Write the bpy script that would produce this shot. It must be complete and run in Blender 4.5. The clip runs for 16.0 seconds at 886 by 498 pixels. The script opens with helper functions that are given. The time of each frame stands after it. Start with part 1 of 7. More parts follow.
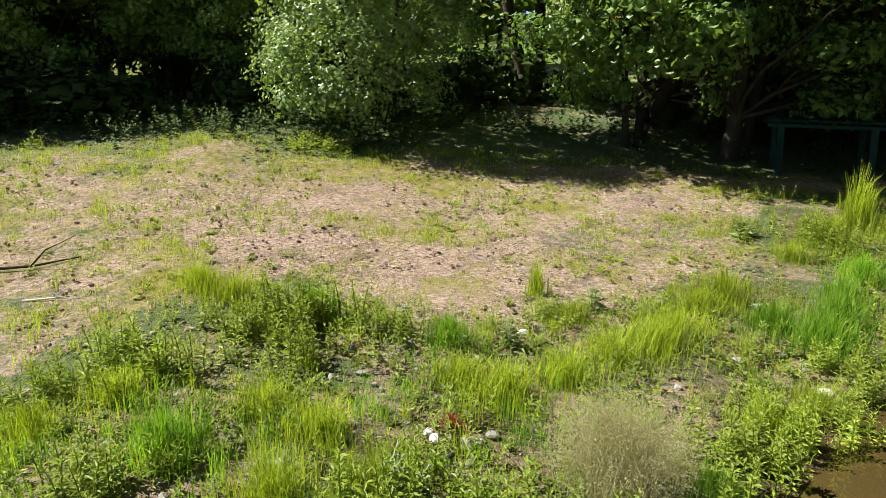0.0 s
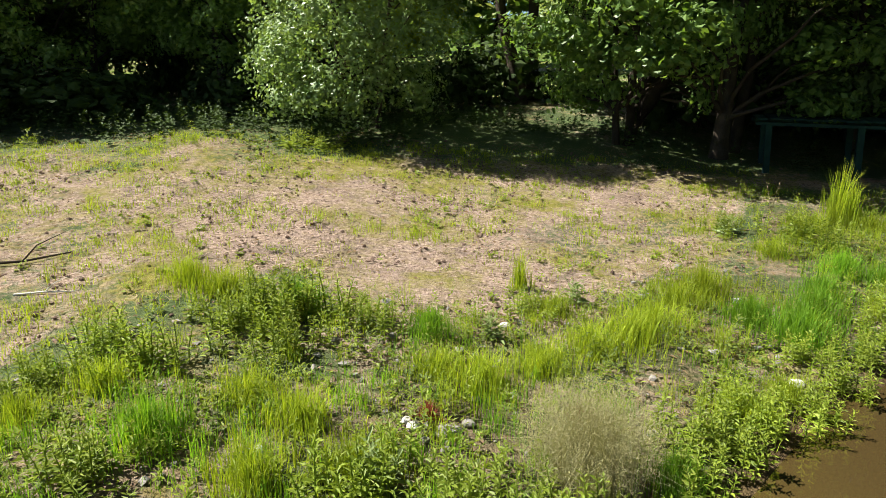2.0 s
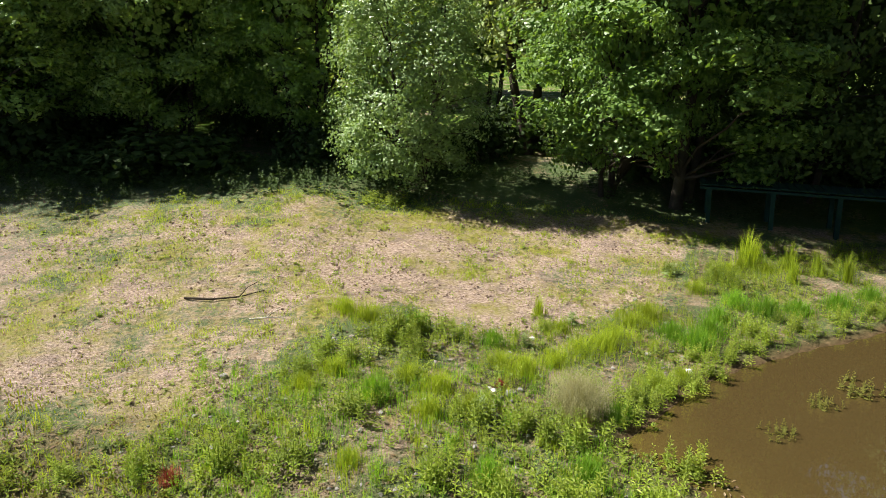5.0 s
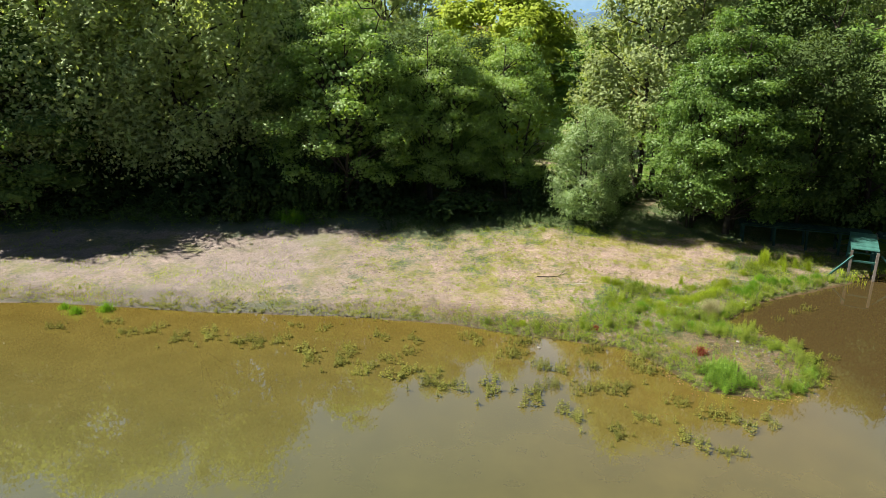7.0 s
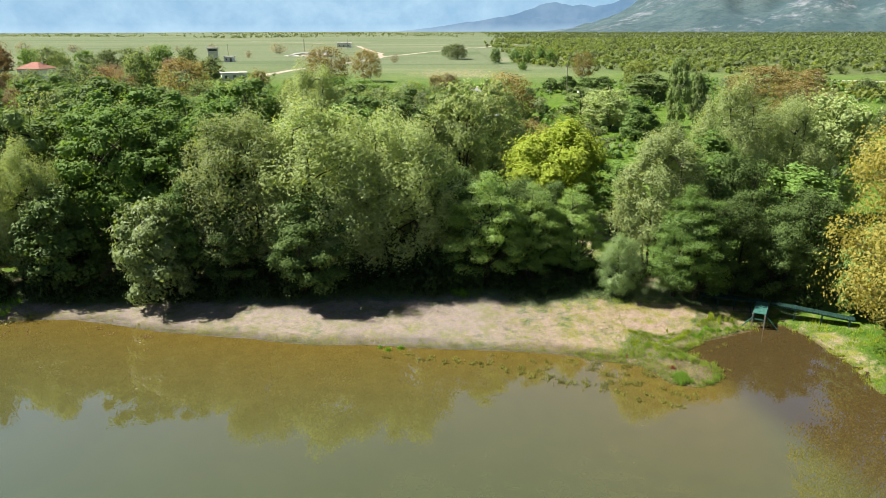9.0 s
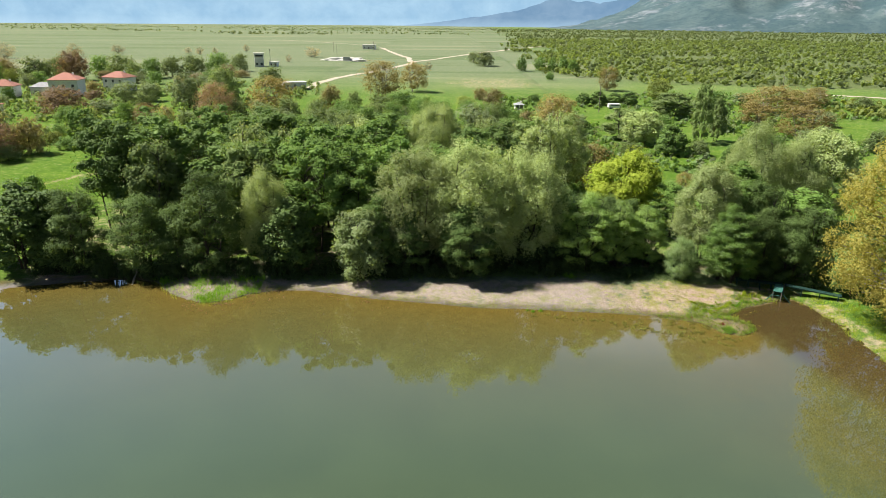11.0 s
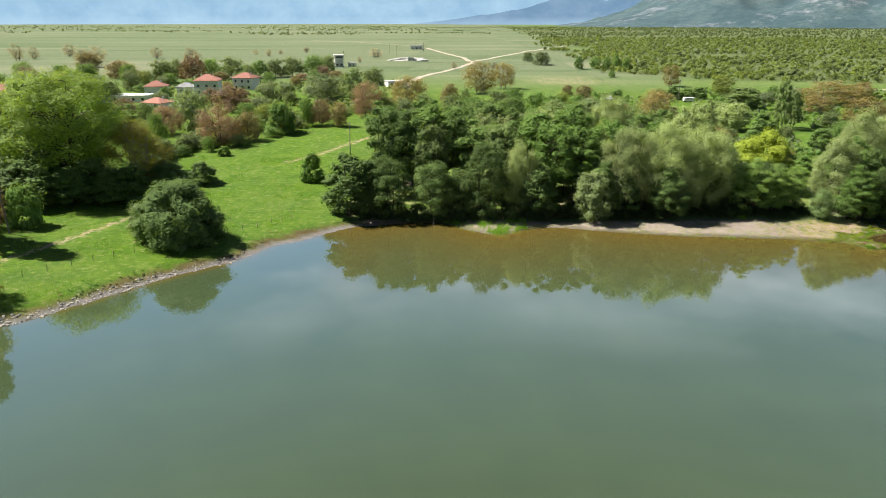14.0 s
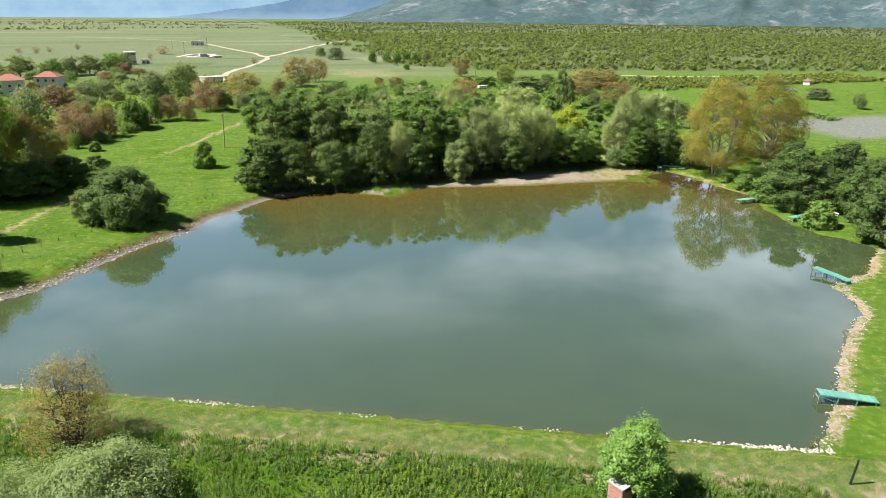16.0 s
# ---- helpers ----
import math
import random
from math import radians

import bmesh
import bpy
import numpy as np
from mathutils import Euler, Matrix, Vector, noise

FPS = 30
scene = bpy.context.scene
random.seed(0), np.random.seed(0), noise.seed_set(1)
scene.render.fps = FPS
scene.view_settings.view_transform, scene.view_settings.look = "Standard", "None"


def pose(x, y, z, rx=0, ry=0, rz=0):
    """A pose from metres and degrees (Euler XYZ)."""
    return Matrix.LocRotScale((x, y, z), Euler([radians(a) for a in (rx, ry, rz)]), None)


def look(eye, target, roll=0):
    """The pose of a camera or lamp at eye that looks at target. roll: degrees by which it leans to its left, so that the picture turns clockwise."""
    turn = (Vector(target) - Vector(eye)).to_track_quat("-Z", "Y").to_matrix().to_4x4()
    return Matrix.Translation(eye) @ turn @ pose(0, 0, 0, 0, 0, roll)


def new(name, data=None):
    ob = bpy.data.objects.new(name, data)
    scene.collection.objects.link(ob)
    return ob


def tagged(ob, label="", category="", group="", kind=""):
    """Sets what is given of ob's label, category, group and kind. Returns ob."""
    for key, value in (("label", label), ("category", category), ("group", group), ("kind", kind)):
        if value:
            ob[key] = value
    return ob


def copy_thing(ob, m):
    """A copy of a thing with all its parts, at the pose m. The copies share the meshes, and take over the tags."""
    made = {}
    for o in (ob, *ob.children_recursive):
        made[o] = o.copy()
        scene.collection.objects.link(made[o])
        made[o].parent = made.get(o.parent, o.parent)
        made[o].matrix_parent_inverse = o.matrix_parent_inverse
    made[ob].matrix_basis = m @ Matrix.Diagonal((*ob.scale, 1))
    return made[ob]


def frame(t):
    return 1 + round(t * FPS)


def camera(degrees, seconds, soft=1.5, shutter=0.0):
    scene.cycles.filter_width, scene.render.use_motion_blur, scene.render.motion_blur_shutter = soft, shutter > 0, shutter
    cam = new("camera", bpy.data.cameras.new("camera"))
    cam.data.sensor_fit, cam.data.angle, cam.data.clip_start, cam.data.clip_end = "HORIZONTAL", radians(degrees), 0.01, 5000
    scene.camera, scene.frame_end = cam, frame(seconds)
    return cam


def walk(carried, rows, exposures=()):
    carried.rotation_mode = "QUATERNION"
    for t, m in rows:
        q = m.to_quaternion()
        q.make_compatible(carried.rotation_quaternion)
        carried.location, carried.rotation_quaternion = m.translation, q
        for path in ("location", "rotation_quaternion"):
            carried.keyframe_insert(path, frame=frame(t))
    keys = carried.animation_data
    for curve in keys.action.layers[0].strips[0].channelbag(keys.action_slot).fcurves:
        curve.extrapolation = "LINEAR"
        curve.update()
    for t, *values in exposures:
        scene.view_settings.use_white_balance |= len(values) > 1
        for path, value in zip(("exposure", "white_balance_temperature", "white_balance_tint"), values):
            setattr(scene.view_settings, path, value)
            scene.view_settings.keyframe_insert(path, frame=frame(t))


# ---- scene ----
cam = camera(66.07, 16.0, soft=0.5)
PATH = [
    (0.0, look((0.000, 0.000, 2.511), (-0.000, 9.615, -0.236), -0.23)),
    (0.5, look((0.032, 0.007, 2.510), (0.037, 9.621, -0.240), -0.24)),
    (1.0, look((0.083, -0.008, 2.506), (0.091, 9.605, -0.249), -0.18)),
    (1.5, look((0.122, -0.045, 2.500), (0.126, 9.569, -0.252), -0.23)),
    (2.0, look((0.158, -0.133, 2.496), (0.165, 9.482, -0.253), -0.20)),
    (2.5, look((0.181, -0.314, 2.491), (0.187, 9.302, -0.254), -0.20)),
    (3.0, look((0.203, -0.601, 2.494), (0.210, 9.013, -0.258), -0.22)),
    (3.2, look((0.207, -0.737, 2.488), (0.215, 8.879, -0.259), -0.20)),
    (5.3, look((-1.396, -6.730, 4.968), (-1.266, 2.851, 2.104), 0.29)),
    (5.5, look((-1.775, -8.446, 5.103), (-1.605, 1.180, 2.399), -0.31)),
    (6.0, look((-2.872, -13.472, 6.764), (-2.674, -3.890, 3.910), 0.09)),
    (6.5, look((-5.550, -17.980, 8.328), (-5.349, -8.422, 5.397), 0.45)),
    (7.0, look((-10.290, -21.841, 10.475), (-10.111, -12.285, 7.531), 0.50)),
    (7.5, look((-14.309, -27.420, 13.348), (-14.246, -17.875, 10.368), 0.07)),
    (8.0, look((-16.735, -34.508, 17.953), (-16.682, -24.977, 14.929), -0.14)),
    (8.2, look((-17.272, -37.746, 19.826), (-17.219, -28.210, 16.816), -0.23)),
    (10.3, look((-28.978, -70.205, 34.393), (-28.919, -60.703, 31.275), 0.26)),
    (10.5, look((-31.046, -72.961, 35.149), (-30.982, -63.460, 32.031), 0.41)),
    (11.0, look((-37.137, -80.009, 36.266), (-37.089, -70.513, 33.132), 0.51)),
    (11.5, look((-43.906, -87.092, 36.213), (-43.894, -77.596, 33.079), 0.47)),
    (12.0, look((-50.942, -94.223, 36.171), (-50.960, -84.728, 33.034), 0.43)),
    (12.5, look((-58.376, -101.437, 36.927), (-58.414, -91.948, 33.773), 0.28)),
    (13.0, look((-65.505, -108.051, 38.081), (-65.538, -98.566, 34.913), 0.31)),
    (13.5, look((-72.774, -114.950, 39.004), (-72.789, -105.464, 35.839), 0.15)),
    (14.0, look((-80.264, -121.975, 39.642), (-80.247, -112.489, 36.477), 0.06)),
    (14.5, look((-87.889, -129.995, 39.890), (-87.925, -120.508, 36.730), -0.15)),
    (15.0, look((-95.649, -137.207, 40.196), (-94.927, -127.749, 37.030), 0.04)),
    (15.5, look((-103.955, -144.849, 40.615), (-101.825, -135.612, 37.429), 0.45)),
    (16.0, look((-112.455, -151.172, 41.469), (-109.269, -142.258, 38.245), 0.44)),
]
walk(cam, PATH, exposures=[(0.0, 0.76), (6.0, 0.74), (10.5, 0.63), (16.0, 0.56)])
# Sun and sky: late morning, sun high behind the grove to the left.
SUN_ELEV, SUN_AZ = radians(52), math.atan2(-0.966, 0.26)      # azimuth from +y towards +x
sun_dir = Vector((math.sin(SUN_AZ) * math.cos(SUN_ELEV), math.cos(SUN_AZ) * math.cos(SUN_ELEV), math.sin(SUN_ELEV)))
world = bpy.data.worlds.new("world")
scene.world = world
world.use_nodes = True
wt = world.node_tree
sky = wt.nodes.new("ShaderNodeTexSky")
sky.sky_type, sky.sun_disc = "NISHITA", False
sky.sun_elevation, sky.sun_rotation = SUN_ELEV, SUN_AZ
sky.air_density, sky.dust_density, sky.ozone_density = 1.2, 0.8, 1.5
# soft broken cloud, as the lake mirrors it
w_co = wt.nodes.new("ShaderNodeTexCoord")
w_map = wt.nodes.new("ShaderNodeMapping")
w_map.inputs["Scale"].default_value = (1.5, 1.5, 4.0)
w_map.inputs["Location"].default_value = (0.9, 0.4, 0.35)
w_n = wt.nodes.new("ShaderNodeTexNoise")
w_n.inputs["Scale"].default_value, w_n.inputs["Detail"].default_value, w_n.inputs["Roughness"].default_value = 1.7, 6.0, 0.55
w_r = wt.nodes.new("ShaderNodeValToRGB")
w_r.color_ramp.elements[0].position, w_r.color_ramp.elements[1].position = 0.47, 0.76
w_mix = wt.nodes.new("ShaderNodeMixRGB")
w_mix.inputs["Color2"].default_value = (58, 63, 71, 1)
bg = wt.nodes["Background"]
bg.inputs["Strength"].default_value = 0.030
wt.links.new(w_co.outputs["Generated"], w_map.inputs["Vector"])
wt.links.new(w_map.outputs["Vector"], w_n.inputs["Vector"])
wt.links.new(w_n.outputs["Fac"], w_r.inputs["Fac"])
w_sep = wt.nodes.new("ShaderNodeSeparateXYZ")
wt.links.new(w_co.outputs["Generated"], w_sep.inputs["Vector"])
w_low = wt.nodes.new("ShaderNodeMapRange")            # clouds hang over the mountains, the zenith is clear
for key, v in (("From Min", 0.66), ("From Max", 0.22), ("To Min", 0.0), ("To Max", 1.0)):
    w_low.inputs[key].default_value = v
wt.links.new(w_sep.outputs["Z"], w_low.inputs["Value"])
w_mul = wt.nodes.new("ShaderNodeMath")
w_mul.operation = "MULTIPLY"
w_side = wt.nodes.new("ShaderNodeMapRange")           # haze is thicker on the sun's side
for key, v in (("From Min", 0.75), ("From Max", -0.75), ("To Min", 0.42), ("To Max", 1.0)):
    w_side.inputs[key].default_value = v
wt.links.new(w_sep.outputs["X"], w_side.inputs["Value"])
w_north = wt.nodes.new("ShaderNodeMapRange")          # and over the mountains; the south is clear
for key, v in (("From Min", -0.35), ("From Max", 0.30), ("To Min", 0.13), ("To Max", 1.0)):
    w_north.inputs[key].default_value = v
wt.links.new(w_sep.outputs["Y"], w_north.inputs["Value"])
w_area = wt.nodes.new("ShaderNodeMath")
w_area.operation = "MULTIPLY"
wt.links.new(w_low.outputs["Result"], w_area.inputs[0])
wt.links.new(w_north.outputs["Result"], w_area.inputs[1])
w_bank = wt.nodes.new("ShaderNodeMapRange")           # the cloud bank ends some 25 degrees up
for key, v in (("From Min", 0.46), ("From Max", 0.27), ("To Min", 0.0), ("To Max", 1.0)):
    w_bank.inputs[key].default_value = v
wt.links.new(w_sep.outputs["Z"], w_bank.inputs["Value"])
w_cloud = wt.nodes.new("ShaderNodeMath")
w_cloud.operation = "MULTIPLY"
wt.links.new(w_bank.outputs["Result"], w_cloud.inputs[0])
wt.links.new(w_north.outputs["Result"], w_cloud.inputs[1])
w_haze = wt.nodes.new("ShaderNodeMath")
w_haze.operation = "MULTIPLY"
wt.links.new(w_area.outputs["Value"], w_haze.inputs[0])
wt.links.new(w_side.outputs["Result"], w_haze.inputs[1])
wt.links.new(w_cloud.outputs["Value"], w_mul.inputs[0])
wt.links.new(w_r.outputs["Color"], w_mul.inputs[1])
wt.links.new(w_mul.outputs["Value"], w_mix.inputs["Fac"])
w_veil = wt.nodes.new("ShaderNodeMixRGB")              # pale blue haze low in the sky
w_veil.inputs["Color2"].default_value = (18.5, 32.0, 55.0, 1)
w_part = wt.nodes.new("ShaderNodeMath")
w_part.operation = "MULTIPLY"
w_part.inputs[1].default_value = 0.8
wt.links.new(w_haze.outputs["Value"], w_part.inputs[0])
wt.links.new(w_part.outputs["Value"], w_veil.inputs["Fac"])
wt.links.new(sky.outputs["Color"], w_veil.inputs["Color1"])
wt.links.new(w_veil.outputs["Color"], w_mix.inputs["Color1"])
wt.links.new(w_mix.outputs["Color"], bg.inputs["Color"])
sun_data = bpy.data.lights.new("sun", "SUN")
sun_data.energy, sun_data.angle, sun_data.color = 8.7, radians(0.5), (1.0, 0.95, 0.86)
sun = new("sun", sun_data)
sun.matrix_world = look(sun_dir * 100, (0, 0, 0))


# ---- materials ----
def shader(name, rough=0.8, spec=0.3, metal=0.0):
    m = bpy.data.materials.new(name)
    m.use_nodes = True
    b = m.node_tree.nodes["Principled BSDF"]
    b.inputs["Roughness"].default_value = rough
    b.inputs["Specular IOR Level"].default_value = spec
    b.inputs["Metallic"].default_value = metal
    return m, m.node_tree, b


def node(nt, kind, **values):
    n = nt.nodes.new(kind)
    for key, v in values.items():
        n.inputs[key.replace("_", " ")].default_value = v
    return n


def noise_fac(nt, co, scale, detail=4.0, rough=0.6):
    n = node(nt, "ShaderNodeTexNoise", Scale=scale, Detail=detail, Roughness=rough)
    nt.links.new(co, n.inputs["Vector"])
    return n.outputs["Fac"]


def mix(nt, fac, a, b, how="MIX"):
    n = nt.nodes.new("ShaderNodeMixRGB")
    n.blend_type = how
    for key, v in (("Fac", fac), ("Color1", a), ("Color2", b)):
        if isinstance(v, (int, float)):
            n.inputs[key].default_value = v
        elif isinstance(v, tuple):
            n.inputs[key].default_value = (*v, 1)
        else:
            nt.links.new(v, n.inputs[key])
    return n.outputs["Color"]


def steps(nt, fac, lo, hi):
    n = nt.nodes.new("ShaderNodeMapRange")
    n.inputs["From Min"].default_value, n.inputs["From Max"].default_value = lo, hi
    nt.links.new(fac, n.inputs["Value"])
    return n.outputs["Result"]


def bump(nt, bsdf, fac, strength, distance):
    n = nt.nodes.new("ShaderNodeBump")
    n.inputs["Strength"].default_value, n.inputs["Distance"].default_value = strength, distance
    nt.links.new(fac, n.inputs["Height"])
    nt.links.new(n.outputs["Normal"], bsdf.inputs["Normal"])


def where(nt):
    return nt.nodes.new("ShaderNodeNewGeometry").outputs["Position"]


def plain(name, dark, light, scale=6.0, rough=0.8, spec=0.3, metal=0.0, relief=0.4, depth=0.01, own=True):
    """A worn surface: two colours mixed by coarse and fine noise, with relief."""
    m, nt, b = shader(name, rough, spec, metal)
    co = nt.nodes.new("ShaderNodeTexCoord").outputs["Object"] if own else where(nt)
    coarse, fine = noise_fac(nt, co, scale, 5), noise_fac(nt, co, scale * 9, 3)
    c = mix(nt, steps(nt, coarse, 0.3, 0.7), dark, light)
    c = mix(nt, 0.35, c, mix(nt, steps(nt, fine, 0.3, 0.7), dark, light))
    info = nt.nodes.new("ShaderNodeObjectInfo").outputs["Random"]
    hsv = nt.nodes.new("ShaderNodeHueSaturation")
    nt.links.new(steps(nt, info, -1.6, 2.6), hsv.inputs["Value"])
    hsv.inputs["Value"].default_value = 1
    mr = nt.nodes.new("ShaderNodeMapRange")
    mr.inputs["To Min"].default_value, mr.inputs["To Max"].default_value = 0.82, 1.15
    nt.links.new(info, mr.inputs["Value"])
    nt.links.new(mr.outputs["Result"], hsv.inputs["Value"])
    nt.links.new(c, hsv.inputs["Color"])
    nt.links.new(hsv.outputs["Color"], b.inputs["Base Color"])
    bump(nt, b, fine, relief, depth)
    return m


def foliage(name, dark, light, through_light=0.4, rough=0.7, spec=0.12, spread=(0.10, 0.96)):
    """Leaves: colour varies leaf by leaf and clump by clump; some light comes through."""
    m, nt, b = shader(name, rough, spec)
    geo = nt.nodes.new("ShaderNodeNewGeometry")
    info = nt.nodes.new("ShaderNodeObjectInfo").outputs["Random"]
    clump = noise_fac(nt, geo.outputs["Position"], 0.45, 3)
    vary = nt.nodes.new("ShaderNodeMapRange")
    vary.inputs["To Min"].default_value, vary.inputs["To Max"].default_value = spread
    nt.links.new(geo.outputs["Random Per Island"], vary.inputs["Value"])
    c = mix(nt, vary.outputs["Result"], dark, light)
    c = mix(nt, steps(nt, clump, 0.35, 0.7), c, mix(nt, 0.5, dark, light))
    patch = noise_fac(nt, geo.outputs["Position"], 2.3, 3)
    c = mix(nt, steps(nt, patch, 0.62, 0.38), c, mix(nt, 0.35, c, (dark[0] * 0.6, dark[1] * 0.6, dark[2] * 0.6)))
    hsv = nt.nodes.new("ShaderNodeHueSaturation")
    mr = nt.nodes.new("ShaderNodeMapRange")
    mr.inputs["To Min"].default_value, mr.inputs["To Max"].default_value = 0.85, 1.3
    nt.links.new(info, mr.inputs["Value"])
    nt.links.new(mr.outputs["Result"], hsv.inputs["Value"])
    nt.links.new(c, hsv.inputs["Color"])
    c = hsv.outputs["Color"]
    nt.links.new(c, b.inputs["Base Color"])
    tr = nt.nodes.new("ShaderNodeBsdfTranslucent")
    warm = mix(nt, 1.0, c, (1.5, 1.45, 0.55), "MULTIPLY")
    nt.links.new(warm, tr.inputs["Color"])
    ms = nt.nodes.new("ShaderNodeMixShader")
    ms.inputs["Fac"].default_value = through_light
    out = nt.nodes["Material Output"]
    nt.links.new(b.outputs["BSDF"], ms.inputs[1])
    nt.links.new(tr.outputs["BSDF"], ms.inputs[2])
    nt.links.new(ms.outputs["Shader"], out.inputs["Surface"])
    return m


def ground_material():
    m, nt, b = shader("ground", 0.95, 0.03)
    co = where(nt)
    att = nt.nodes.new("ShaderNodeAttribute")
    att.attribute_name = "zone"
    sep = nt.nodes.new("ShaderNodeSeparateColor")
    nt.links.new(att.outputs["Color"], sep.inputs["Color"])
    bare, mud, dry = sep.outputs["Red"], sep.outputs["Green"], sep.outputs["Blue"]
    n_big, n_mid, n_small = noise_fac(nt, co, 0.06, 4), noise_fac(nt, co, 0.9, 5), noise_fac(nt, co, 9.0, 4, 0.7)
    n_fine = noise_fac(nt, co, 45.0, 3, 0.7)
    # stretched straw
    mp = nt.nodes.new("ShaderNodeMapping")
    mp.inputs["Scale"].default_value = (16, 34, 16)
    mp.inputs["Rotation"].default_value = (0, 0, 0.35)
    nt.links.new(co, mp.inputs["Vector"])
    straw = noise_fac(nt, mp.outputs["Vector"], 1.0, 4, 0.7)
    green = mix(nt, steps(nt, n_mid, 0.3, 0.7), (0.045, 0.110, 0.008), (0.106, 0.190, 0.016))
    green = mix(nt, steps(nt, n_fine, 0.3, 0.75), mix(nt, 0.55, green, (0.03, 0.06, 0.01)), green)
    # dry grass; its blue-grey cast puts the far plain's haze into the colour
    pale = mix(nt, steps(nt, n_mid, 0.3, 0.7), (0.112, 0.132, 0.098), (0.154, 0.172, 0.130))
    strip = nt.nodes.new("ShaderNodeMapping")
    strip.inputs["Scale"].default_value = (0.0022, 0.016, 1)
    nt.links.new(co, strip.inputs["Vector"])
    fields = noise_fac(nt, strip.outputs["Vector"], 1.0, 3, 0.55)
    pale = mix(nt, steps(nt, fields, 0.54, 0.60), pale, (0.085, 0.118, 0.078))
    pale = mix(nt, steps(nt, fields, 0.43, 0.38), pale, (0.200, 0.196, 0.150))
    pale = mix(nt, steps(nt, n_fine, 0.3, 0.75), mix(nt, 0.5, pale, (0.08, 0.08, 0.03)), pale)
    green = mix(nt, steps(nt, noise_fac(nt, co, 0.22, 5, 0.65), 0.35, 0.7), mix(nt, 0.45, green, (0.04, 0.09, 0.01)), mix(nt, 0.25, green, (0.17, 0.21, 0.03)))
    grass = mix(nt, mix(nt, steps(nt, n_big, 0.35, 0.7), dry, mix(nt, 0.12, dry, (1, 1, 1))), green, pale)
    brush = nt.nodes.new("ShaderNodeAttribute")
    brush.attribute_name = "thicket"
    grass = mix(nt, brush.outputs["Fac"], grass, mix(nt, steps(nt, n_mid, 0.3, 0.7), (0.060, 0.078, 0.030), (0.088, 0.108, 0.044)))
    sand = mix(nt, steps(nt, straw, 0.33, 0.70), (0.150, 0.100, 0.082), (0.58, 0.450, 0.370))
    sand = mix(nt, steps(nt, n_small, 0.45, 0.75), sand, mix(nt, 0.6, sand, (0.26, 0.21, 0.09)))
    wet = mix(nt, steps(nt, n_small, 0.3, 0.7), (0.055, 0.036, 0.02), (0.14, 0.095, 0.05))
    patchy = nt.nodes.new("ShaderNodeMath")
    patchy.operation = "ADD"
    nt.links.new(bare, patchy.inputs[0])
    nt.links.new(steps(nt, mix(nt, 0.5, n_mid, n_small), 0.3, 0.7), patchy.inputs[1])
    fleck = steps(nt, noise_fac(nt, co, 11.0, 5, 0.8), 0.56, 0.64)
    sand = mix(nt, fleck, sand, (0.075, 0.048, 0.034))
    sand = mix(nt, steps(nt, noise_fac(nt, co, 1.7, 6, 0.8), 0.50, 0.62), sand, mix(nt, 0.55, sand, (0.115, 0.088, 0.078)))
    turf = mix(nt, steps(nt, n_small, 0.3, 0.7), (0.115, 0.118, 0.022), (0.29, 0.265, 0.070))
    sand = mix(nt, steps(nt, noise_fac(nt, co, 0.55, 9, 0.78), 0.48, 0.60), sand, turf)
    c = mix(nt, steps(nt, patchy.outputs[0], 0.62, 0.95), grass, sand)
    c = mix(nt, mud, c, wet)
    c = mix(nt, att.outputs["Alpha"], mix(nt, steps(nt, n_mid, 0.3, 0.7), (0.12, 0.12, 0.125), (0.19, 0.19, 0.195)), c)
    nt.links.new(c, b.inputs["Base Color"])
    bump(nt, b, mix(nt, 0.5, n_small, n_fine), 1.0, 0.12)
    return m


def water_material():
    m, nt, b = shader("lake_water", 0.022, 1.0)
    b.inputs["IOR"].default_value = 1.55
    co = where(nt)
    att = nt.nodes.new("ShaderNodeAttribute")
    att.attribute_name = "shallow"
    fac = att.outputs["Fac"]
    cloud = noise_fac(nt, co, 0.12, 4)
    deep = mix(nt, steps(nt, cloud, 0.3, 0.7), (0.035, 0.052, 0.024), (0.041, 0.060, 0.027))
    bed = mix(nt, steps(nt, noise_fac(nt, co, 0.8, 5), 0.3, 0.7), (0.079, 0.056, 0.012), (0.099, 0.072, 0.016))
    silt = nt.nodes.new("ShaderNodeAttribute")
    silt.attribute_name = "silt"
    nt.links.new(mix(nt, silt.outputs["Fac"], mix(nt, fac, deep, bed), (0.042, 0.028, 0.011)), b.inputs["Base Color"])
    ripple = noise_fac(nt, co, 2.6, 3, 0.5)
    slow = noise_fac(nt, co, 0.35, 2, 0.5)
    bump(nt, b, mix(nt, 0.6, ripple, slow), 0.045, 0.04)
    return m


M_GROUND, M_WATER = ground_material(), water_material()
M_BARK = plain("bark", (0.030, 0.024, 0.018), (0.085, 0.068, 0.050), 5, 0.9, 0.1, relief=0.8, depth=0.03)
M_BARK_PALE = plain("pale_bark", (0.16, 0.14, 0.11), (0.34, 0.31, 0.26), 3, 0.9, 0.1, relief=0.8, depth=0.03)
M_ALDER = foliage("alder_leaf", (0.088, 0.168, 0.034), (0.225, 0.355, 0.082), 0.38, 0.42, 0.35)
M_ALDER_FAR = foliage("deep_green_leaf", (0.062, 0.112, 0.028), (0.145, 0.215, 0.058), 0.28, 0.65, 0.15)
# near-black leaf: the shade under the trees is put into its colour
M_UNDER = foliage("undergrowth_leaf_shade_painted", (0.022, 0.042, 0.010), (0.050, 0.080, 0.019), 0.15, 0.65, 0.15)
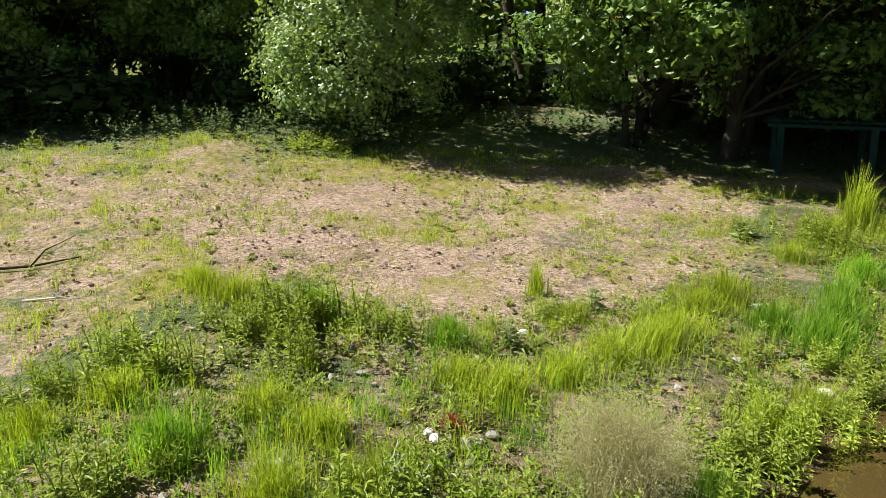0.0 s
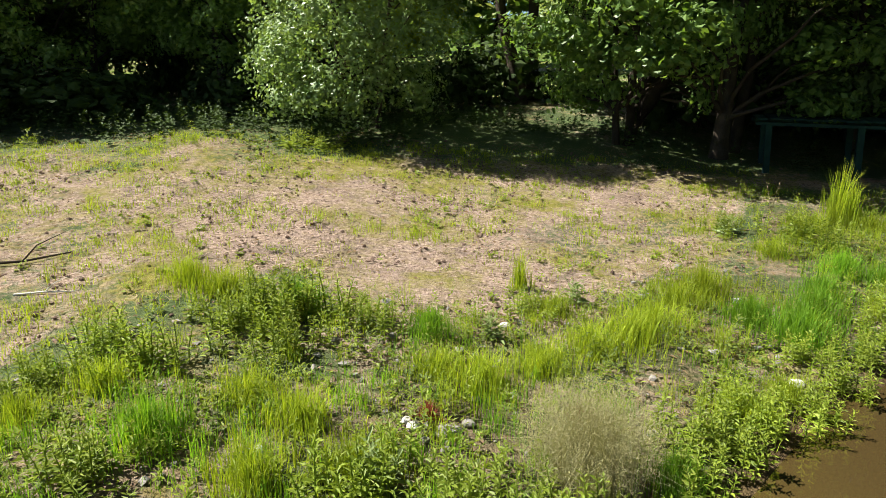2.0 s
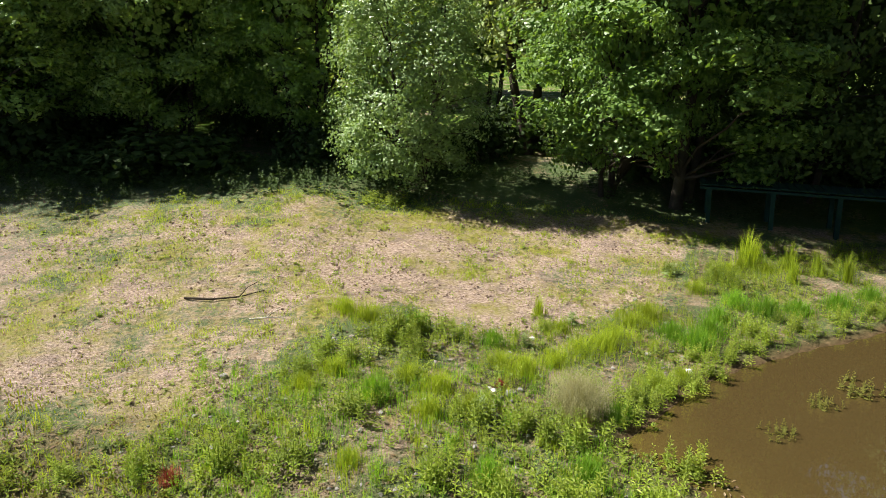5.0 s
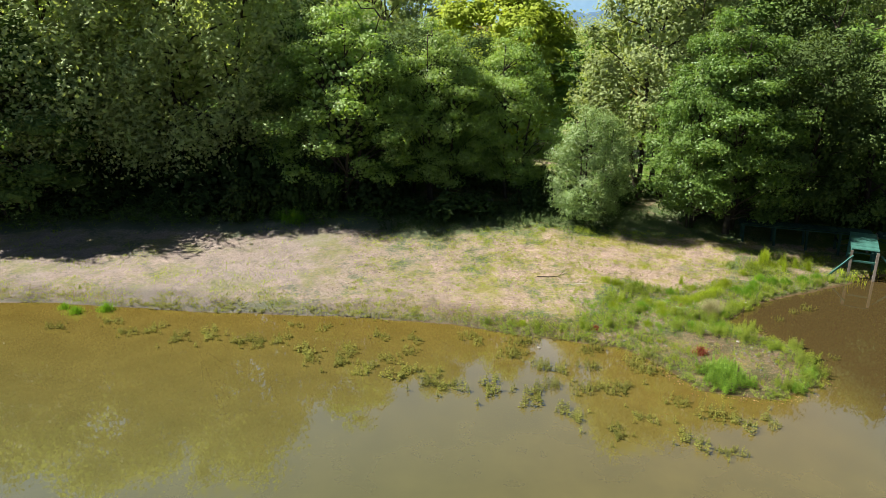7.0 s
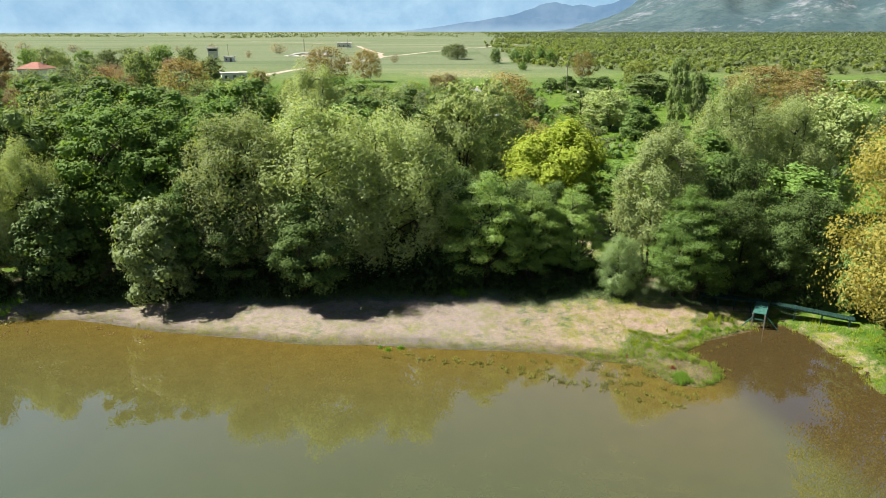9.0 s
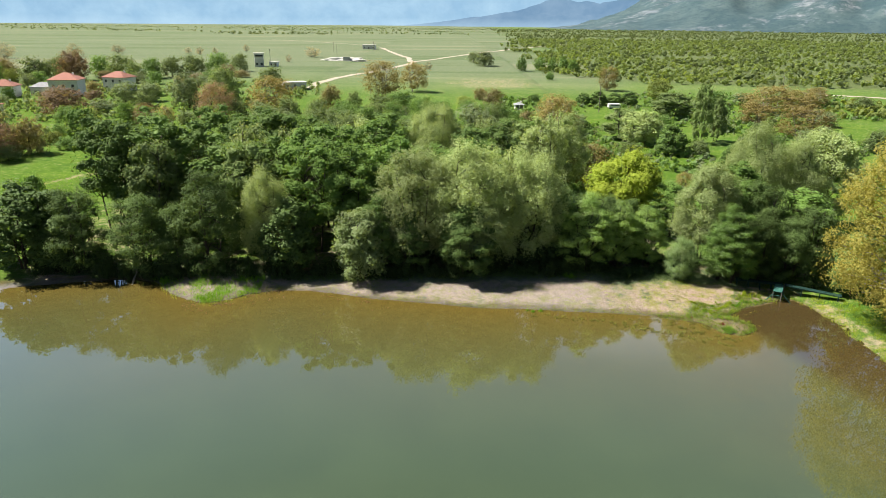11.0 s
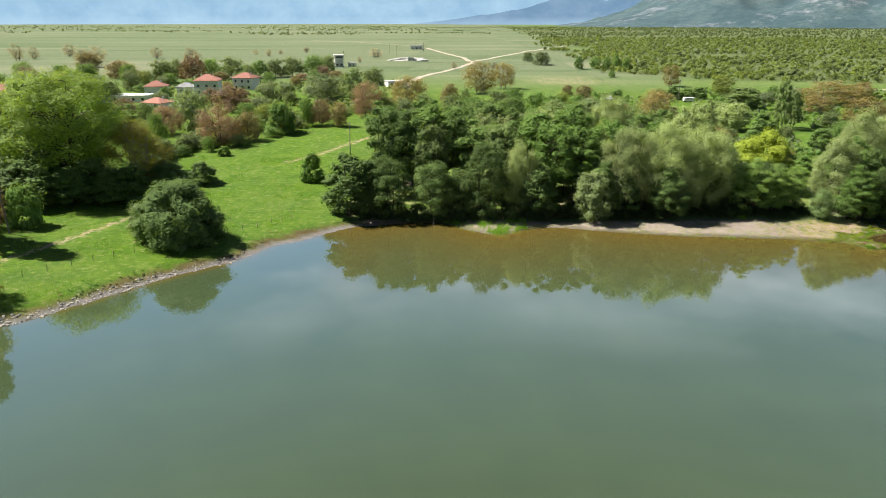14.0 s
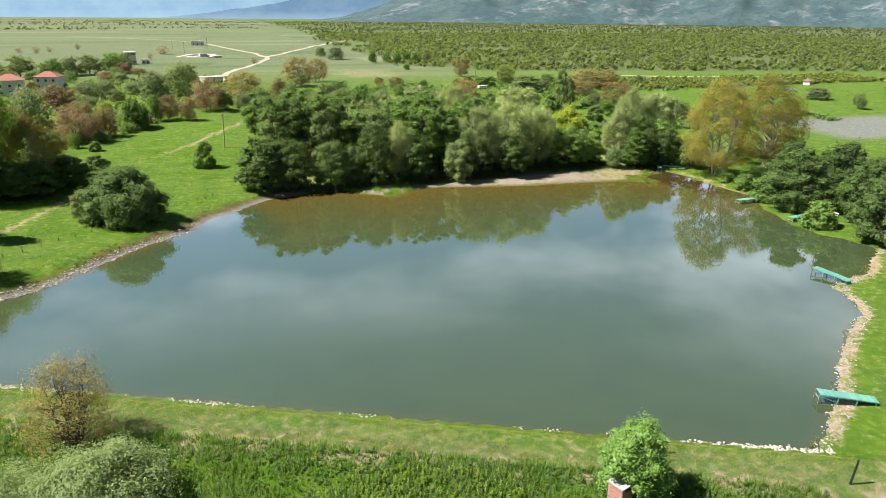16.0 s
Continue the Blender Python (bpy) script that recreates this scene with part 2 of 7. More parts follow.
M_SHORESHRUB = foliage("shore_shrub_leaf", (0.095, 0.155, 0.046), (0.215, 0.305, 0.108), 0.28, 0.40, 0.45)
# darker alder leaf with shade put into its colour; the round bush shares it
M_SHADE = foliage("alder_leaf_shade_painted", (0.062, 0.100, 0.030), (0.125, 0.185, 0.056), 0.26, 0.65, 0.1)
# brighter copy of the alder leaf, sunlight put into its colour
M_LIT_ALDER = foliage("alder_leaf_sun_painted", (0.120, 0.205, 0.042), (0.290, 0.410, 0.105), 0.36, 0.42, 0.45)
M_SPRING = foliage("spring_leaf", (0.110, 0.178, 0.024), (0.230, 0.310, 0.052), 0.40, 0.6, 0.2)
M_GROVE = foliage("grove_leaf", (0.072, 0.124, 0.032), (0.155, 0.228, 0.062), 0.34, 0.65, 0.12)
M_WILLOW = foliage("willow_leaf", (0.215, 0.268, 0.112), (0.340, 0.405, 0.175), 0.36, 0.6, 0.15)
M_PALE = foliage("pale_shrub_leaf", (0.142, 0.196, 0.070), (0.255, 0.322, 0.130), 0.32, 0.5, 0.25)
M_GREEN = foliage("fresh_leaf", (0.100, 0.178, 0.040), (0.185, 0.285, 0.070), 0.34)
M_LIME = foliage("lime_leaf", (0.260, 0.340, 0.036), (0.440, 0.520, 0.076), 0.34)
M_BROWN = foliage("brown_bud", (0.165, 0.112, 0.080), (0.275, 0.192, 0.135), 0.4)
M_TAN = foliage("tan_bud", (0.163, 0.128, 0.048), (0.284, 0.230, 0.088), 0.3)
M_AMBER = foliage("amber_leaf", (0.160, 0.144, 0.034), (0.312, 0.284, 0.072), 0.42)
M_DARK = foliage("dark_leaf", (0.022, 0.040, 0.012), (0.050, 0.081, 0.022), 0.15)
M_OLIVE = foliage("olive_leaf", (0.115, 0.160, 0.052), (0.190, 0.250, 0.088), 0.28)
# far trees: haze is put into these paler, bluer leaf colours
CALM = (0.25, 0.8)
M_ORCHARD = foliage("orchard_leaf", (0.100, 0.130, 0.056), (0.142, 0.176, 0.076), 0.45, spread=CALM)
M_ORCHARD_FRESH = foliage("fresh_orchard_leaf", (0.120, 0.158, 0.052), (0.165, 0.208, 0.070), 0.45, spread=CALM)
M_BELT_OLIVE = foliage("belt_olive_leaf", (0.120, 0.160, 0.070), (0.185, 0.235, 0.104), 0.42, spread=CALM)
M_BELT_GREEN = foliage("belt_green_leaf", (0.096, 0.166, 0.050), (0.165, 0.248, 0.078), 0.42, spread=CALM)
M_BELT_WILLOW = foliage("belt_willow_leaf", (0.140, 0.180, 0.104), (0.215, 0.258, 0.150), 0.42, spread=CALM)
M_BELT_TAN = foliage("belt_tan_bud", (0.165, 0.142, 0.076), (0.255, 0.222, 0.122), 0.42, spread=CALM)
M_BELT_BROWN = foliage("belt_brown_bud", (0.165, 0.115, 0.082), (0.260, 0.185, 0.132), 0.42, spread=CALM)
M_BELT_SPRING = foliage("belt_spring_leaf", (0.145, 0.180, 0.050), (0.225, 0.265, 0.080), 0.42, spread=CALM)
M_TWIG = foliage("twiggy_bud", (0.210, 0.172, 0.130), (0.320, 0.270, 0.205), 0.42, spread=CALM)
M_SLOPE = foliage("slope_grass_blade", (0.048, 0.118, 0.012), (0.130, 0.240, 0.034), 0.4, 0.7, 0.1)
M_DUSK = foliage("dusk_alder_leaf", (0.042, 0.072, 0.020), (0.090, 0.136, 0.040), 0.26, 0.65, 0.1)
M_LUSH = foliage("lush_weed_leaf", (0.075, 0.165, 0.014), (0.250, 0.390, 0.050), 0.4, 0.5, 0.22)
M_BLADE = foliage("grass_blade", (0.126, 0.194, 0.014), (0.360, 0.430, 0.048), 0.42, 0.7, 0.1)
M_BLADE_DEEP = foliage("deep_grass_blade", (0.080, 0.190, 0.014), (0.200, 0.350, 0.040), 0.42, 0.7, 0.1)
M_WATERPLANT = foliage("water_plant_leaf", (0.088, 0.096, 0.024), (0.235, 0.245, 0.060), 0.35, 0.8, 0.05)
M_WEED = foliage("weed_leaf", (0.088, 0.146, 0.014), (0.315, 0.385, 0.050), 0.4, 0.5, 0.22)
M_STRAW = foliage("straw", (0.200, 0.155, 0.102), (0.370, 0.290, 0.205), 0.2)
M_HAZEGRASS = foliage("seed_head", (0.190, 0.185, 0.090), (0.330, 0.310, 0.175), 0.3)
M_RED = foliage("red_stalk", (0.150, 0.036, 0.028), (0.340, 0.100, 0.066), 0.3)
M_STONE = plain("stone", (0.15, 0.14, 0.125), (0.34, 0.32, 0.29), 8, 0.85, 0.2, relief=0.6, depth=0.02)
M_SOIL = plain("dry_soil", (0.070, 0.045, 0.034), (0.20, 0.145, 0.115), 20, 0.95, 0.05, own=False)
M_ROCK_PALE = plain("pale_stone", (0.36, 0.345, 0.315), (0.58, 0.56, 0.52), 8, 0.8, 0.2)
M_GREENPAINT = plain("green_paint", (0.070, 0.215, 0.172), (0.14, 0.33, 0.275), 4, 0.55, 0.35)
M_OLDPAINT = plain("weathered_green_paint", (0.018, 0.070, 0.058), (0.045, 0.135, 0.11), 4, 0.7, 0.2)
# green paint with the trees' shade put into its dark colour
M_SHADEPAINT = plain("green_paint_dark_as_shade", (0.008, 0.024, 0.020), (0.018, 0.048, 0.040), 4, 0.8, 0.1)
M_POST = plain("grey_wood", (0.10, 0.085, 0.07), (0.24, 0.21, 0.18), 6, 0.9, 0.1)
M_CONCRETE = plain("concrete", (0.36, 0.35, 0.32), (0.55, 0.53, 0.49), 2, 0.9, 0.1)
M_ROOF = plain("roof_tile", (0.20, 0.085, 0.062), (0.31, 0.15, 0.115), 1.5, 0.85, 0.15)
M_ROOF_GREY = plain("grey_roof", (0.16, 0.16, 0.17), (0.30, 0.30, 0.31), 1.5, 0.8, 0.2)
M_WALL = plain("plaster", (0.62, 0.60, 0.55), (0.80, 0.78, 0.74), 0.8, 0.9, 0.1)
M_TRACK = plain("track_earth", (0.24, 0.20, 0.16), (0.40, 0.35, 0.28), 0.3, 0.95, 0.1, own=False)
M_GLASS = plain("dark_pane", (0.03, 0.035, 0.04), (0.07, 0.08, 0.09), 1.0, 0.1, 0.5)
M_BRICK = plain("red_brick", (0.28, 0.13, 0.105), (0.44, 0.24, 0.20), 12, 0.9, 0.1)
M_IRON = plain("dark_iron", (0.02, 0.02, 0.022), (0.05, 0.05, 0.055), 8, 0.6, 0.4, 0.6)


# ---- mesh helpers ----
rng = np.random.default_rng(7)


def mesh_faces(name, verts, faces, material, smooth=False):
    """A mesh from arrays of vertices and of equal-sided faces."""
    verts, faces = np.asarray(verts, np.float32), np.asarray(faces, np.int32)
    me = bpy.data.meshes.new(name)
    n, k = faces.shape
    me.vertices.add(len(verts))
    me.vertices.foreach_set("co", verts.ravel())
    me.loops.add(n * k)
    me.loops.foreach_set("vertex_index", faces.ravel())
    me.polygons.add(n)
    me.polygons.foreach_set("loop_start", np.arange(0, n * k, k, dtype=np.int32))
    me.polygons.foreach_set("use_smooth", np.full(n, smooth))
    me.update(calc_edges=True)
    me.materials.append(material)
    return me


def part_mesh(name, me, parent, label="", m=None):
    ob = new(name, me)
    ob.parent = parent
    if m is not None:
        ob.matrix_basis = m
    if label:
        tagged(ob, label)
    return ob


def part(name, bm, material, parent, label="", m=None):
    me = bpy.data.meshes.new(name)
    bm.to_mesh(me)
    bm.free()
    me.materials.append(material)
    return part_mesh(name, me, parent, label, m)


def box(bm, size, centre, turn=None):
    m = Matrix.Translation(centre)
    if turn is not None:
        m = m @ turn
    r = bmesh.ops.create_cube(bm, size=1, matrix=m @ Matrix.Diagonal((*size, 1)))
    return r["verts"]


def bar_between(bm, a, b, w, d=None):
    """A square bar from a to b."""
    a, b = Vector(a), Vector(b)
    turn = (b - a).to_track_quat("Z", "Y").to_matrix().to_4x4()
    bmesh.ops.create_cube(bm, size=1, matrix=Matrix.Translation((a + b) / 2) @ turn @ Matrix.Diagonal((w, d or w, (b - a).length, 1)))


def rod(bm, a, b, r1, r2=None, sides=8):
    a, b = Vector(a), Vector(b)
    turn = (b - a).to_track_quat("Z", "Y").to_matrix().to_4x4()
    bmesh.ops.create_cone(bm, cap_ends=True, segments=sides, radius1=r1, radius2=r1 if r2 is None else r2,
                          depth=(b - a).length, matrix=Matrix.Translation((a + b) / 2) @ turn)


def soften(bm, width=0.01):
    bmesh.ops.bevel(bm, geom=bm.edges[:], offset=width, segments=1, affect="EDGES")


def lattice(x, y, seed=0):
    """Smooth value noise in 0..1."""
    x, y = np.asarray(x, float), np.asarray(y, float)
    i, j = np.floor(x).astype(np.int64), np.floor(y).astype(np.int64)
    u, v = x - i, y - j
    u, v = u * u * (3 - 2 * u), v * v * (3 - 2 * v)

    def at(a, b):
        h = (a * 374761393 + b * 668265263 + seed * 1442695041) & 0xFFFFFFFF
        h = ((h ^ (h >> 13)) * 1274126177) & 0xFFFFFFFF
        return ((h ^ (h >> 16)) & 0xFFFF) / 65535.0

    return (at(i, j) * (1 - u) + at(i + 1, j) * u) * (1 - v) + (at(i, j + 1) * (1 - u) + at(i + 1, j + 1) * u) * v


def ramp(x, lo, hi):
    t = np.clip((np.asarray(x, float) - lo) / (hi - lo), 0, 1)
    return t * t * (3 - 2 * t)


# ---- plan of the lake and the land ----
NORTH = [(-102, 8), (-99, 11), (-92, 13.5), (-83, 15), (-78.5, 14.2), (-75.8, 10.3), (-72.9, 8.0), (-69.1, 5.9), (-66.2, 7.3), (-64.5, 9.4), (-60.5, 11.0),
         (-55.6, 11.0), (-51.6, 9.9), (-47.6, 8.4), (-43.8, 7.5), (-40.1, 7.0), (-36.5, 6.2), (-32, 5.0), (-25.8, 4.9), (-20, 4.2), (-14, 3.6), (-9.3, 2.6), (-5.8, 1.5), (-3.5, 0.6), (-2.4, -0.8), (-1.7, -2.6),
         (0.5, -3.0), (2.4, -2.2), (3.3, 0), (2.9, 1.2), (1.5, 3.0), (2.6, 4.1), (4, 5.2), (5.7, 6), (8.9, 7.5), (10.5, 8.6), (12.6, 8.6)]
EAST = [(13.7, 6.2), (14.3, 0.4), (13.8, -6), (14.4, -13.6), (15, -20), (14, -24), (8.6, -32), (7.2, -39), (5.1, -44), (4.6, -52), (7.5, -56),
        (7.6, -61.7), (1.3, -66.4), (-6.3, -71.5), (-11.9, -72.5), (-17, -74.3), (-17.8, -77), (-19.6, -81), (-22, -84), (-27, -86.3),
        (-32, -89.5), (-37, -93), (-42, -97.6), (-47, -102), (-52.6, -105.4), (-57.7, -107.6)]
DAM = [(-67, -103.7), (-83, -95), (-99, -86.7), (-116.5, -77.4), (-126.4, -71.8), (-136, -67), (-160, -54)]
WEST = [(-162, -51), (-150.7, -43), (-145, -38.6), (-138.5, -34.8), (-132, -26.5), (-127.7, -21), (-122.7, -15.6), (-117, -10.4), (-114, -5.4), (-111.5, -0.4), (-108, 1.8)]
LAKE = np.array(NORTH + EAST + DAM + WEST, float)
WATER_Z = -0.2


def polyline_distance(x, y, points, closed=False):
    pts = np.asarray(points, float)
    a, b = (pts, np.roll(pts, -1, 0)) if closed else (pts[:-1], pts[1:])
    best = np.full(np.shape(x), 1e9)
    for (ax, ay), (bx, by) in zip(a, b):
        dx, dy = bx - ax, by - ay
        t = np.clip(((x - ax) * dx + (y - ay) * dy) / (dx * dx + dy * dy), 0, 1)
        best = np.minimum(best, (x - ax - t * dx) ** 2 + (y - ay - t * dy) ** 2)
    return np.sqrt(best)


def shore(x, y):
    """Metres from the waterline: above 0 on land, below 0 in the lake."""
    x, y = np.asarray(x, float), np.asarray(y, float)
    d = polyline_distance(x, y, LAKE, True)
    inside = np.zeros(np.shape(x), bool)
    for (ax, ay), (bx, by) in zip(LAKE, np.roll(LAKE, -1, 0)):
        if ay != by:
            inside ^= ((ay > y) != (by > y)) & (x < (bx - ax) * (y - ay) / (by - ay) + ax)
    d = np.where(inside, -d, d)
    near = np.exp(-np.abs(d) / 4) * (1 - 0.7 * ramp(x, -105, -100) * ramp(y, -8, -5))
    return d + near * (0.5 * (lattice(x * 1.3, y * 1.3, 3) - 0.5) + 0.9 * (lattice(x * 0.3, y * 0.3, 4) - 0.5))


def dam_side(x, y):
    """Metres beyond the dam's waterline."""
    return -0.452 * (x + 57.7) - 0.892 * (y + 107.6)


def land(x, y, d=None):
    """The ground's height."""
    x, y = np.asarray(x, float), np.asarray(y, float)
    d = shore(x, y) if d is None else d
    bed = WATER_Z - np.minimum(1.6, 0.10 * np.maximum(-d, 0))
    behind = np.maximum(y - 14, 0)
    plain_z = 12 * (1 - np.exp(-behind / 350)) + 0.003 * np.maximum(y, 0)
    beach = WATER_Z + 0.075 * np.minimum(d, 6) + 0.75 * ramp(d, 5, 12)
    bank = WATER_Z + 1.0 * ramp(d, 0.2, 4.5) + 0.012 * np.clip(d - 5, 0, 60)
    s = dam_side(x, y)
    slope = WATER_Z + 1.1 * ramp(s, 0.1, 3.0) - 5.2 * ramp(s, 8, 24)
    west = ramp(-x, 96, 104)
    east = ramp(x, 9, 14)
    dry = beach * (1 - west) + bank * west
    low = WATER_Z + 0.55 * ramp(d, 0.2, 7)
    dry = dry * (1 - east) + np.minimum(low, dry + 5) * east
    south = ramp(-y, 30, 50) * (1 - west)
    dry = dry * (1 - south) + low * south
    dry = dry * (1 - ramp(s, -2, 2)) + slope * ramp(s, -2, 2)
    rough = 0.10 * (lattice(x * 0.7, y * 0.7, 5) - 0.5) + 0.35 * (lattice(x * 0.11, y * 0.11, 6) - 0.5) * ramp(d, 4, 20) * ramp(190 - y, 0, 70)
    return np.where(d > 0, dry + plain_z + rough * ramp(d, 0, 3), bed)


def spaced(lo, hi, step):
    return list(np.arange(lo, hi, step))


def widening(start, end, first, grow):
    out, p, step = [], start, first
    while p < end:
        out.append(p)
        step *= grow
        p += step
    return out + [end]


def green_edge(x):
    """How far north the lush growth at the waterline reaches."""
    return np.interp(x, [-60, -26, -20, -9.8, -6.8, -4.8, -3.9, -2.7, -1.4, -0.9, 0.4, 1.7, 2.6, 3.6, 4.5, 5.4, 9, 12],
                     [4, 4.6, 4.9, 3.45, 3.6, 3.5, 3.8, 5.6, 7.0, 6.2, 6.1, 6.6, 7.4, 7.7, 9.2, 11.4, 11.6, 11.6])


TRACKS = [[(-98, 241), (-99, 266), (-92, 296), (-77, 332), (-66, 367), (-57, 420), (-64, 471), (-84, 573), (-98, 642)],
          [(-57, 420), (-46, 446), (-13, 527), (31, 641), (99, 781), (270, 1058)],
          [(-261, 860), (-189, 788), (-124, 695), (-98, 642)],
          [(137, 240), (175, 222), (236, 213), (301, 173), (420, 110)]]
FAINT = [[(-123, 61), (-115, 73), (-104, 96), (-95, 116)], [(-156, -14), (-149, 1), (-144, 15), (-138, 30)]]


def build_ground():
    xs = sorted([-p for p in widening(165, 4600, 2.2, 1.12)] + spaced(-164.5, -62, 1.6) + spaced(-62, -11, 0.8) + spaced(-11, 7.5, 0.27)
                + spaced(7.5, 18, 0.5) + widening(18, 4600, 1.2, 1.13))
    ys = sorted([-p for p in widening(121, 1500, 2.0, 1.2)] + spaced(-120, -4, 1.3) + spaced(-4, 14, 0.27) + spaced(14, 24, 0.5) + widening(24, 4700, 0.9, 1.055))
    x, y = np.meshgrid(np.array(xs), np.array(ys))
    d = shore(x, y)
    z = land(x, y, d)
    # hummocks on the trodden shore
    z = z + np.where(d > 0.3, 0.05 * (lattice(x * 2.6, y * 2.6, 8) - 0.5) + 0.03 * (lattice(x * 6, y * 6, 9) - 0.5), 0) * ramp(14 - np.abs(y - 3), 0, 6)
    nx, ny = len(xs), len(ys)
    verts = np.stack([x, y, z], -1).reshape(-1, 3)
    i = np.arange(ny - 1)[:, None] * nx + np.arange(nx - 1)[None]
    faces = np.stack([i, i + 1, i + nx + 1, i + nx], -1).reshape(-1, 4)
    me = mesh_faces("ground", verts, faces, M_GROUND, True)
    # where the ground is bare, wet or dry; far out, dry also carries haze
    wob = lattice(x * 0.35, y * 0.35, 11) * 0.6 + lattice(x * 1.2, y * 1.2, 12) * 0.4
    north = ramp(x, -100, -94) * ramp(12.5 - x, 0, 3) * ramp(y, -6, -4)
    edge = green_edge(x)
    bare = north * ramp(y - edge + (wob - 0.5) * 1.2, -0.5, 0.6) * ramp(d, 0.0, 0.5) * ramp(13.2 - y + (wob - 0.5) * 2 + 0.04 * np.maximum(-x - 10, 0), 0, 1.6)
    bare = bare * (0.20 + 0.75 * wob)
    bare = np.maximum(bare, north * ramp(edge - y, 0, 0.5) * ramp(d, 0.1, 0.6) * (0.1 + 0.3 * lattice(x * 2.2, y * 2.2, 14)))
    westrim = ramp(-x, 96, 100) * ramp(2.3 - d, 0, 1.2) * ramp(s_dam(x, y), 0, 2)
    eastrim = ramp(x, -56, -50) * ramp(-y, 60, 66) * ramp(2.8 - d, 0, 1.8) * (0.1 + 0.75 * wob)
    eastrim2 = 0.45 * wob * ramp(x, 12, 13.5) * ramp(4 - d, 0, 2) * ramp(y + 24, 0, 4)
    crest = ramp(dam_side(x, y), 6.5, 8) * ramp(10.5 - dam_side(x, y), 0, 1.5) * 0.46 * ramp(wob, 0.3, 0.6)
    crest = np.maximum(crest, 0.10 * ramp(dam_side(x, y), 1.2, 2.2) * ramp(8.2 - dam_side(x, y), 0, 1.5) * (0.6 + 0.4 * wob))
    tracks = np.zeros_like(x)
    for line in FAINT:
        tracks = np.maximum(tracks, 0.36 * ramp(1.5 - polyline_distance(x, y, line), 0, 1.2))
    lot = ramp(x, 100, 112) * ramp(172 - x, 0, 10) * ramp(y, 24, 34) * ramp(72 - y, 0, 8)
    fallow = ramp(22 - np.hypot((x + 11) * 0.8, (y - 272)), 0, 6) * 0.5
    wood = ramp(y, 14, 18) * ramp(62 - y, 0, 20) * ramp(x, -105, -98) * ramp(26 - x, 0, 6)
    bare = np.clip(np.max([bare, 0.35 * westrim, eastrim, eastrim2, crest, tracks * 1.1, fallow * 0.45, wood * 0.35 * wob], axis=0), 0, 1)
    bank_earth = ramp(-x, 96, 100) * ramp(3.4 - d + 2.2 * (wob - 0.5), 0, 1.0) * ramp(s_dam(x, y), 0, 2) * (0.45 + 0.55 * wob)
    strand = north * ramp(-x, 2, 5) * ramp(2.3 - d + 2.2 * (wob - 0.5), 0, 1.6) * (0.35 + 0.5 * wob)
    point = ramp(1.3 - np.hypot((x - 0.65) / 1.4, (y + 0.8) / 2.0), 0, 0.4) * (0.10 + 0.5 * wob)
    damp = north * ramp(edge - y, 0, 0.6) * ramp(x, -9, -6) * (0.10 + 0.3 * ramp(2.5 - y, 0, 2) + 0.55 * lattice(x * 1.7, y * 1.7, 15) ** 1.6)
    mud = np.clip(np.max([bank_earth, strand, ramp(0.45 - d, 0, 0.5) * (1 - 0.6 * ramp(-y, 30, 40)), damp, point], axis=0), 0, 1)
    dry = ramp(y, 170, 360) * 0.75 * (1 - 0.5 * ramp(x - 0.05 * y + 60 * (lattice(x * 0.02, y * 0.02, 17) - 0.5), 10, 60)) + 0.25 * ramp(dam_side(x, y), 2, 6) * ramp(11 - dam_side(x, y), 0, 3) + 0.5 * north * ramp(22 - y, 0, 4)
    dry = np.clip(dry, 0, 1)
    zone = me.color_attributes.new("zone", "FLOAT_COLOR", "POINT")
    zone.data.foreach_set("color", np.stack([bare, mud, dry, 1 - np.max([0.8 * lot, 0.75 * westrim * ramp(1.9 - d, 0, 0.8), 0.60 * north * ramp(-x, 3, 18) * ramp(16 - y, 0, 3) * (0.4 + 0.6 * wob)], axis=0)], -1).astype(np.float32).ravel())
    thicket = me.attributes.new("thicket", "FLOAT", "POINT")
    rows = ramp(x - 20 - 0.05 * y - 70 * (lattice(x * 0.03, y * 0.03, 46) - 0.5), -4, 14) * ramp(y - 300 + 0.22 * x, -6, 12) * ramp(2600 - y, 0, 500)
    thicket.data.foreach_set("value", (0.85 * rows).astype(np.float32).ravel())
    return tagged(new("ground", me), "sunlit meadow, trodden sandy shore and plain to the horizon", "ground", kind="structure")


def s_dam(x, y):
    return -dam_side(x, y)


build_ground()


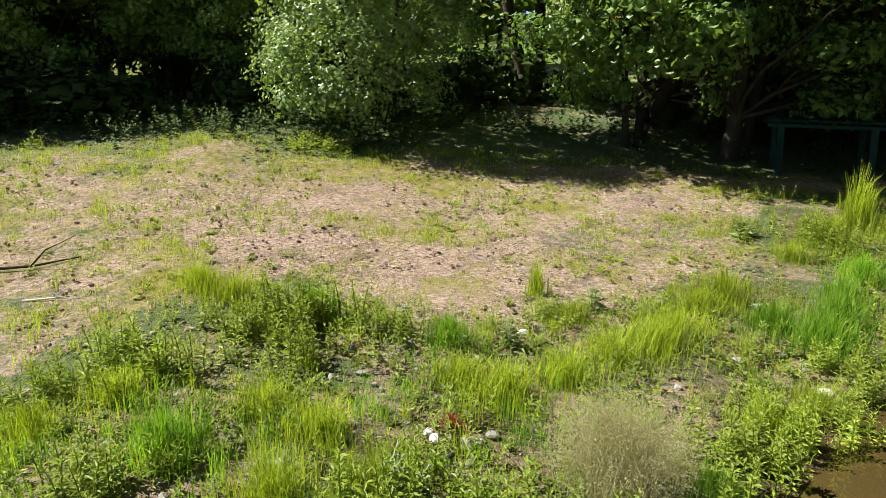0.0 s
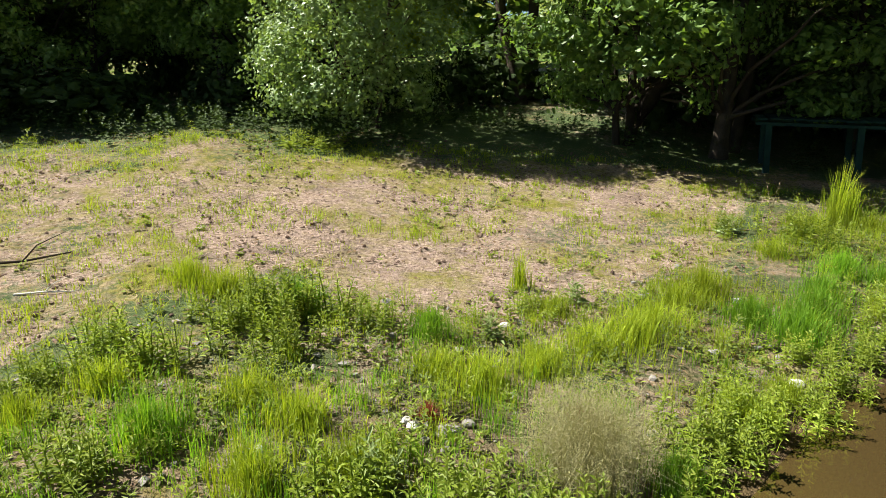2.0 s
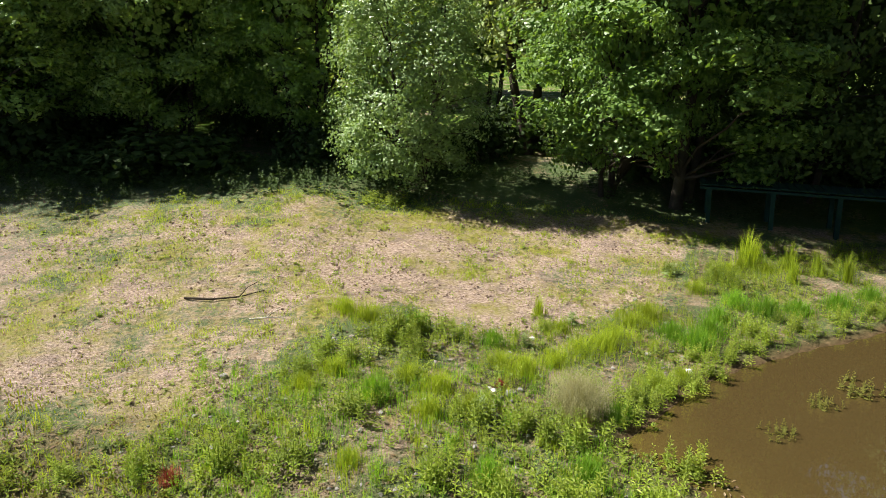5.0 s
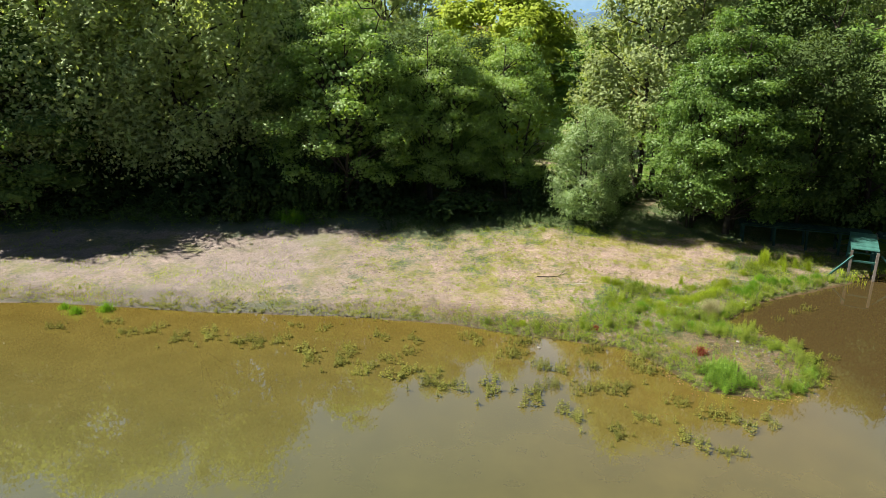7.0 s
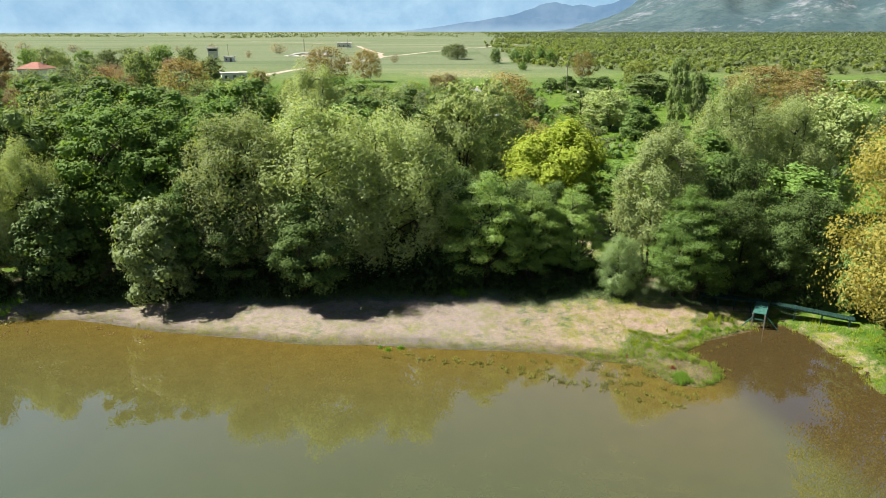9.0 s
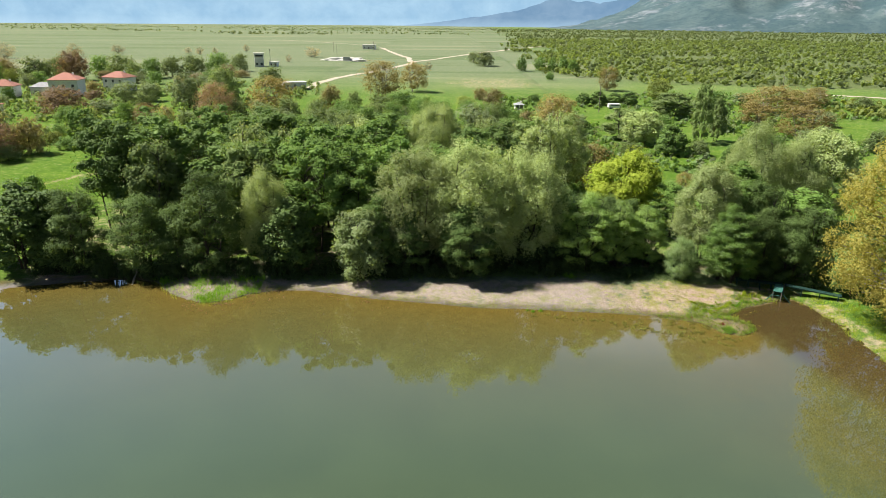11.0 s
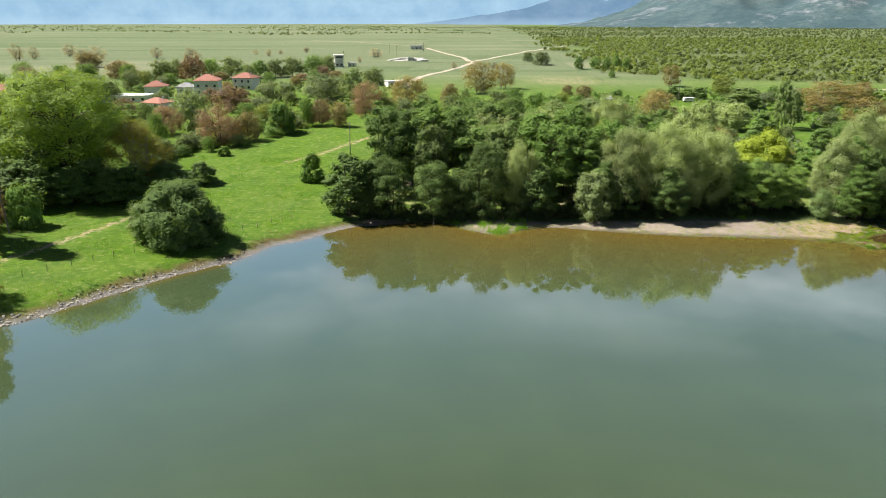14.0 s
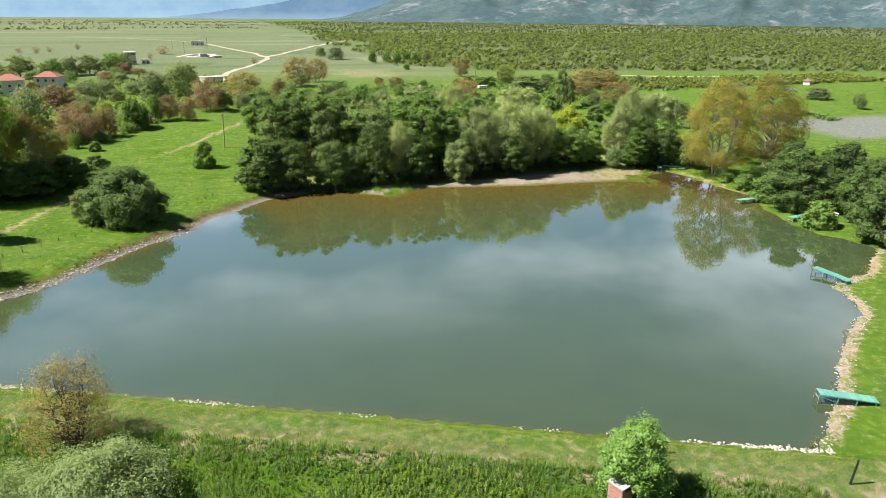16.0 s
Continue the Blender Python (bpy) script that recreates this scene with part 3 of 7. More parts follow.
def track_strip(line, width, seed):
    """A worn earth track with frayed edges, lying on the ground."""
    pts = np.array(line, float)
    seg = np.hypot(*np.diff(pts, axis=0).T)
    t = np.concatenate([[0], np.cumsum(seg)])
    u = np.arange(0, t[-1], 4.0)
    px, py = np.interp(u, t, pts[:, 0]), np.interp(u, t, pts[:, 1])
    k = np.array([0.25, 0.5, 0.25])
    for _ in range(6):
        px[1:-1], py[1:-1] = np.convolve(px, k, "valid"), np.convolve(py, k, "valid")
    dx, dy = np.gradient(px), np.gradient(py)
    n = np.hypot(dx, dy)
    px, py = px + 3 * (lattice(u * 0.03, u * 0, seed) - 0.5) * dy / n, py - 3 * (lattice(u * 0.03, u * 0, seed) - 0.5) * dx / n
    rows = []
    for s in (-1, 1):
        w = s * width * (0.6 + 0.8 * lattice(u * 0.11, u * 0 + s, seed + 1))
        x, y = px - dy / n * w, py + dx / n * w
        rows.append(np.stack([x, y, land(x, y) + 0.09], -1))
    m = len(u)
    i = np.arange(m - 1)
    me = mesh_faces("track", np.concatenate(rows), np.stack([i, i + 1, i + 1 + m, i + m], -1), M_TRACK)
    return tagged(new("track", me), "pale worn earth track across the plain", "track", kind="structure")


for n, line in enumerate(TRACKS):
    track_strip(line, 1.9 if n != 2 else 1.2, 81 + n)


def build_water():
    xs, ys = np.arange(-172, 22, 1.0), np.arange(-112, 20, 1.0)
    x, y = np.meshgrid(xs, ys)
    d = shore(x, y)
    nx = len(xs)
    i = (np.arange(len(ys) - 1)[:, None] * nx + np.arange(nx - 1)[None]).ravel()
    faces = np.stack([i, i + 1, i + nx + 1, i + nx], -1)
    keep = (d.ravel()[faces].min(1) < 0.8)
    verts = np.stack([x, y, np.full_like(x, WATER_Z)], -1).reshape(-1, 3)
    me = mesh_faces("lake_water", verts, faces[keep], M_WATER, True)
    a = me.attributes.new("shallow", "FLOAT", "POINT")
    shallow = np.exp(np.minimum(d, 0) / (0.8 + 16.0 * ramp(y, -50, -10) * ramp(x, -104, -95))) * (1 - 0.75 * ramp(-y, 25, 45)) * (1 - 0.3 * ramp(x, 1, 5))
    a.data.foreach_set("value", shallow.astype(np.float32).ravel())
    b = me.attributes.new("silt", "FLOAT", "POINT")
    b.data.foreach_set("value", (0.9 * ramp(x + 0.25 * y, 0.5, 4) * ramp(y, -30, -8)).astype(np.float32).ravel())
    return tagged(new("lake_water", me), "calm murky green lake water with brown shallows", "lake", kind="structure")


build_water()


def ridge_mesh(name, material, rows, label):
    """Far heights: a sheet of ground whose crest rises away from the plain. rows: functions of bearing."""
    near, far, height, a0, a1, seed = rows
    az, r = np.meshgrid(np.linspace(radians(a0), radians(a1), 150), np.linspace(0, 1, 26))
    x = np.sin(az) * (near + (far - near) * r)
    y = np.cos(az) * (near + (far - near) * r)
    crag = lattice(az * 14, r * 3, seed) * 0.6 + lattice(az * 45, r * 9, seed + 1) * 0.3 + lattice(az * 120, r * 20, seed + 2) * 0.15
    z = 14 + height(np.degrees(az)) * r ** 0.85 * (0.35 + 1.1 * crag) - 6 * (1 - r)
    n = az.shape[1]
    i = (np.arange(25)[:, None] * n + np.arange(n - 1)[None]).ravel()
    me = mesh_faces(name, np.stack([x, y, z], -1).reshape(-1, 3), np.stack([i, i + 1, i + n + 1, i + n], -1), material, True)
    return tagged(new(name, me), label, "mountain", kind="structure")


# Glowing backdrop; blue haze is painted into its colour, paler towards the foot.
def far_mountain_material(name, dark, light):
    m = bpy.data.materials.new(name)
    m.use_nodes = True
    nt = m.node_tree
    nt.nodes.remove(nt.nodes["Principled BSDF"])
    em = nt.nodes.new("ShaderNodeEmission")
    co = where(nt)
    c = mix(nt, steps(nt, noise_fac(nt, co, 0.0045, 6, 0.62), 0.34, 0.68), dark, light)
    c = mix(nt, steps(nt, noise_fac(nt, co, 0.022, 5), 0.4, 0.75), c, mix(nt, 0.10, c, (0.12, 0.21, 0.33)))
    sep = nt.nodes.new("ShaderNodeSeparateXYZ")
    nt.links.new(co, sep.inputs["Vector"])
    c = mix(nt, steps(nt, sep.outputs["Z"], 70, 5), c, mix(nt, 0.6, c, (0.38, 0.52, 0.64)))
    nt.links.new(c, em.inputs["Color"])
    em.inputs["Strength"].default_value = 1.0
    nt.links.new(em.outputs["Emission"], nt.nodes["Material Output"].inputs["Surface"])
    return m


# Haze is put into the blue-grey of the hill's woods and rocks.
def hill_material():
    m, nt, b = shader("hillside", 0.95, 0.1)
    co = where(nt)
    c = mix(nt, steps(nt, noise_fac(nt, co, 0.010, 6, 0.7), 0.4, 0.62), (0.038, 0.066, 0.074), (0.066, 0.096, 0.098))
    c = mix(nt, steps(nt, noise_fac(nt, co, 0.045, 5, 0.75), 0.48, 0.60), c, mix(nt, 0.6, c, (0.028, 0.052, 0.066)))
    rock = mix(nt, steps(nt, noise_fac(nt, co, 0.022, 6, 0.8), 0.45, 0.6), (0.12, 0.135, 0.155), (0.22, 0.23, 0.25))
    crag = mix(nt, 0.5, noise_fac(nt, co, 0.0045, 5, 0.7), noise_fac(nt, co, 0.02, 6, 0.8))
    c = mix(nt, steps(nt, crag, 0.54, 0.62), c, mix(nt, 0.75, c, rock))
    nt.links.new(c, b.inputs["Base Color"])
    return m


# mountain and ridge get their blue from the painted haze
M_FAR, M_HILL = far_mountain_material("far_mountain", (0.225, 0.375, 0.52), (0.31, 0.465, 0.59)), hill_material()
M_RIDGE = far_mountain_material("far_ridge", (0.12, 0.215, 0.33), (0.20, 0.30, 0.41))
ridge_mesh("backdrop_mountain", M_FAR, (4150, 4700, lambda a: 760 + 0 * a, -75, 75, 21), "far mountain range, blue haze put into its glowing colour")
ridge_mesh("backdrop_ridge", M_RIDGE, (3950, 4120, lambda a: 330 * ramp(a, -6, 24) + 4, -10, 85, 26), "wooded ridge before the mountains, blue haze put into its glowing colour")
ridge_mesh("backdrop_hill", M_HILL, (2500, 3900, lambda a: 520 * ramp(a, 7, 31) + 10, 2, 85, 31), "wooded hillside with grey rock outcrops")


# ---- trees ----
def leaf_quads(centres, size, r, lift=0.3, droop=0.0, face=None, broad=0.36, outward=1.1):
    """Diamond leaves at the centres; face: the way that each one mostly looks."""
    n = len(centres)
    axis = r.normal(size=(n, 3))
    axis[:, 2] = axis[:, 2] * (0.6 if droop == 0 else 0.5) - droop
    if face is not None:
        axis -= face * (axis * face).sum(1)[:, None] * (0.85 if droop == 0 else 0.6)
    axis /= np.linalg.norm(axis, axis=1)[:, None]
    up = r.normal(size=(n, 3)) * (1.0 if face is None else 0.45) + (0, 0, lift * (3 if face is None else 1))
    if face is not None:
        up = up + face * outward
    side = np.cross(axis, up)
    side /= np.linalg.norm(side, axis=1)[:, None] + 1e-9
    length = (size * r.uniform(0.65, 1.35, n))[:, None]
    width = length * broad if droop == 0 else length * 0.32
    bend = np.cross(side, axis) * length * 0.12
    v = np.stack([centres - axis * length * 0.5, centres + side * width - bend, centres + axis * length * 0.5, centres - side * width - bend], 1).reshape(-1, 3)
    return v, np.arange(4 * n).reshape(-1, 4)


def tube(points, radii, sides=5):
    """Vertices and faces of a tapered limb along the points."""
    pts = np.asarray(points, float)
    t = np.gradient(pts, axis=0)
    t /= np.linalg.norm(t, axis=1)[:, None] + 1e-9
    ref = np.where(np.abs(t[:, 2:]) > 0.9, [[1.0, 0, 0]], [[0, 0, 1.0]])
    u = np.cross(t, ref)
    u /= np.linalg.norm(u, axis=1)[:, None] + 1e-9
    w = np.cross(t, u)
    a = np.linspace(0, 2 * np.pi, sides, endpoint=False)
    ring = pts[:, None] + np.asarray(radii)[:, None, None] * (np.cos(a)[None, :, None] * u[:, None] + np.sin(a)[None, :, None] * w[:, None])
    k = len(pts)
    i, j = np.meshgrid(np.arange(k - 1), np.arange(sides), indexing="ij")
    f = np.stack([i * sides + j, i * sides + (j + 1) % sides, (i + 1) * sides + (j + 1) % sides, (i + 1) * sides + j], -1).reshape(-1, 4)
    return ring.reshape(-1, 3), f


def joined(pieces):
    vs, fs, n = [], [], 0
    for v, f in pieces:
        vs.append(v), fs.append(f + n)
        n += len(v)
    return np.concatenate(vs), np.concatenate(fs)


def crown_blobs(r, n, base, shape, skirt):
    """Centres of the crown's bulging parts, spread over a unit crown (radius 1, height 0 to 1)."""
    out = [np.array([0.0, 0.0, 0.80]), np.array([0.0, 0.0, 0.45])]
    gap, tries = 1.5 / n ** 0.5, 0
    while len(out) < n:
        p = r.normal(size=3)
        p /= np.linalg.norm(p)
        q = p * r.uniform(0.62, 0.86)
        tries += 1
        if q[2] < -skirt * 0.9:
            continue
        h = base + (1 - base) * (q[2] + skirt) / (1 + skirt)
        c = np.array([q[0] * shape(h), q[1] * shape(h), h])
        if min(np.linalg.norm((c - o) * (1, 1, 1.6)) for o in out) > gap:
            out.append(c)
            tries = 0
        elif tries > 40:
            gap *= 0.93
            tries = 0
    return np.array(out)


def knobbly_balls(centres, radii, k, flat, r):
    """Uneven leaf masses: one cube-sphere of 6 x k x k faces for each clump."""
    g = np.linspace(-1, 1, k + 1)
    a, b = np.meshgrid(g, g, indexing="ij")
    sides, quads = [], []
    for axis in range(3):
        for sign in (-1, 1):
            f = np.stack([np.full_like(a, sign), a, b], -1) if axis == 0 else np.stack([a, np.full_like(a, sign), b], -1) if axis == 1 else np.stack([a, b, np.full_like(a, sign)], -1)
            i = (np.arange(k)[:, None] * (k + 1) + np.arange(k)[None]).ravel() + len(sides) * (k + 1) ** 2
            sides.append(f.reshape(-1, 3))
            quads.append(np.stack([i, i + k + 1, i + k + 2, i + 1], -1))
    ball, quads = np.concatenate(sides), np.concatenate(quads)
    ball /= np.linalg.norm(ball, axis=1)[:, None]
    _, same = np.unique(np.round(ball, 4), axis=0, return_inverse=True)
    same = same.ravel()
    n = len(centres)
    uneven = r.uniform(0.62, 1.18, (n, same.max() + 1))[:, same]
    v = centres[:, None] + ball[None] * (uneven * radii[:, None])[..., None] * (1, 1, flat)
    return v.reshape(-1, 3), (quads[None] + (np.arange(n) * len(ball))[:, None, None]).reshape(-1, 4)


def tree_meshes(name, leaf_material, bark, seed, height, radius, leaves, leaf, clumps=90, base=0.12, stems=1, lean=0.0, droop=0.0,
                shape=lambda h: 1.0, trunk=0.022, limbs=46, lift=0.35, skirt=1.0, flat=0.75, bulge=1.0, core=40, outward=1.1, hull=3):
    r = np.random.default_rng(seed)
    nb = max(18, int(clumps * 0.42))
    c = crown_blobs(r, nb, base, shape, skirt)
    size = radius * bulge * 1.75 / nb ** 0.5 * r.uniform(0.72, 1.3, nb)
    c[:, :2] *= radius * 0.95
    c[:, 2] = c[:, 2] * height * 0.95
    c[:, 2] = np.maximum(c[:, 2], size * flat * 0.7)
    stem_wood, wood, tops = [], [], []
    for s in range(stems):
        a = r.uniform(0, 6.28)
        off = 0.0 if stems == 1 else radius * 0.14
        foot = np.array([math.cos(a) * off, math.sin(a) * off, -0.4])
        top = np.array([lean + math.cos(a) * off * 3.0 + r.normal() * 0.1, math.sin(a) * off * 3.0, height * r.uniform(0.70, 0.82)])
        k = 9
        t = np.linspace(0, 1, k)[:, None]
        line = foot + (top - foot) * t + np.cumsum(r.normal(size=(k, 3)) * (0.012 * height, 0.012 * height, 0), axis=0) * t
        w = height * trunk / (1 if stems == 1 else 1.5)
        stem_wood.append(tube(line, w * (1 - 0.9 * t[:, 0]) + 0.012 + w * 0.5 * np.exp(-t[:, 0] * 18), 8))
        tops.append(line)
    for n in range(limbs):
        b = n % nb
        end = c[b] + (r.normal(size=3) * size[b] * (0.3, 0.3, 0.15) if n >= nb else 0) - (0, 0, size[b] * (0.25 + 0.6 * droop))
        line = tops[n % stems]
        want = max(0.10, (end[2] - 0.55 * np.hypot(end[0], end[1])) / height)
        start = line[int(np.argmin(np.abs(line[:, 2] / height - want)))]
        t = np.linspace(0, 1, 5)[:, None]
        mid = start + (end - start) * t + (0, 0, 1) * (np.sin(t * np.pi) * 0.10 * np.linalg.norm(end - start)) + r.normal(size=(5, 3)) * 0.03 * radius * t * (1 - t) * 3
        wood.append(tube(mid, height * trunk * 0.32 * (1 - 0.88 * t[:, 0]), 5))
    share = size ** 2 / (size ** 2).sum()
    idx = r.choice(nb, leaves, p=share)
    p = r.normal(size=(leaves, 3))
    p[:, 2] += 0.3
    p /= np.linalg.norm(p, axis=1)[:, None]
    ph = r.uniform(0, 6.28, (nb, 3))[idx]
    rough = 1 + 0.22 * np.sin(3.1 * p[:, 0] + ph[:, 0]) + 0.20 * np.sin(4.3 * p[:, 1] + ph[:, 1]) + 0.16 * np.sin(6.5 * p[:, 2] + ph[:, 2])
    depth = np.where(r.random(leaves) < 0.85, 0.62 + 0.46 * r.random(leaves) ** 0.6, r.random(leaves) * 0.7)
    pos = c[idx] + p * (size[idx] * rough * depth)[:, None] * (1, 1, flat)
    pos += r.normal(size=(leaves, 3)) * 0.05 * size[idx][:, None]
    if droop:
        pos[:, 2] -= np.abs(r.normal(size=leaves)) * droop * size[idx] * 0.7
    # twigs reach past the skin here and there
    far = r.random(leaves) < 0.07
    pos[far] += p[far] * (size[idx] * 0.22)[far][:, None] * r.random(far.sum())[:, None]
    pos[:, 2] = np.where(pos[:, 2] < 0.1, 0.1 + r.random(leaves) * 0.25, pos[:, 2])
    whole = pos / (radius, radius, height * 0.5) - (0, 0, 0.85)
    whole /= np.linalg.norm(whole, axis=1)[:, None] + 1e-9
    face = p * (0.85, 0.85, 0.85 / flat) + whole * 0.45 + (0, 0, 0.30)
    face /= np.linalg.norm(face, axis=1)[:, None]
    lv, lf = leaf_quads(pos, np.full(leaves, leaf), r, lift, droop, face, 0.36, outward)
    # thick leafage inside the crown
    if core >= 8 and hull:
        heart = c.copy()
        if droop:
            heart[:, 2] -= 0.25 * droop * size
        heart[:, 2] = np.maximum(heart[:, 2], size * 0.55)
        lv, lf = joined([(lv, lf), knobbly_balls(heart, size * (0.45 if droop else 0.64), hull, flat, r)])
    elif core:
        k = np.repeat(np.arange(nb), core)
        q = r.normal(size=(len(k), 3))
        q /= np.linalg.norm(q, axis=1)[:, None]
        inner = c[k] + q * (size[k] * r.uniform(0.20, 0.50, len(k)))[:, None] * (1, 1, flat)
        inner[:, 2] = np.maximum(inner[:, 2], size[k] * 0.25)
        if droop:
            inner[:, 2] -= 0.35 * droop * size[k]
            inner[:, 2] = np.maximum(inner[:, 2], 0.3)
        iv = leaf_quads(inner, np.minimum(np.maximum(size[k] * 0.36, leaf), leaf * 1.4), r, 0.2, 0.0, q, 0.42)
        m = nb * core // 2
        q = r.normal(size=(m, 3))
        q /= np.linalg.norm(q, axis=1)[:, None]
        low, high = np.percentile(c[:, 2], 15), np.percentile(c[:, 2], 92)
        mid = np.stack([q[:, 0] * radius * 0.48, q[:, 1] * radius * 0.48, (low + high) / 2 + q[:, 2] * (high - low) * 0.45], -1)
        jv = leaf_quads(mid, np.full(m, min(leaf * 1.6, max(leaf, float(np.mean(size)) * 0.45))), r, 0.2, 0.0, q, 0.42)
        lv, lf = joined([(lv, lf), iv, jv])
    return [mesh_faces(name + "_trunk", v, f, bark, True) for v, f in stem_wood], mesh_faces(name + "_branches", *joined(wood), bark, True), mesh_faces(name + "_crown", lv, lf, leaf_material)


def drooping(h):
    return 0.86 + 0.2 * math.sin(min(1, max(0, h)) * 3.0)


def oval(h):
    return 0.80 + 0.35 * math.sin(min(1, max(0, h + 0.12)) * 3.14) - 0.18 * h


KINDS = {}


def kind(name, label, category, builds):
    KINDS[name] = (label, category, builds)


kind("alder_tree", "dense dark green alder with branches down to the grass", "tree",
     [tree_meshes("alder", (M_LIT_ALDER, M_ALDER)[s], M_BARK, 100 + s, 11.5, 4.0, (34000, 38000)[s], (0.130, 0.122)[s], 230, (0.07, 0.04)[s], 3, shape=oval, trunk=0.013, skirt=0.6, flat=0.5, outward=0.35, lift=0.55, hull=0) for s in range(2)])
kind("shore_alder", "dense green alder with low branches over the shore", "tree",
     [tree_meshes("shorealder", M_ALDER_FAR, M_BARK, 120 + s, 11.5, 4.0, 20000, 0.185, 150, 0.12, 3, shape=oval, trunk=0.013, skirt=0.5, flat=0.65, hull=4) for s in range(3)])
kind("inlet_alder", "dark green alder hanging over the inlet, shade put into its leaf colour", "tree",
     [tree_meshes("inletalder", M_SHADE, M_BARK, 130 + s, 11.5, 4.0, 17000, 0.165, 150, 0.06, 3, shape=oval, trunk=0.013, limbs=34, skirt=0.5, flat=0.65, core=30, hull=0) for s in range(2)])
kind("bank_alder", "broad dark green alder on the lake's bank", "tree",
     [tree_meshes("bankalder", M_ALDER_FAR, M_BARK, 140 + s, 11.5, 4.0, 6500, 0.37, 130, 0.08, 3, shape=oval, trunk=0.013, limbs=26, skirt=0.5, flat=0.8, core=14) for s in range(2)])
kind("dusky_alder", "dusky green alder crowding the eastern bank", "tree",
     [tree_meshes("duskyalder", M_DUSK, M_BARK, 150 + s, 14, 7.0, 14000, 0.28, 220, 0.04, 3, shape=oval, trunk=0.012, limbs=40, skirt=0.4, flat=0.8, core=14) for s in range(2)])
kind("pale_shrub", "silvery green leafy shrub willow at the shore's edge", "shrub",
     [tree_meshes("shrub", M_SHORESHRUB, M_BARK, 200, 6.6, 2.5, 34000, 0.082, 150, 0.04, 4, trunk=0.011, skirt=0.55, flat=0.85, outward=0.5, hull=0)])
kind("silver_shrub", "silver-green leafy willow shrub", "shrub",
     [tree_meshes("silver", M_PALE, M_BARK, 210 + s, 6.6, 2.5, 9000, 0.20, 120, 0.03, 4, trunk=0.011, skirt=0.5, flat=0.85, hull=0) for s in range(2)])
kind("white_willow", "tall silvery willow with drooping twigs", "tree",
     [tree_meshes("whitewillow", M_WILLOW, M_BARK, 300, 16, 4.8, 36000, 0.20, 190, 0.22, 3, droop=0.6, shape=drooping, trunk=0.013, skirt=0.6, flat=1.0, core=30, hull=0)])
kind("willow_tree", "large grey-green willow with drooping twigs", "tree",
     [tree_meshes("willow", M_WILLOW, M_BARK, 310 + s, 18, 6.2, 42000, 0.21, 200, 0.10, 3, droop=0.7, shape=drooping, trunk=0.014, skirt=0.6, flat=1.0, core=30, hull=0) for s in range(3)])
kind("field_willow", "tall grey-green willow in the grove", "tree",
     [tree_meshes("fieldwillow", M_WILLOW, M_BARK, 330 + s, 18, 6.2, 11000, 0.42, 150, 0.10, 3, droop=0.6, shape=drooping, trunk=0.014, skirt=0.6, flat=1.0, core=12) for s in range(2)])
kind("grove_tree", "tall dark-stemmed alder with an open green crown", "tree",
     [tree_meshes("grove", M_GROVE, M_BARK, 400 + s, 18, 4.8, 5200, 0.38, 90, 0.22, 2, trunk=0.011, limbs=34, flat=0.7, core=8) for s in range(4)])
kind("grove_alder", "tall green alder inside the grove", "tree",
     [tree_meshes("grovealder", M_GREEN, M_BARK, 420 + s, 18, 4.8, 6500, 0.34, 110, 0.15, 2, trunk=0.011, flat=0.7, core=10) for s in range(2)])
kind("olive_tree", "broad grey-green tree in the grove", "tree",
     [tree_meshes("olive", M_OLIVE, M_BARK, 450 + s, 15, 5.2, 5000, 0.40, 100, 0.09, 2, trunk=0.013, limbs=30, skirt=0.45, core=12) for s in range(3)])
kind("maple_tree", "round lime-yellow spring maple", "tree",
     [tree_meshes("maple", M_LIME, M_BARK, 500, 13, 6.2, 20000, 0.30, 110, 0.06, 1, trunk=0.018, skirt=0.6)])
kind("brown_tree", "round tree with reddish-brown young leaves", "tree",
     [tree_meshes("brown", M_BROWN, M_BARK, 550 + s, 12, 6.2, 9000, 0.27, 100, 0.06, 3, trunk=0.013, skirt=0.5, core=10, hull=0) for s in range(2)])
kind("tan_tree", "tan budding tree with bare twigs showing", "tree",
     [tree_meshes("tan", M_TAN, M_BARK_PALE, 600 + s, 12, 5.5, 3800, 0.36, 100, 0.08, 3, trunk=0.011, limbs=90, skirt=0.6, core=4) for s in range(2)])
kind("poplar_tree", "huge amber spring poplar with pale bare limbs", "tree",
     [tree_meshes("poplar", M_AMBER, M_BARK_PALE, 650 + s, 25, 11.0, 44000, 0.24, 230, 0.10, 4, shape=oval, trunk=0.014, limbs=110, skirt=0.6, core=6) for s in range(2)])
kind("broad_tree", "tall spreading tree in fresh green leaf", "tree",
     [tree_meshes("broad", M_SPRING, M_BARK, 700 + s, 26, 11, 30000, 0.34, 190, 0.22, 3, trunk=0.012, limbs=150, skirt=0.7, core=6) for s in range(2)])
kind("columnar_poplar", "dark columnar poplar with few leaves", "tree",
     [tree_meshes("columnar", M_DARK, M_BARK, 750, 29, 2.6, 7000, 0.40, 110, 0.06, 1, trunk=0.012, limbs=90, flat=1.3, bulge=1.2)])
kind("round_bush", "large dense round green bush on the meadow", "bush",
     [tree_meshes("round", M_SHADE, M_BARK, 800, 11.5, 8.0, 24000, 0.36, 220, 0.0, 5, trunk=0.009, skirt=0.3)])
kind("amber_bush", "small amber-leaved tree on the stony bank", "bush",
     [tree_meshes("amber", M_AMBER, M_BARK, 850, 7.5, 3.8, 10000, 0.22, 100, 0.03, 4, trunk=0.010, limbs=80, skirt=0.5, core=6)])
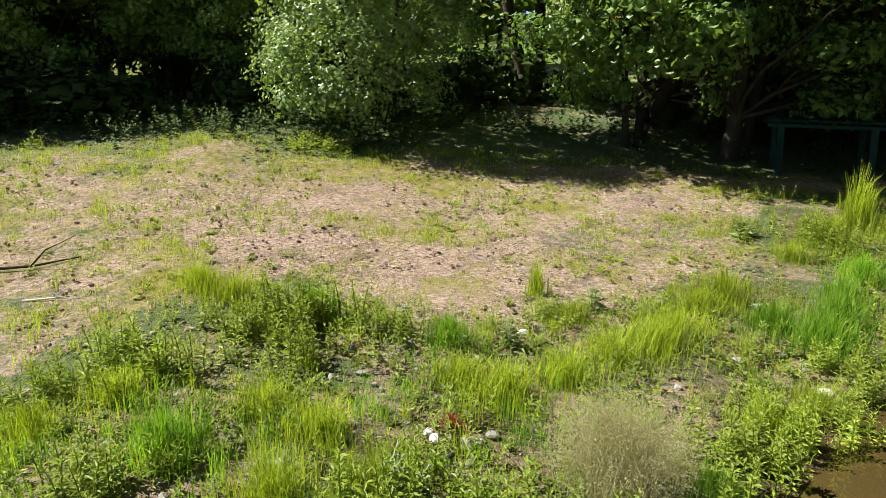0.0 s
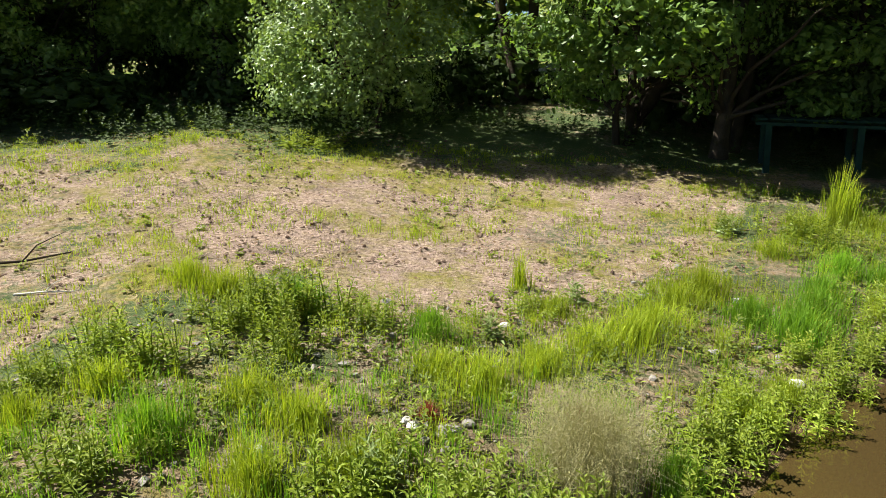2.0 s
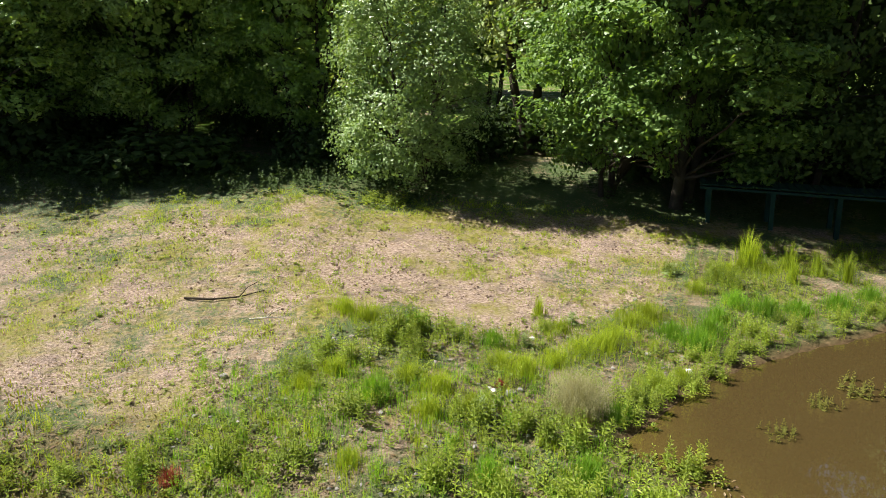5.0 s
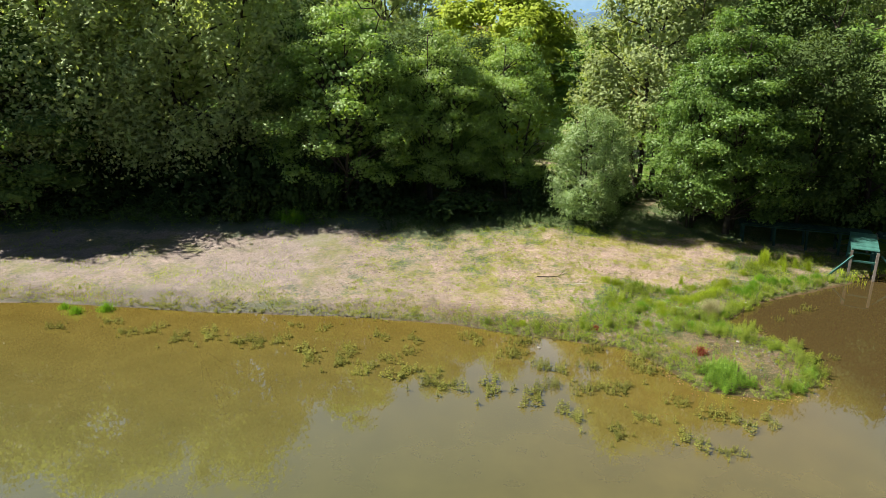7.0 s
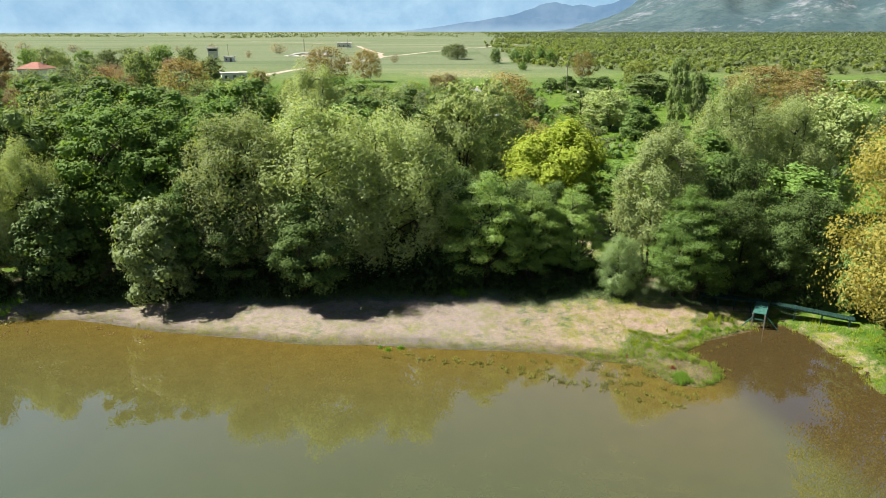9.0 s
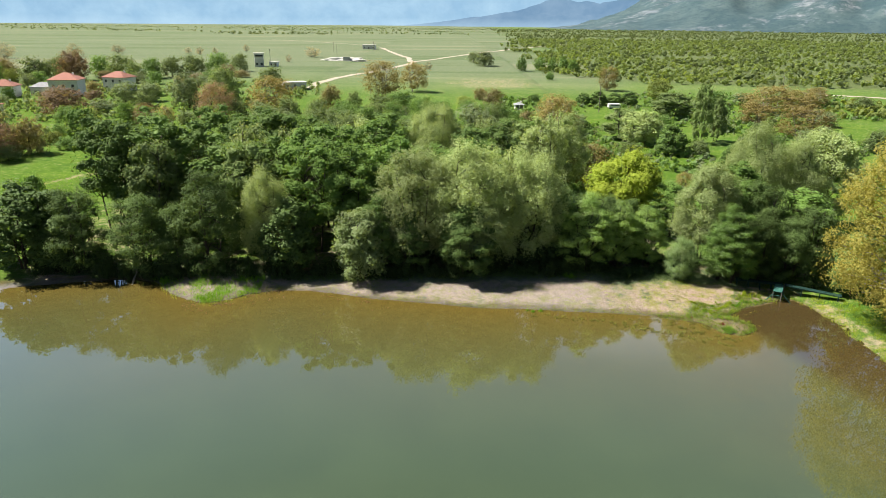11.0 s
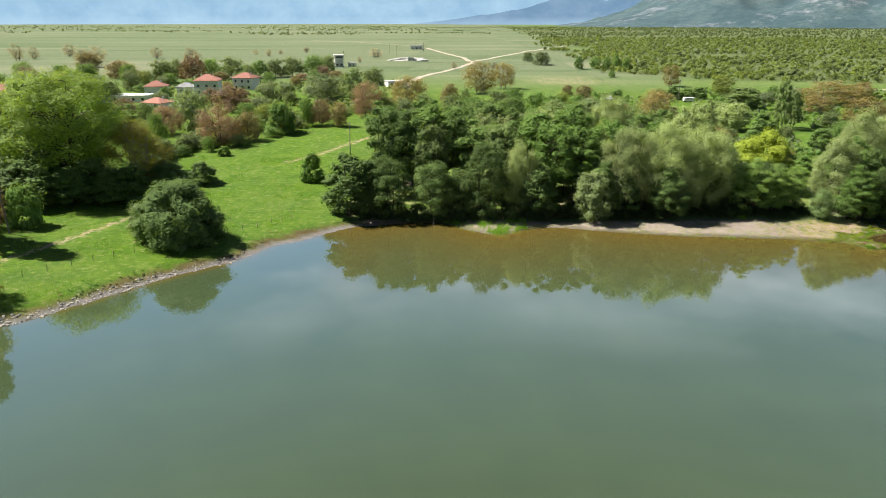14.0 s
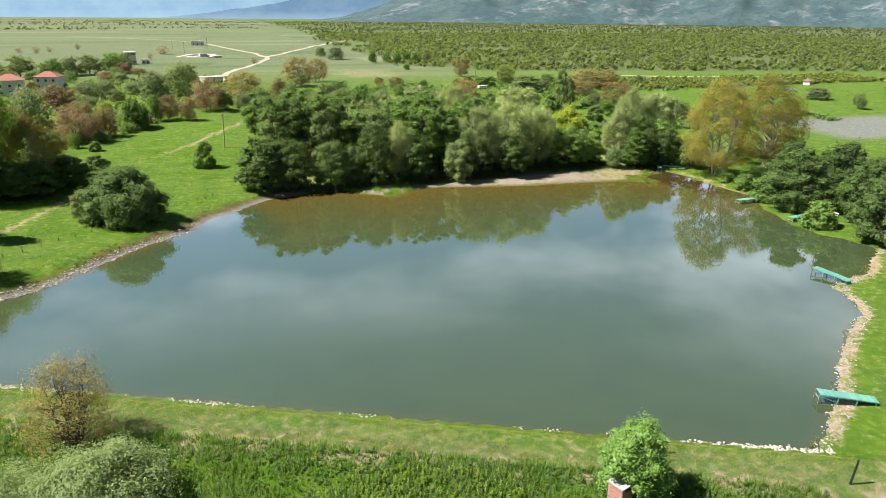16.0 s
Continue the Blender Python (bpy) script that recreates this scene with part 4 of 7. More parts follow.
kind("bare_tree", "brown half-bare bushy tree on the dam", "tree",
     [tree_meshes("bare", M_TAN, M_BARK, 870, 9.7, 4.6, 9000, 0.14, 190, 0.03, 6, trunk=0.008, limbs=260, skirt=0.4, core=0)])
kind("willow_shrub", "large silver-green willow shrub below the dam", "shrub",
     [tree_meshes("willowshrub", M_PALE, M_BARK, 230 + s, 7.0, 6.0, 46000, 0.16, 150, 0.0, 5, trunk=0.012, limbs=60, skirt=0.3, flat=0.8, outward=0.8, hull=0) for s in range(2)])
kind("pump_tree", "bushy bright green tree beside the brick pump house", "tree",
     [tree_meshes("pump", M_ALDER, M_BARK, 240, 7.0, 3.3, 16000, 0.18, 110, 0.03, 2, trunk=0.014, limbs=40, skirt=0.5, outward=0.8)])
kind("green_shrub", "leafy fresh green bush", "bush",
     [tree_meshes("greenshrub", M_GREEN, M_BARK, 900 + s, 5, 3.0, 2600, 0.33, 90, 0.0, 3, trunk=0.011, limbs=18, skirt=0.35, core=10) for s in range(2)])
kind("dark_undergrowth", "low bush under the grove's edge with shade put into its dark leaves", "bush",
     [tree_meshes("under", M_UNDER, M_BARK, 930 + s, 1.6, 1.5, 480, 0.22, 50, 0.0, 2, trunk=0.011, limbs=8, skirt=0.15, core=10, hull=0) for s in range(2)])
FAR_LABELS = ("olive-green field tree far on the plain", "brown budding field tree on the plain", "fresh green field tree on the plain",
              "grey-green willow among the fields", "dark green thick tree among the fields", "tan half-bare field tree")
for s, m in enumerate((M_BELT_OLIVE, M_TWIG, M_BELT_GREEN, M_BELT_WILLOW, M_ALDER_FAR, M_BELT_TAN)):
    kind("field_tree_%s" % "abcdef"[s], FAR_LABELS[s], "tree",
         [tree_meshes("far", m, M_BARK, 950 + s, 9, 4.5, 1500, 0.30, 80, 0.12, 2, trunk=0.016, limbs=70, skirt=0.7, core=0, hull=0) if m is M_TWIG else
          tree_meshes("far", m, M_BARK, 950 + s, 9, 4.5, 1000, 0.55, 70, 0.03, 1, trunk=0.02, limbs=2, skirt=0.6, flat=0.9, bulge=1.15, core=16, hull=0)])

BELT_LABELS = ("broad olive-green tree behind the grove", "fresh green tree behind the grove", "grey-green willow behind the grove", "tan budding tree behind the grove",
               "reddish-brown budding tree among the gardens", "yellow-green spring tree among the gardens")
for s, m in enumerate((M_BELT_OLIVE, M_BELT_GREEN, M_BELT_WILLOW, M_BELT_TAN, M_BELT_BROWN, M_BELT_SPRING)):
    kind("belt_tree_%s" % "abcdef"[s], BELT_LABELS[s], "tree",
         [tree_meshes("belt", m, M_BARK, 970 + s, 9, 4.5, 2100, 0.38, 84, 0.03, 1, trunk=0.018, limbs=8, skirt=0.55, flat=0.9, bulge=1.15, core=20, hull=0)])

FIRST = {}
turn_rng = np.random.default_rng(5)


def plant(kind_name, x, y, height, radius, version=0, group=""):
    if kind_name == "small_tree":
        kind_name = "field_tree_%s" % "abcdef"[version % 6]
    """Stands one tree of a kind on the ground, stretched to its height and radius."""
    label, category, builds = KINDS[kind_name]
    version %= len(builds)
    trunks, branch_me, crown_me = builds[version]
    co = np.empty(len(crown_me.vertices) * 3, np.float32)
    key = (kind_name, version)
    m = Matrix.Translation((x, y, float(land(x, y)) - 0.05)) @ pose(0, 0, 0, 0, 0, turn_rng.uniform(0, 360))
    if key not in FIRST:
        root = new(kind_name[:-2] if kind_name[-2] == "_" else kind_name)
        tagged(root, label, category, group or category + "s round the lake")
        for trunk_me in trunks:
            part_mesh("trunk", trunk_me, root)
        tagged(part_mesh("branchwork", branch_me, root), kind="stuff")
        part_mesh("crown", crown_me, root)
        crown_me.vertices.foreach_get("co", co)
        co = co.reshape(-1, 3)
        FIRST[key] = (root, float(np.percentile(np.hypot(co[:, 0], co[:, 1]), 97)), float(np.percentile(co[:, 2], 99.6)))
        fresh = True
    else:
        fresh = False
    root, r0, h0 = FIRST[key]
    size = Matrix.Diagonal((radius / r0, radius / r0, height / h0, 1))
    if fresh:
        root.matrix_basis = m @ size
        return root
    s = root.scale.copy()
    root.scale = (1, 1, 1)
    made = copy_thing(root, m @ size)
    root.scale = s
    return made


def plant_all(kind_name, rows, group=""):
    for n, (x, y, h, r) in enumerate(rows):
        plant(kind_name, x, y, h, r, n, group)


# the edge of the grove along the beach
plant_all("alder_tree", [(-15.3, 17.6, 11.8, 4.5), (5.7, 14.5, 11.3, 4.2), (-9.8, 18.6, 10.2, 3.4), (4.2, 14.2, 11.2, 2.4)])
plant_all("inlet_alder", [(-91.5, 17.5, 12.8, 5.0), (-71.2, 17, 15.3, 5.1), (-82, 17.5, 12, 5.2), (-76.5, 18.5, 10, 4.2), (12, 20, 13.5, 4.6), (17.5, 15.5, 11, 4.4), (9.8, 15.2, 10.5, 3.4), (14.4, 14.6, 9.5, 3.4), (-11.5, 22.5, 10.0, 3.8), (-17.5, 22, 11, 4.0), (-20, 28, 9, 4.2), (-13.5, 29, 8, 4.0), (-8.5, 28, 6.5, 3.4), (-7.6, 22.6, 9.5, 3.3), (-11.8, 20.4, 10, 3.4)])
plant("alder_tree", -5.4, 19.3, 9.8, 3.2, 0)
plant_all("shore_alder", [(-33, 15.2, 10.5, 4.5), (-46.6, 17.5, 11.4, 3.2), (-41.5, 17, 9.5, 3.2)])
plant_all("bank_alder", [(-100, 17.8, 12.8, 5.6), (-96, 19.5, 11.5, 5.2), (-60, 17.5, 11, 4.2), (21, 9, 9, 3.5)])
plant_all("pale_shrub", [(-1.6, 14.5, 6.1, 2.4)])
plant_all("silver_shrub", [(-48.8, 15, 10.4, 3.9)])
plant_all("white_willow", [(3.5, 20.3, 15.4, 5.1)])
plant_all("willow_tree", [(-32.0, 20.8, 18.4, 7.6), (-24.2, 20.6, 17.4, 6.8), (-40.6, 20.8, 17.4, 6.8), (-63.3, 19.5, 14.8, 3.9)])
plant_all("willow_tree", [(16.5, 34, 19.6, 5.2), (24.4, 35, 17.6, 4.8), (-38.5, 50, 19.5, 5.6)])
plant_all("field_willow", [(33, 41, 17, 6.2)])
plant_all("grove_alder", [(12, 30, 14, 4.4), (9.5, 22.5, 12.5, 3.6), (-50.5, 23, 17, 4.4), (-56.5, 23, 17.2, 4.6), (19, 22, 12, 5)])
plant_all("olive_tree", [(-38, 89, 13, 5.7), (-43, 108, 9, 5), (17, 125, 9.2, 6)])
plant_all("grove_tree", [(-83.5, 32, 20, 5.6), (-88, 30, 19.5, 4.8), (-92.5, 32, 20, 5.0), (-78, 34, 19, 5.4), (-72, 30, 17.5, 5.4)])
# dark bushes that also paint in the black shade below the crowns
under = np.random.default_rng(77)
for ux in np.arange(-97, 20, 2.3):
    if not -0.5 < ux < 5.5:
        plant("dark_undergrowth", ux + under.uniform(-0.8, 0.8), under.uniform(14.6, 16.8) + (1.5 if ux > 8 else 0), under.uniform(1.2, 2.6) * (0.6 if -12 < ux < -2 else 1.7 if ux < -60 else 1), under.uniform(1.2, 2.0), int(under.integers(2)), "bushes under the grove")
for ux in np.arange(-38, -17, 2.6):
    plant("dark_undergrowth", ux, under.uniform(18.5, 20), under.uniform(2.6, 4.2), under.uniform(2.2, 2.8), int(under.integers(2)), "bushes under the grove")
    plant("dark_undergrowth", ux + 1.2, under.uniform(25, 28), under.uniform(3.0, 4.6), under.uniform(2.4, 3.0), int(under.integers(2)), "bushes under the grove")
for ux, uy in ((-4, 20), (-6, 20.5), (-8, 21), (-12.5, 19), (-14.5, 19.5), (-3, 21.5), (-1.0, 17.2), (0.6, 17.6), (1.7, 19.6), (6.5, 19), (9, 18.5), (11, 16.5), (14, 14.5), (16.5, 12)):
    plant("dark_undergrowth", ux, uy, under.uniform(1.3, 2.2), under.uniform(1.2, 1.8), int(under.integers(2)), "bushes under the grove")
plant_all("maple_tree", [(-4.6, 38, 13.8, 6.8)])
plant_all("grove_alder", [(2.0, 33, 9.5, 3.6)])
plant_all("tan_tree", [(-5, 66, 9.5, 5.6), (-1.4, 130, 12, 7.6), (42, 250, 11.3, 5.2), (73, 128, 10.1, 8.6), (87, 180, 10.4, 11.7), (-94, 152, 14.4, 7.8)])
plant_all("poplar_tree", [(21.0, -1.8, 26.0, 9.8), (42, 4, 26.5, 11.0)])
plant_all("brown_tree", [(-108, 139, 13.2, 6.6), (-123, 119, 9.1, 4.4), (-148, 86, 12, 7.2), (-169, 6, 12.5, 3.8), (-169, 101, 9.2, 5.4)])
plant_all("round_bush", [(-128.4, -1.5, 11.4, 7.9)])
plant_all("dusky_alder", [(15.5, -35, 13.5, 8.0), (13, -60, 13.5, 7.0), (26, -38, 15, 8), (21, -50, 14, 7.2), (24, -24, 13, 6.5), (10, -70, 11, 5.5)])
plant_all("green_shrub", [(8.6, -47.5, 5.6, 3.6), (-162, 7, 8.2, 3.2), (-112, 43, 7.2, 3.0), (-142, 70, 2.8, 1.8), (15, -26, 6, 4), (-133, 104, 10, 4.6), (2.6, -72.5, 4.0, 2.8),
                          (18, -16, 4, 2.6), (-155, -34, 9.4, 4.8), (19, -8, 3.0, 2.2)])
plant_all("silver_shrub", [(-136.5, 1.5, 6.4, 2.6)])
plant_all("willow_shrub", [(-124.0, -94.0, 8.4, 7.0), (-132.5, -92, 7.4, 5.8)], "silver shrubs below the dam")
plant_all("bank_alder", [(-171, 20, 9, 5), (-161, 23, 8, 5), (-152, 24, 7.5, 4.6), (-144, 30, 7, 4.2), (-138, 40, 5.5, 3.6), (-180, 12, 9, 5)], "bushes under the tall trees")
plant_all("bank_alder", [(-168, 20, 10, 5.6), (-157, 25, 9.5, 5.6), (-149, 24, 8.5, 5.0), (-177, 13, 11, 5.4), (-143, 33, 7, 4.2), (-170, 27, 11, 5.5)], "bushes under the tall trees")
plant_all("amber_bush", [(-149, -30, 8.2, 4.2)])
plant_all("bare_tree", [(-127.5, -84, 9.8, 4.6)])
plant_all("pump_tree", [(-78.4, -108.2, 7.0, 3.3)])
plant_all("green_shrub", [(-108, -103.5, 3.6, 3.0), (-100, -106, 3.0, 2.6)])
plant_all("broad_tree", [(-165, 30, 27.5, 13), (-176, 38, 24, 11)])
plant_all("poplar_tree", [(-150, 32, 16.5, 7.5)])
plant_all("columnar_poplar", [(-166.5, -5, 29.5, 3.4), (-172, 0, 28, 3.2)])

# inside of the grove and the wooded plain behind it
wild = np.random.default_rng(11)


def scatter(count, x0, x1, y0, y1, apart, taken, allow):
    out, tries = [], 0
    while len(out) < count and tries < 8000:
        tries += 1
        x, y = wild.uniform(x0, x1), wild.uniform(y0, y1)
        if allow(x, y) and all((x - a) ** 2 + (y - b) ** 2 > apart ** 2 for a, b in taken + out):
            out.append((x, y))
    return out


taken = [(o.location.x, o.location.y) for o in scene.objects if o.type == "EMPTY"]
grove = scatter(34, -98, -8, 25, 66, 6.2, taken, lambda x, y: not (-25 < x < 12 and y < 54) and y < 66 - 0.12 * (x + 98) * 0.2)
for n, (x, y) in enumerate(grove):
    plant("grove_alder" if x > -62 and y < 46 else ("grove_tree", "olive_tree", "grove_tree", "field_willow")[n % 4] if n % 7 else "grove_tree", x, y, wild.uniform(14.5, 18.5), wild.uniform(4.2, 6.0), n, "trees of the grove")
taken += grove
VILLAGE = {
    "a": [(-119, 184, 14.8, 7), (-116, 246, 9.3, 6.5), (-230, 254, 12.3, 8.5), (-200, 278, 12.5, 8.1), (-177, 286, 10.9, 6.2), (-168, 291, 11.6, 7.3), (-152, 323, 10.5, 5.6), (-185, 259, 10, 4.8), (-226, 178, 10.7, 7.6),
          (-185, 121, 8.1, 3.7), (-142, 84, 3.8, 3.2), (-102, 140, 8.1, 4), (-87, 145, 8.9, 4.8), (-70, 182, 6.2, 3.1), (-39, 131, 7.8, 5.2), (-58, 156, 8.6, 5.7)],
    "b": [(-127, 117, 9.9, 3.1), (-203, 187, 5.8, 3.1), (-214, 286, 10.9, 6.2), (-184, 278, 10.5, 6), (-157, 299, 12.1, 7.4), (-166, 84, 10.2, 3.2), (-148, 75, 4.6, 2), (-135, 98, 3.4, 2.9), (-66, 131, 7.8, 5.9),
          (-51, 164, 8.4, 6.6), (-43, 152, 8.4, 5.6), (-75, 110, 8.4, 5.4)],
    "c": [(-157, 184, 8.6, 5.4), (-150, 190, 7.9, 4.8), (-129, 173, 12.8, 6.8), (-127, 196, 8.1, 4.8), (-155, 79, 5.2, 2.6), (-130, 114, 3.7, 2.4), (-27, 120, 10, 6.9), (-166, 114, 14, 6.7)],
    "d": [(-141, 92, 9.5, 4.4), (-116, 117, 8.9, 3.7), (-264, 281, 10, 10), (-319, 354, 10.7, 9.5), (-77, 171, 9.7, 4.5), (-17, 188, 7.1, 4.8), (-21, 207, 5, 3.3)],
    "e": [(-164, 153, 9.8, 8.4), (-217, 263, 15, 8.7), (-204, 147, 5.8, 5.5), (-178, 172, 7, 5)],
    "f": [(-133, 107, 8.9, 4.7), (-145, 130, 6.1, 3.9), (-236, 245, 7.4, 3.7), (-163, 63, 10.7, 5.3), (-28, 177, 5.3, 3.8)]}
for letter, rows in VILLAGE.items():
    plant_all("belt_tree_" + letter, rows, "trees of the village")
    taken += [row[:2] for row in rows]
belt = scatter(46, -100, -16, 66, 150, 7.5, taken, lambda x, y: not (-22 < x and y < 112) and polyline_distance(np.array(x), np.array(y), FAINT[0]) > 18 and not (x < -70 and y < 130))
for n, (x, y) in enumerate(belt):
    plant("belt_tree_%s" % "abbac"[n % 5], x, y, wild.uniform(5, 9), wild.uniform(3.5, 5.5), 0, "trees of the plain")
taken += belt
# the gardens between the grove and the orchard
plant_all("olive_tree", [(45.5, 167, 9, 7.3), (38.2, 118.2, 17.2, 3.0), (44.4, 122, 13, 2.6)], "trees of the gardens")
plant_all("field_willow", [(21, 117.5, 9.6, 6.2), (62, 96, 8.5, 5.0)], "trees of the gardens")
plant_all("bank_alder", [(24.8, 102, 8.2, 4.0), (33.5, 82, 7, 3.4), (19.6, 197, 5, 3.4), (26, 198.5, 5.6, 3.8), (32.5, 198, 5, 3.4), (38.6, 198.3, 5.4, 3.6)], "bushes of the gardens")
plant_all("tan_tree", [(70, 154, 7.5, 6.3), (112, 197, 8, 6.5), (101, 186, 8, 7), (16.7, 67.5, 3.6, 2.0)], "trees of the gardens")
for n, (x, y, h, w) in enumerate([(55.2, 214, 9.4, 6.2), (22.1, 134.4, 7.5, 4.6), (32, 101.4, 4.6, 3.2), (-14, 150, 4.6, 3.4), (-20, 152, 5.4, 3.6), (-8, 153, 3.6, 2.8), (-2, 151, 3.2, 2.6), (8, 143, 4.0, 3.0),
                                  (13, 100, 4.2, 3.2), (4, 92, 3.6, 2.8), (52, 140, 5.5, 4.0), (58, 122, 6.2, 4.2), (60, 178, 6, 4.4), (72, 196, 6.5, 5), (52, 190, 5.2, 4.2), (66, 108, 7, 4.6), (84, 108, 6.4, 4.4),
                                  (50, 100, 6, 4), (92, 150, 5, 4), (118, 120, 6, 4.6), (9, 176, 3.6, 3), (0, 196, 4, 3.2), (128, 190, 5.4, 4.4), (86, 204, 5, 4.4), (36, 146, 4.4, 3.4), (74, 84, 7, 4.8), (52, 76, 7.5, 4.8)]):
    plant("belt_tree_%s" % "fcabadbcabcacbacabcbabacba"[n % 26], x, y, h, w, 0, "trees of the gardens")
YARDS = [(-190, 206), (-177.6, 226), (-212, 200), (-196, 160), (-217, 180), (-201, 208), (-261, 162), (-234, 114), (-103, 237)]
village = scatter(70, -340, -100, 95, 300, 7.0, taken + YARDS, lambda x, y: not any(abs(x - a + 0.25 * (y - b)) < 8 and b - 24 < y < b for a, b in YARDS) and (x < -225 or (x < -140 and y > 120)))
for n, (x, y) in enumerate(village):
    low = 1.0 if x < -225 else 0.55
    plant("belt_tree_%s" % "abcdaecb"[n % 8], x, y, low * wild.uniform(7, 12), (0.5 + 0.5 * low) * wild.uniform(4.2, 6.8), 0, "trees of the village")
taken += village
near_left = scatter(10, -200, -150, 40, 100, 9, taken, lambda x, y: True)
for n, (x, y) in enumerate(near_left):
    plant("olive_tree", x, y, wild.uniform(8, 13), wild.uniform(4, 7), n, "trees of the village")
# the thick hedge that closes the meadow
HEDGE = np.array([(-152, 44), (-151, 63), (-147, 80), (-142, 100), (-130, 120), (-98, 166)], float)
hedge_t = np.concatenate([[0], np.cumsum(np.hypot(*np.diff(HEDGE, axis=0).T))])
for u in np.arange(1.7, hedge_t[-1], 4.6):
    u = u + wild.uniform(-1.5, 1.5)
    hx, hy = np.interp(u, hedge_t, HEDGE[:, 0]), np.interp(u, hedge_t, HEDGE[:, 1])
    out = 3 + wild.uniform(-1.5, 4)
    plant("belt_tree_%s" % "abcdef"[int(wild.choice([0, 1, 1, 2, 5]))], hx - 0.9 * out, hy + 0.42 * out, wild.uniform(2.6, 5.0), wild.uniform(2.4, 3.8), 0, "bushes of the hedge")
for x, y, h, w in [(-405, 419, 13, 6.7), (-399, 431, 10.7, 5.5), (-391, 470, 11, 7.3), (-340, 391, 11, 7.7), (-340, 413, 11.7, 8), (-309, 445, 10, 6.2), (-297, 491, 6.7, 6.7), (-243, 497, 5.2, 3.7), (-227, 478, 6.3, 3.9),
                   (-221, 498, 4.9, 3.1), (-205, 531, 6.2, 3.6), (-141, 401, 5.2, 2.6), (-134, 456, 8, 7.2), (-45, 352, 5.2, 3.2), (-72, 356, 5.0, 3.0)]:
    plant("field_tree_b", x, y, h, w, 0, "lone trees on the plain")
plant_all("field_tree_d", [(-8, 388, 9.8, 7.7), (-14, 425, 7.7, 5.5)], "lone trees on the plain")
plant_all("field_tree_c", [(25, 363, 8.3, 4.2), (40, 364, 9.3, 4.4), (13, 357, 9.2, 3.6), (32, 358, 8.7, 3.6), (44, 352, 8.4, 3.6), (22, 300, 4.5, 2.6)], "lone trees on the plain")
plant_all("tan_tree", [(-62, 215, 15, 9.0), (-49, 234, 13, 6.6)])
far_east = scatter(14, 140, 330, 20, 210, 14, taken, lambda x, y: not (100 < x < 178 and 20 < y < 78) and y < 150)
for n, (x, y) in enumerate(far_east):
    plant("small_tree", x, y, wild.uniform(3, 8), wild.uniform(3, 7), n, "trees of the plain")
yard = scatter(10, 24, 70, -70, 30, 8, taken, lambda x, y: x > 28)
for n, (x, y) in enumerate(yard):
    plant("green_shrub", x, y, wild.uniform(3, 9), wild.uniform(3, 5), n, "bushes behind the shore")


def far_wood(name, x0, x1, y0, y1, count, material, seed, allow, label, size=(2.2, 4.2), per=4):
    """Countless small trees and scrub far out on the plain."""
    r = np.random.default_rng(seed)
    x, y = r.uniform(x0, x1, count * 3), y0 + (y1 - y0) * r.random(count * 3) ** 1.5
    ok = allow(x, y)
    x, y = x[ok][:count], y[ok][:count]
    z = land(x, y)
    s = r.uniform(*size, len(x))
    n = len(x)
    foot = np.stack([x, y, z + s * 0.72], -1)
    # leafy sprays in a lumpy crown
    k = r.normal(size=(n, per, 3))
    k /= np.linalg.norm(k, axis=2)[..., None]
    k[..., 2] = k[..., 2] * 0.8 + 0.1
    pos = foot[:, None] + k * s[:, None, None] * r.uniform(0.25, 0.95, (n, per, 1))
    v, f = leaf_quads(pos.reshape(-1, 3), np.repeat(s * 0.85, per), r, 0.3, 0.0, k.reshape(-1, 3), 0.42)
    return tagged(new(name, mesh_faces(name, v, f, material)), label, "wood", kind="stuff")


def orchard(x, y):
    return (x > 20 + 0.05 * y + 70 * (lattice(x * 0.03, y * 0.03, 46) - 0.5)) & (y > 300 - 0.22 * x) & (lattice(x * 0.012, y * 0.012, 41) > 0.22)


far_wood("far_wood", 20, 1900, 180, 2500, 8500, M_ORCHARD, 61, orchard, "olive-green scrub trees covering the far plain", (1.8, 3.2), 12)
far_wood("far_wood", 20, 900, 190, 1000, 9500, M_ORCHARD_FRESH, 62, orchard, "fresh green scrub trees on the plain", (1.5, 2.7), 13)
far_wood("far_wood", -1700, 900, 1150, 2700, 3200, M_BELT_WILLOW, 63, lambda x, y: (lattice(x * 0.003, y * 0.016, 43) > 0.70), "olive far tree lines on the plain", (1.6, 3.6), 8)
def garden(x, y):
    plots = (np.hypot((x - 19) / 7, (y - 172) / 6) < 1) | (np.hypot((x - 17) / 4, (y - 115) / 3) < 1) | ((x > 88) & (y > 120) & (y < 160)) | (np.hypot((x - 12) / 5, (y - 60) / 12) < 1) | (np.abs(x - 10) + np.abs(y - 255) < 60)
    return (lattice(x * 0.05, y * 0.05, 44) * 0.6 + lattice(x * 0.17, y * 0.17, 47) * 0.4 > 0.44) & ~plots


far_wood("scrub", -14, 140, 62, 236, 1500, M_BELT_GREEN, 64, garden, "low green scrub between the gardens", (0.6, 1.5), 14)
far_wood("scrub", -14, 140, 62, 236, 900, M_BELT_WILLOW, 66, garden, "grey-green scrub between the gardens", (0.5, 1.3), 14)
far_wood("scrub", -215, -88, 95, 260, 900, M_BELT_OLIVE, 68, lambda x, y: (x < -128 + 0.35 * (y - 110)) & (lattice(x * 0.07, y * 0.07, 48) > 0.35), "low scrub and hedges between the houses", (0.6, 1.7), 14)
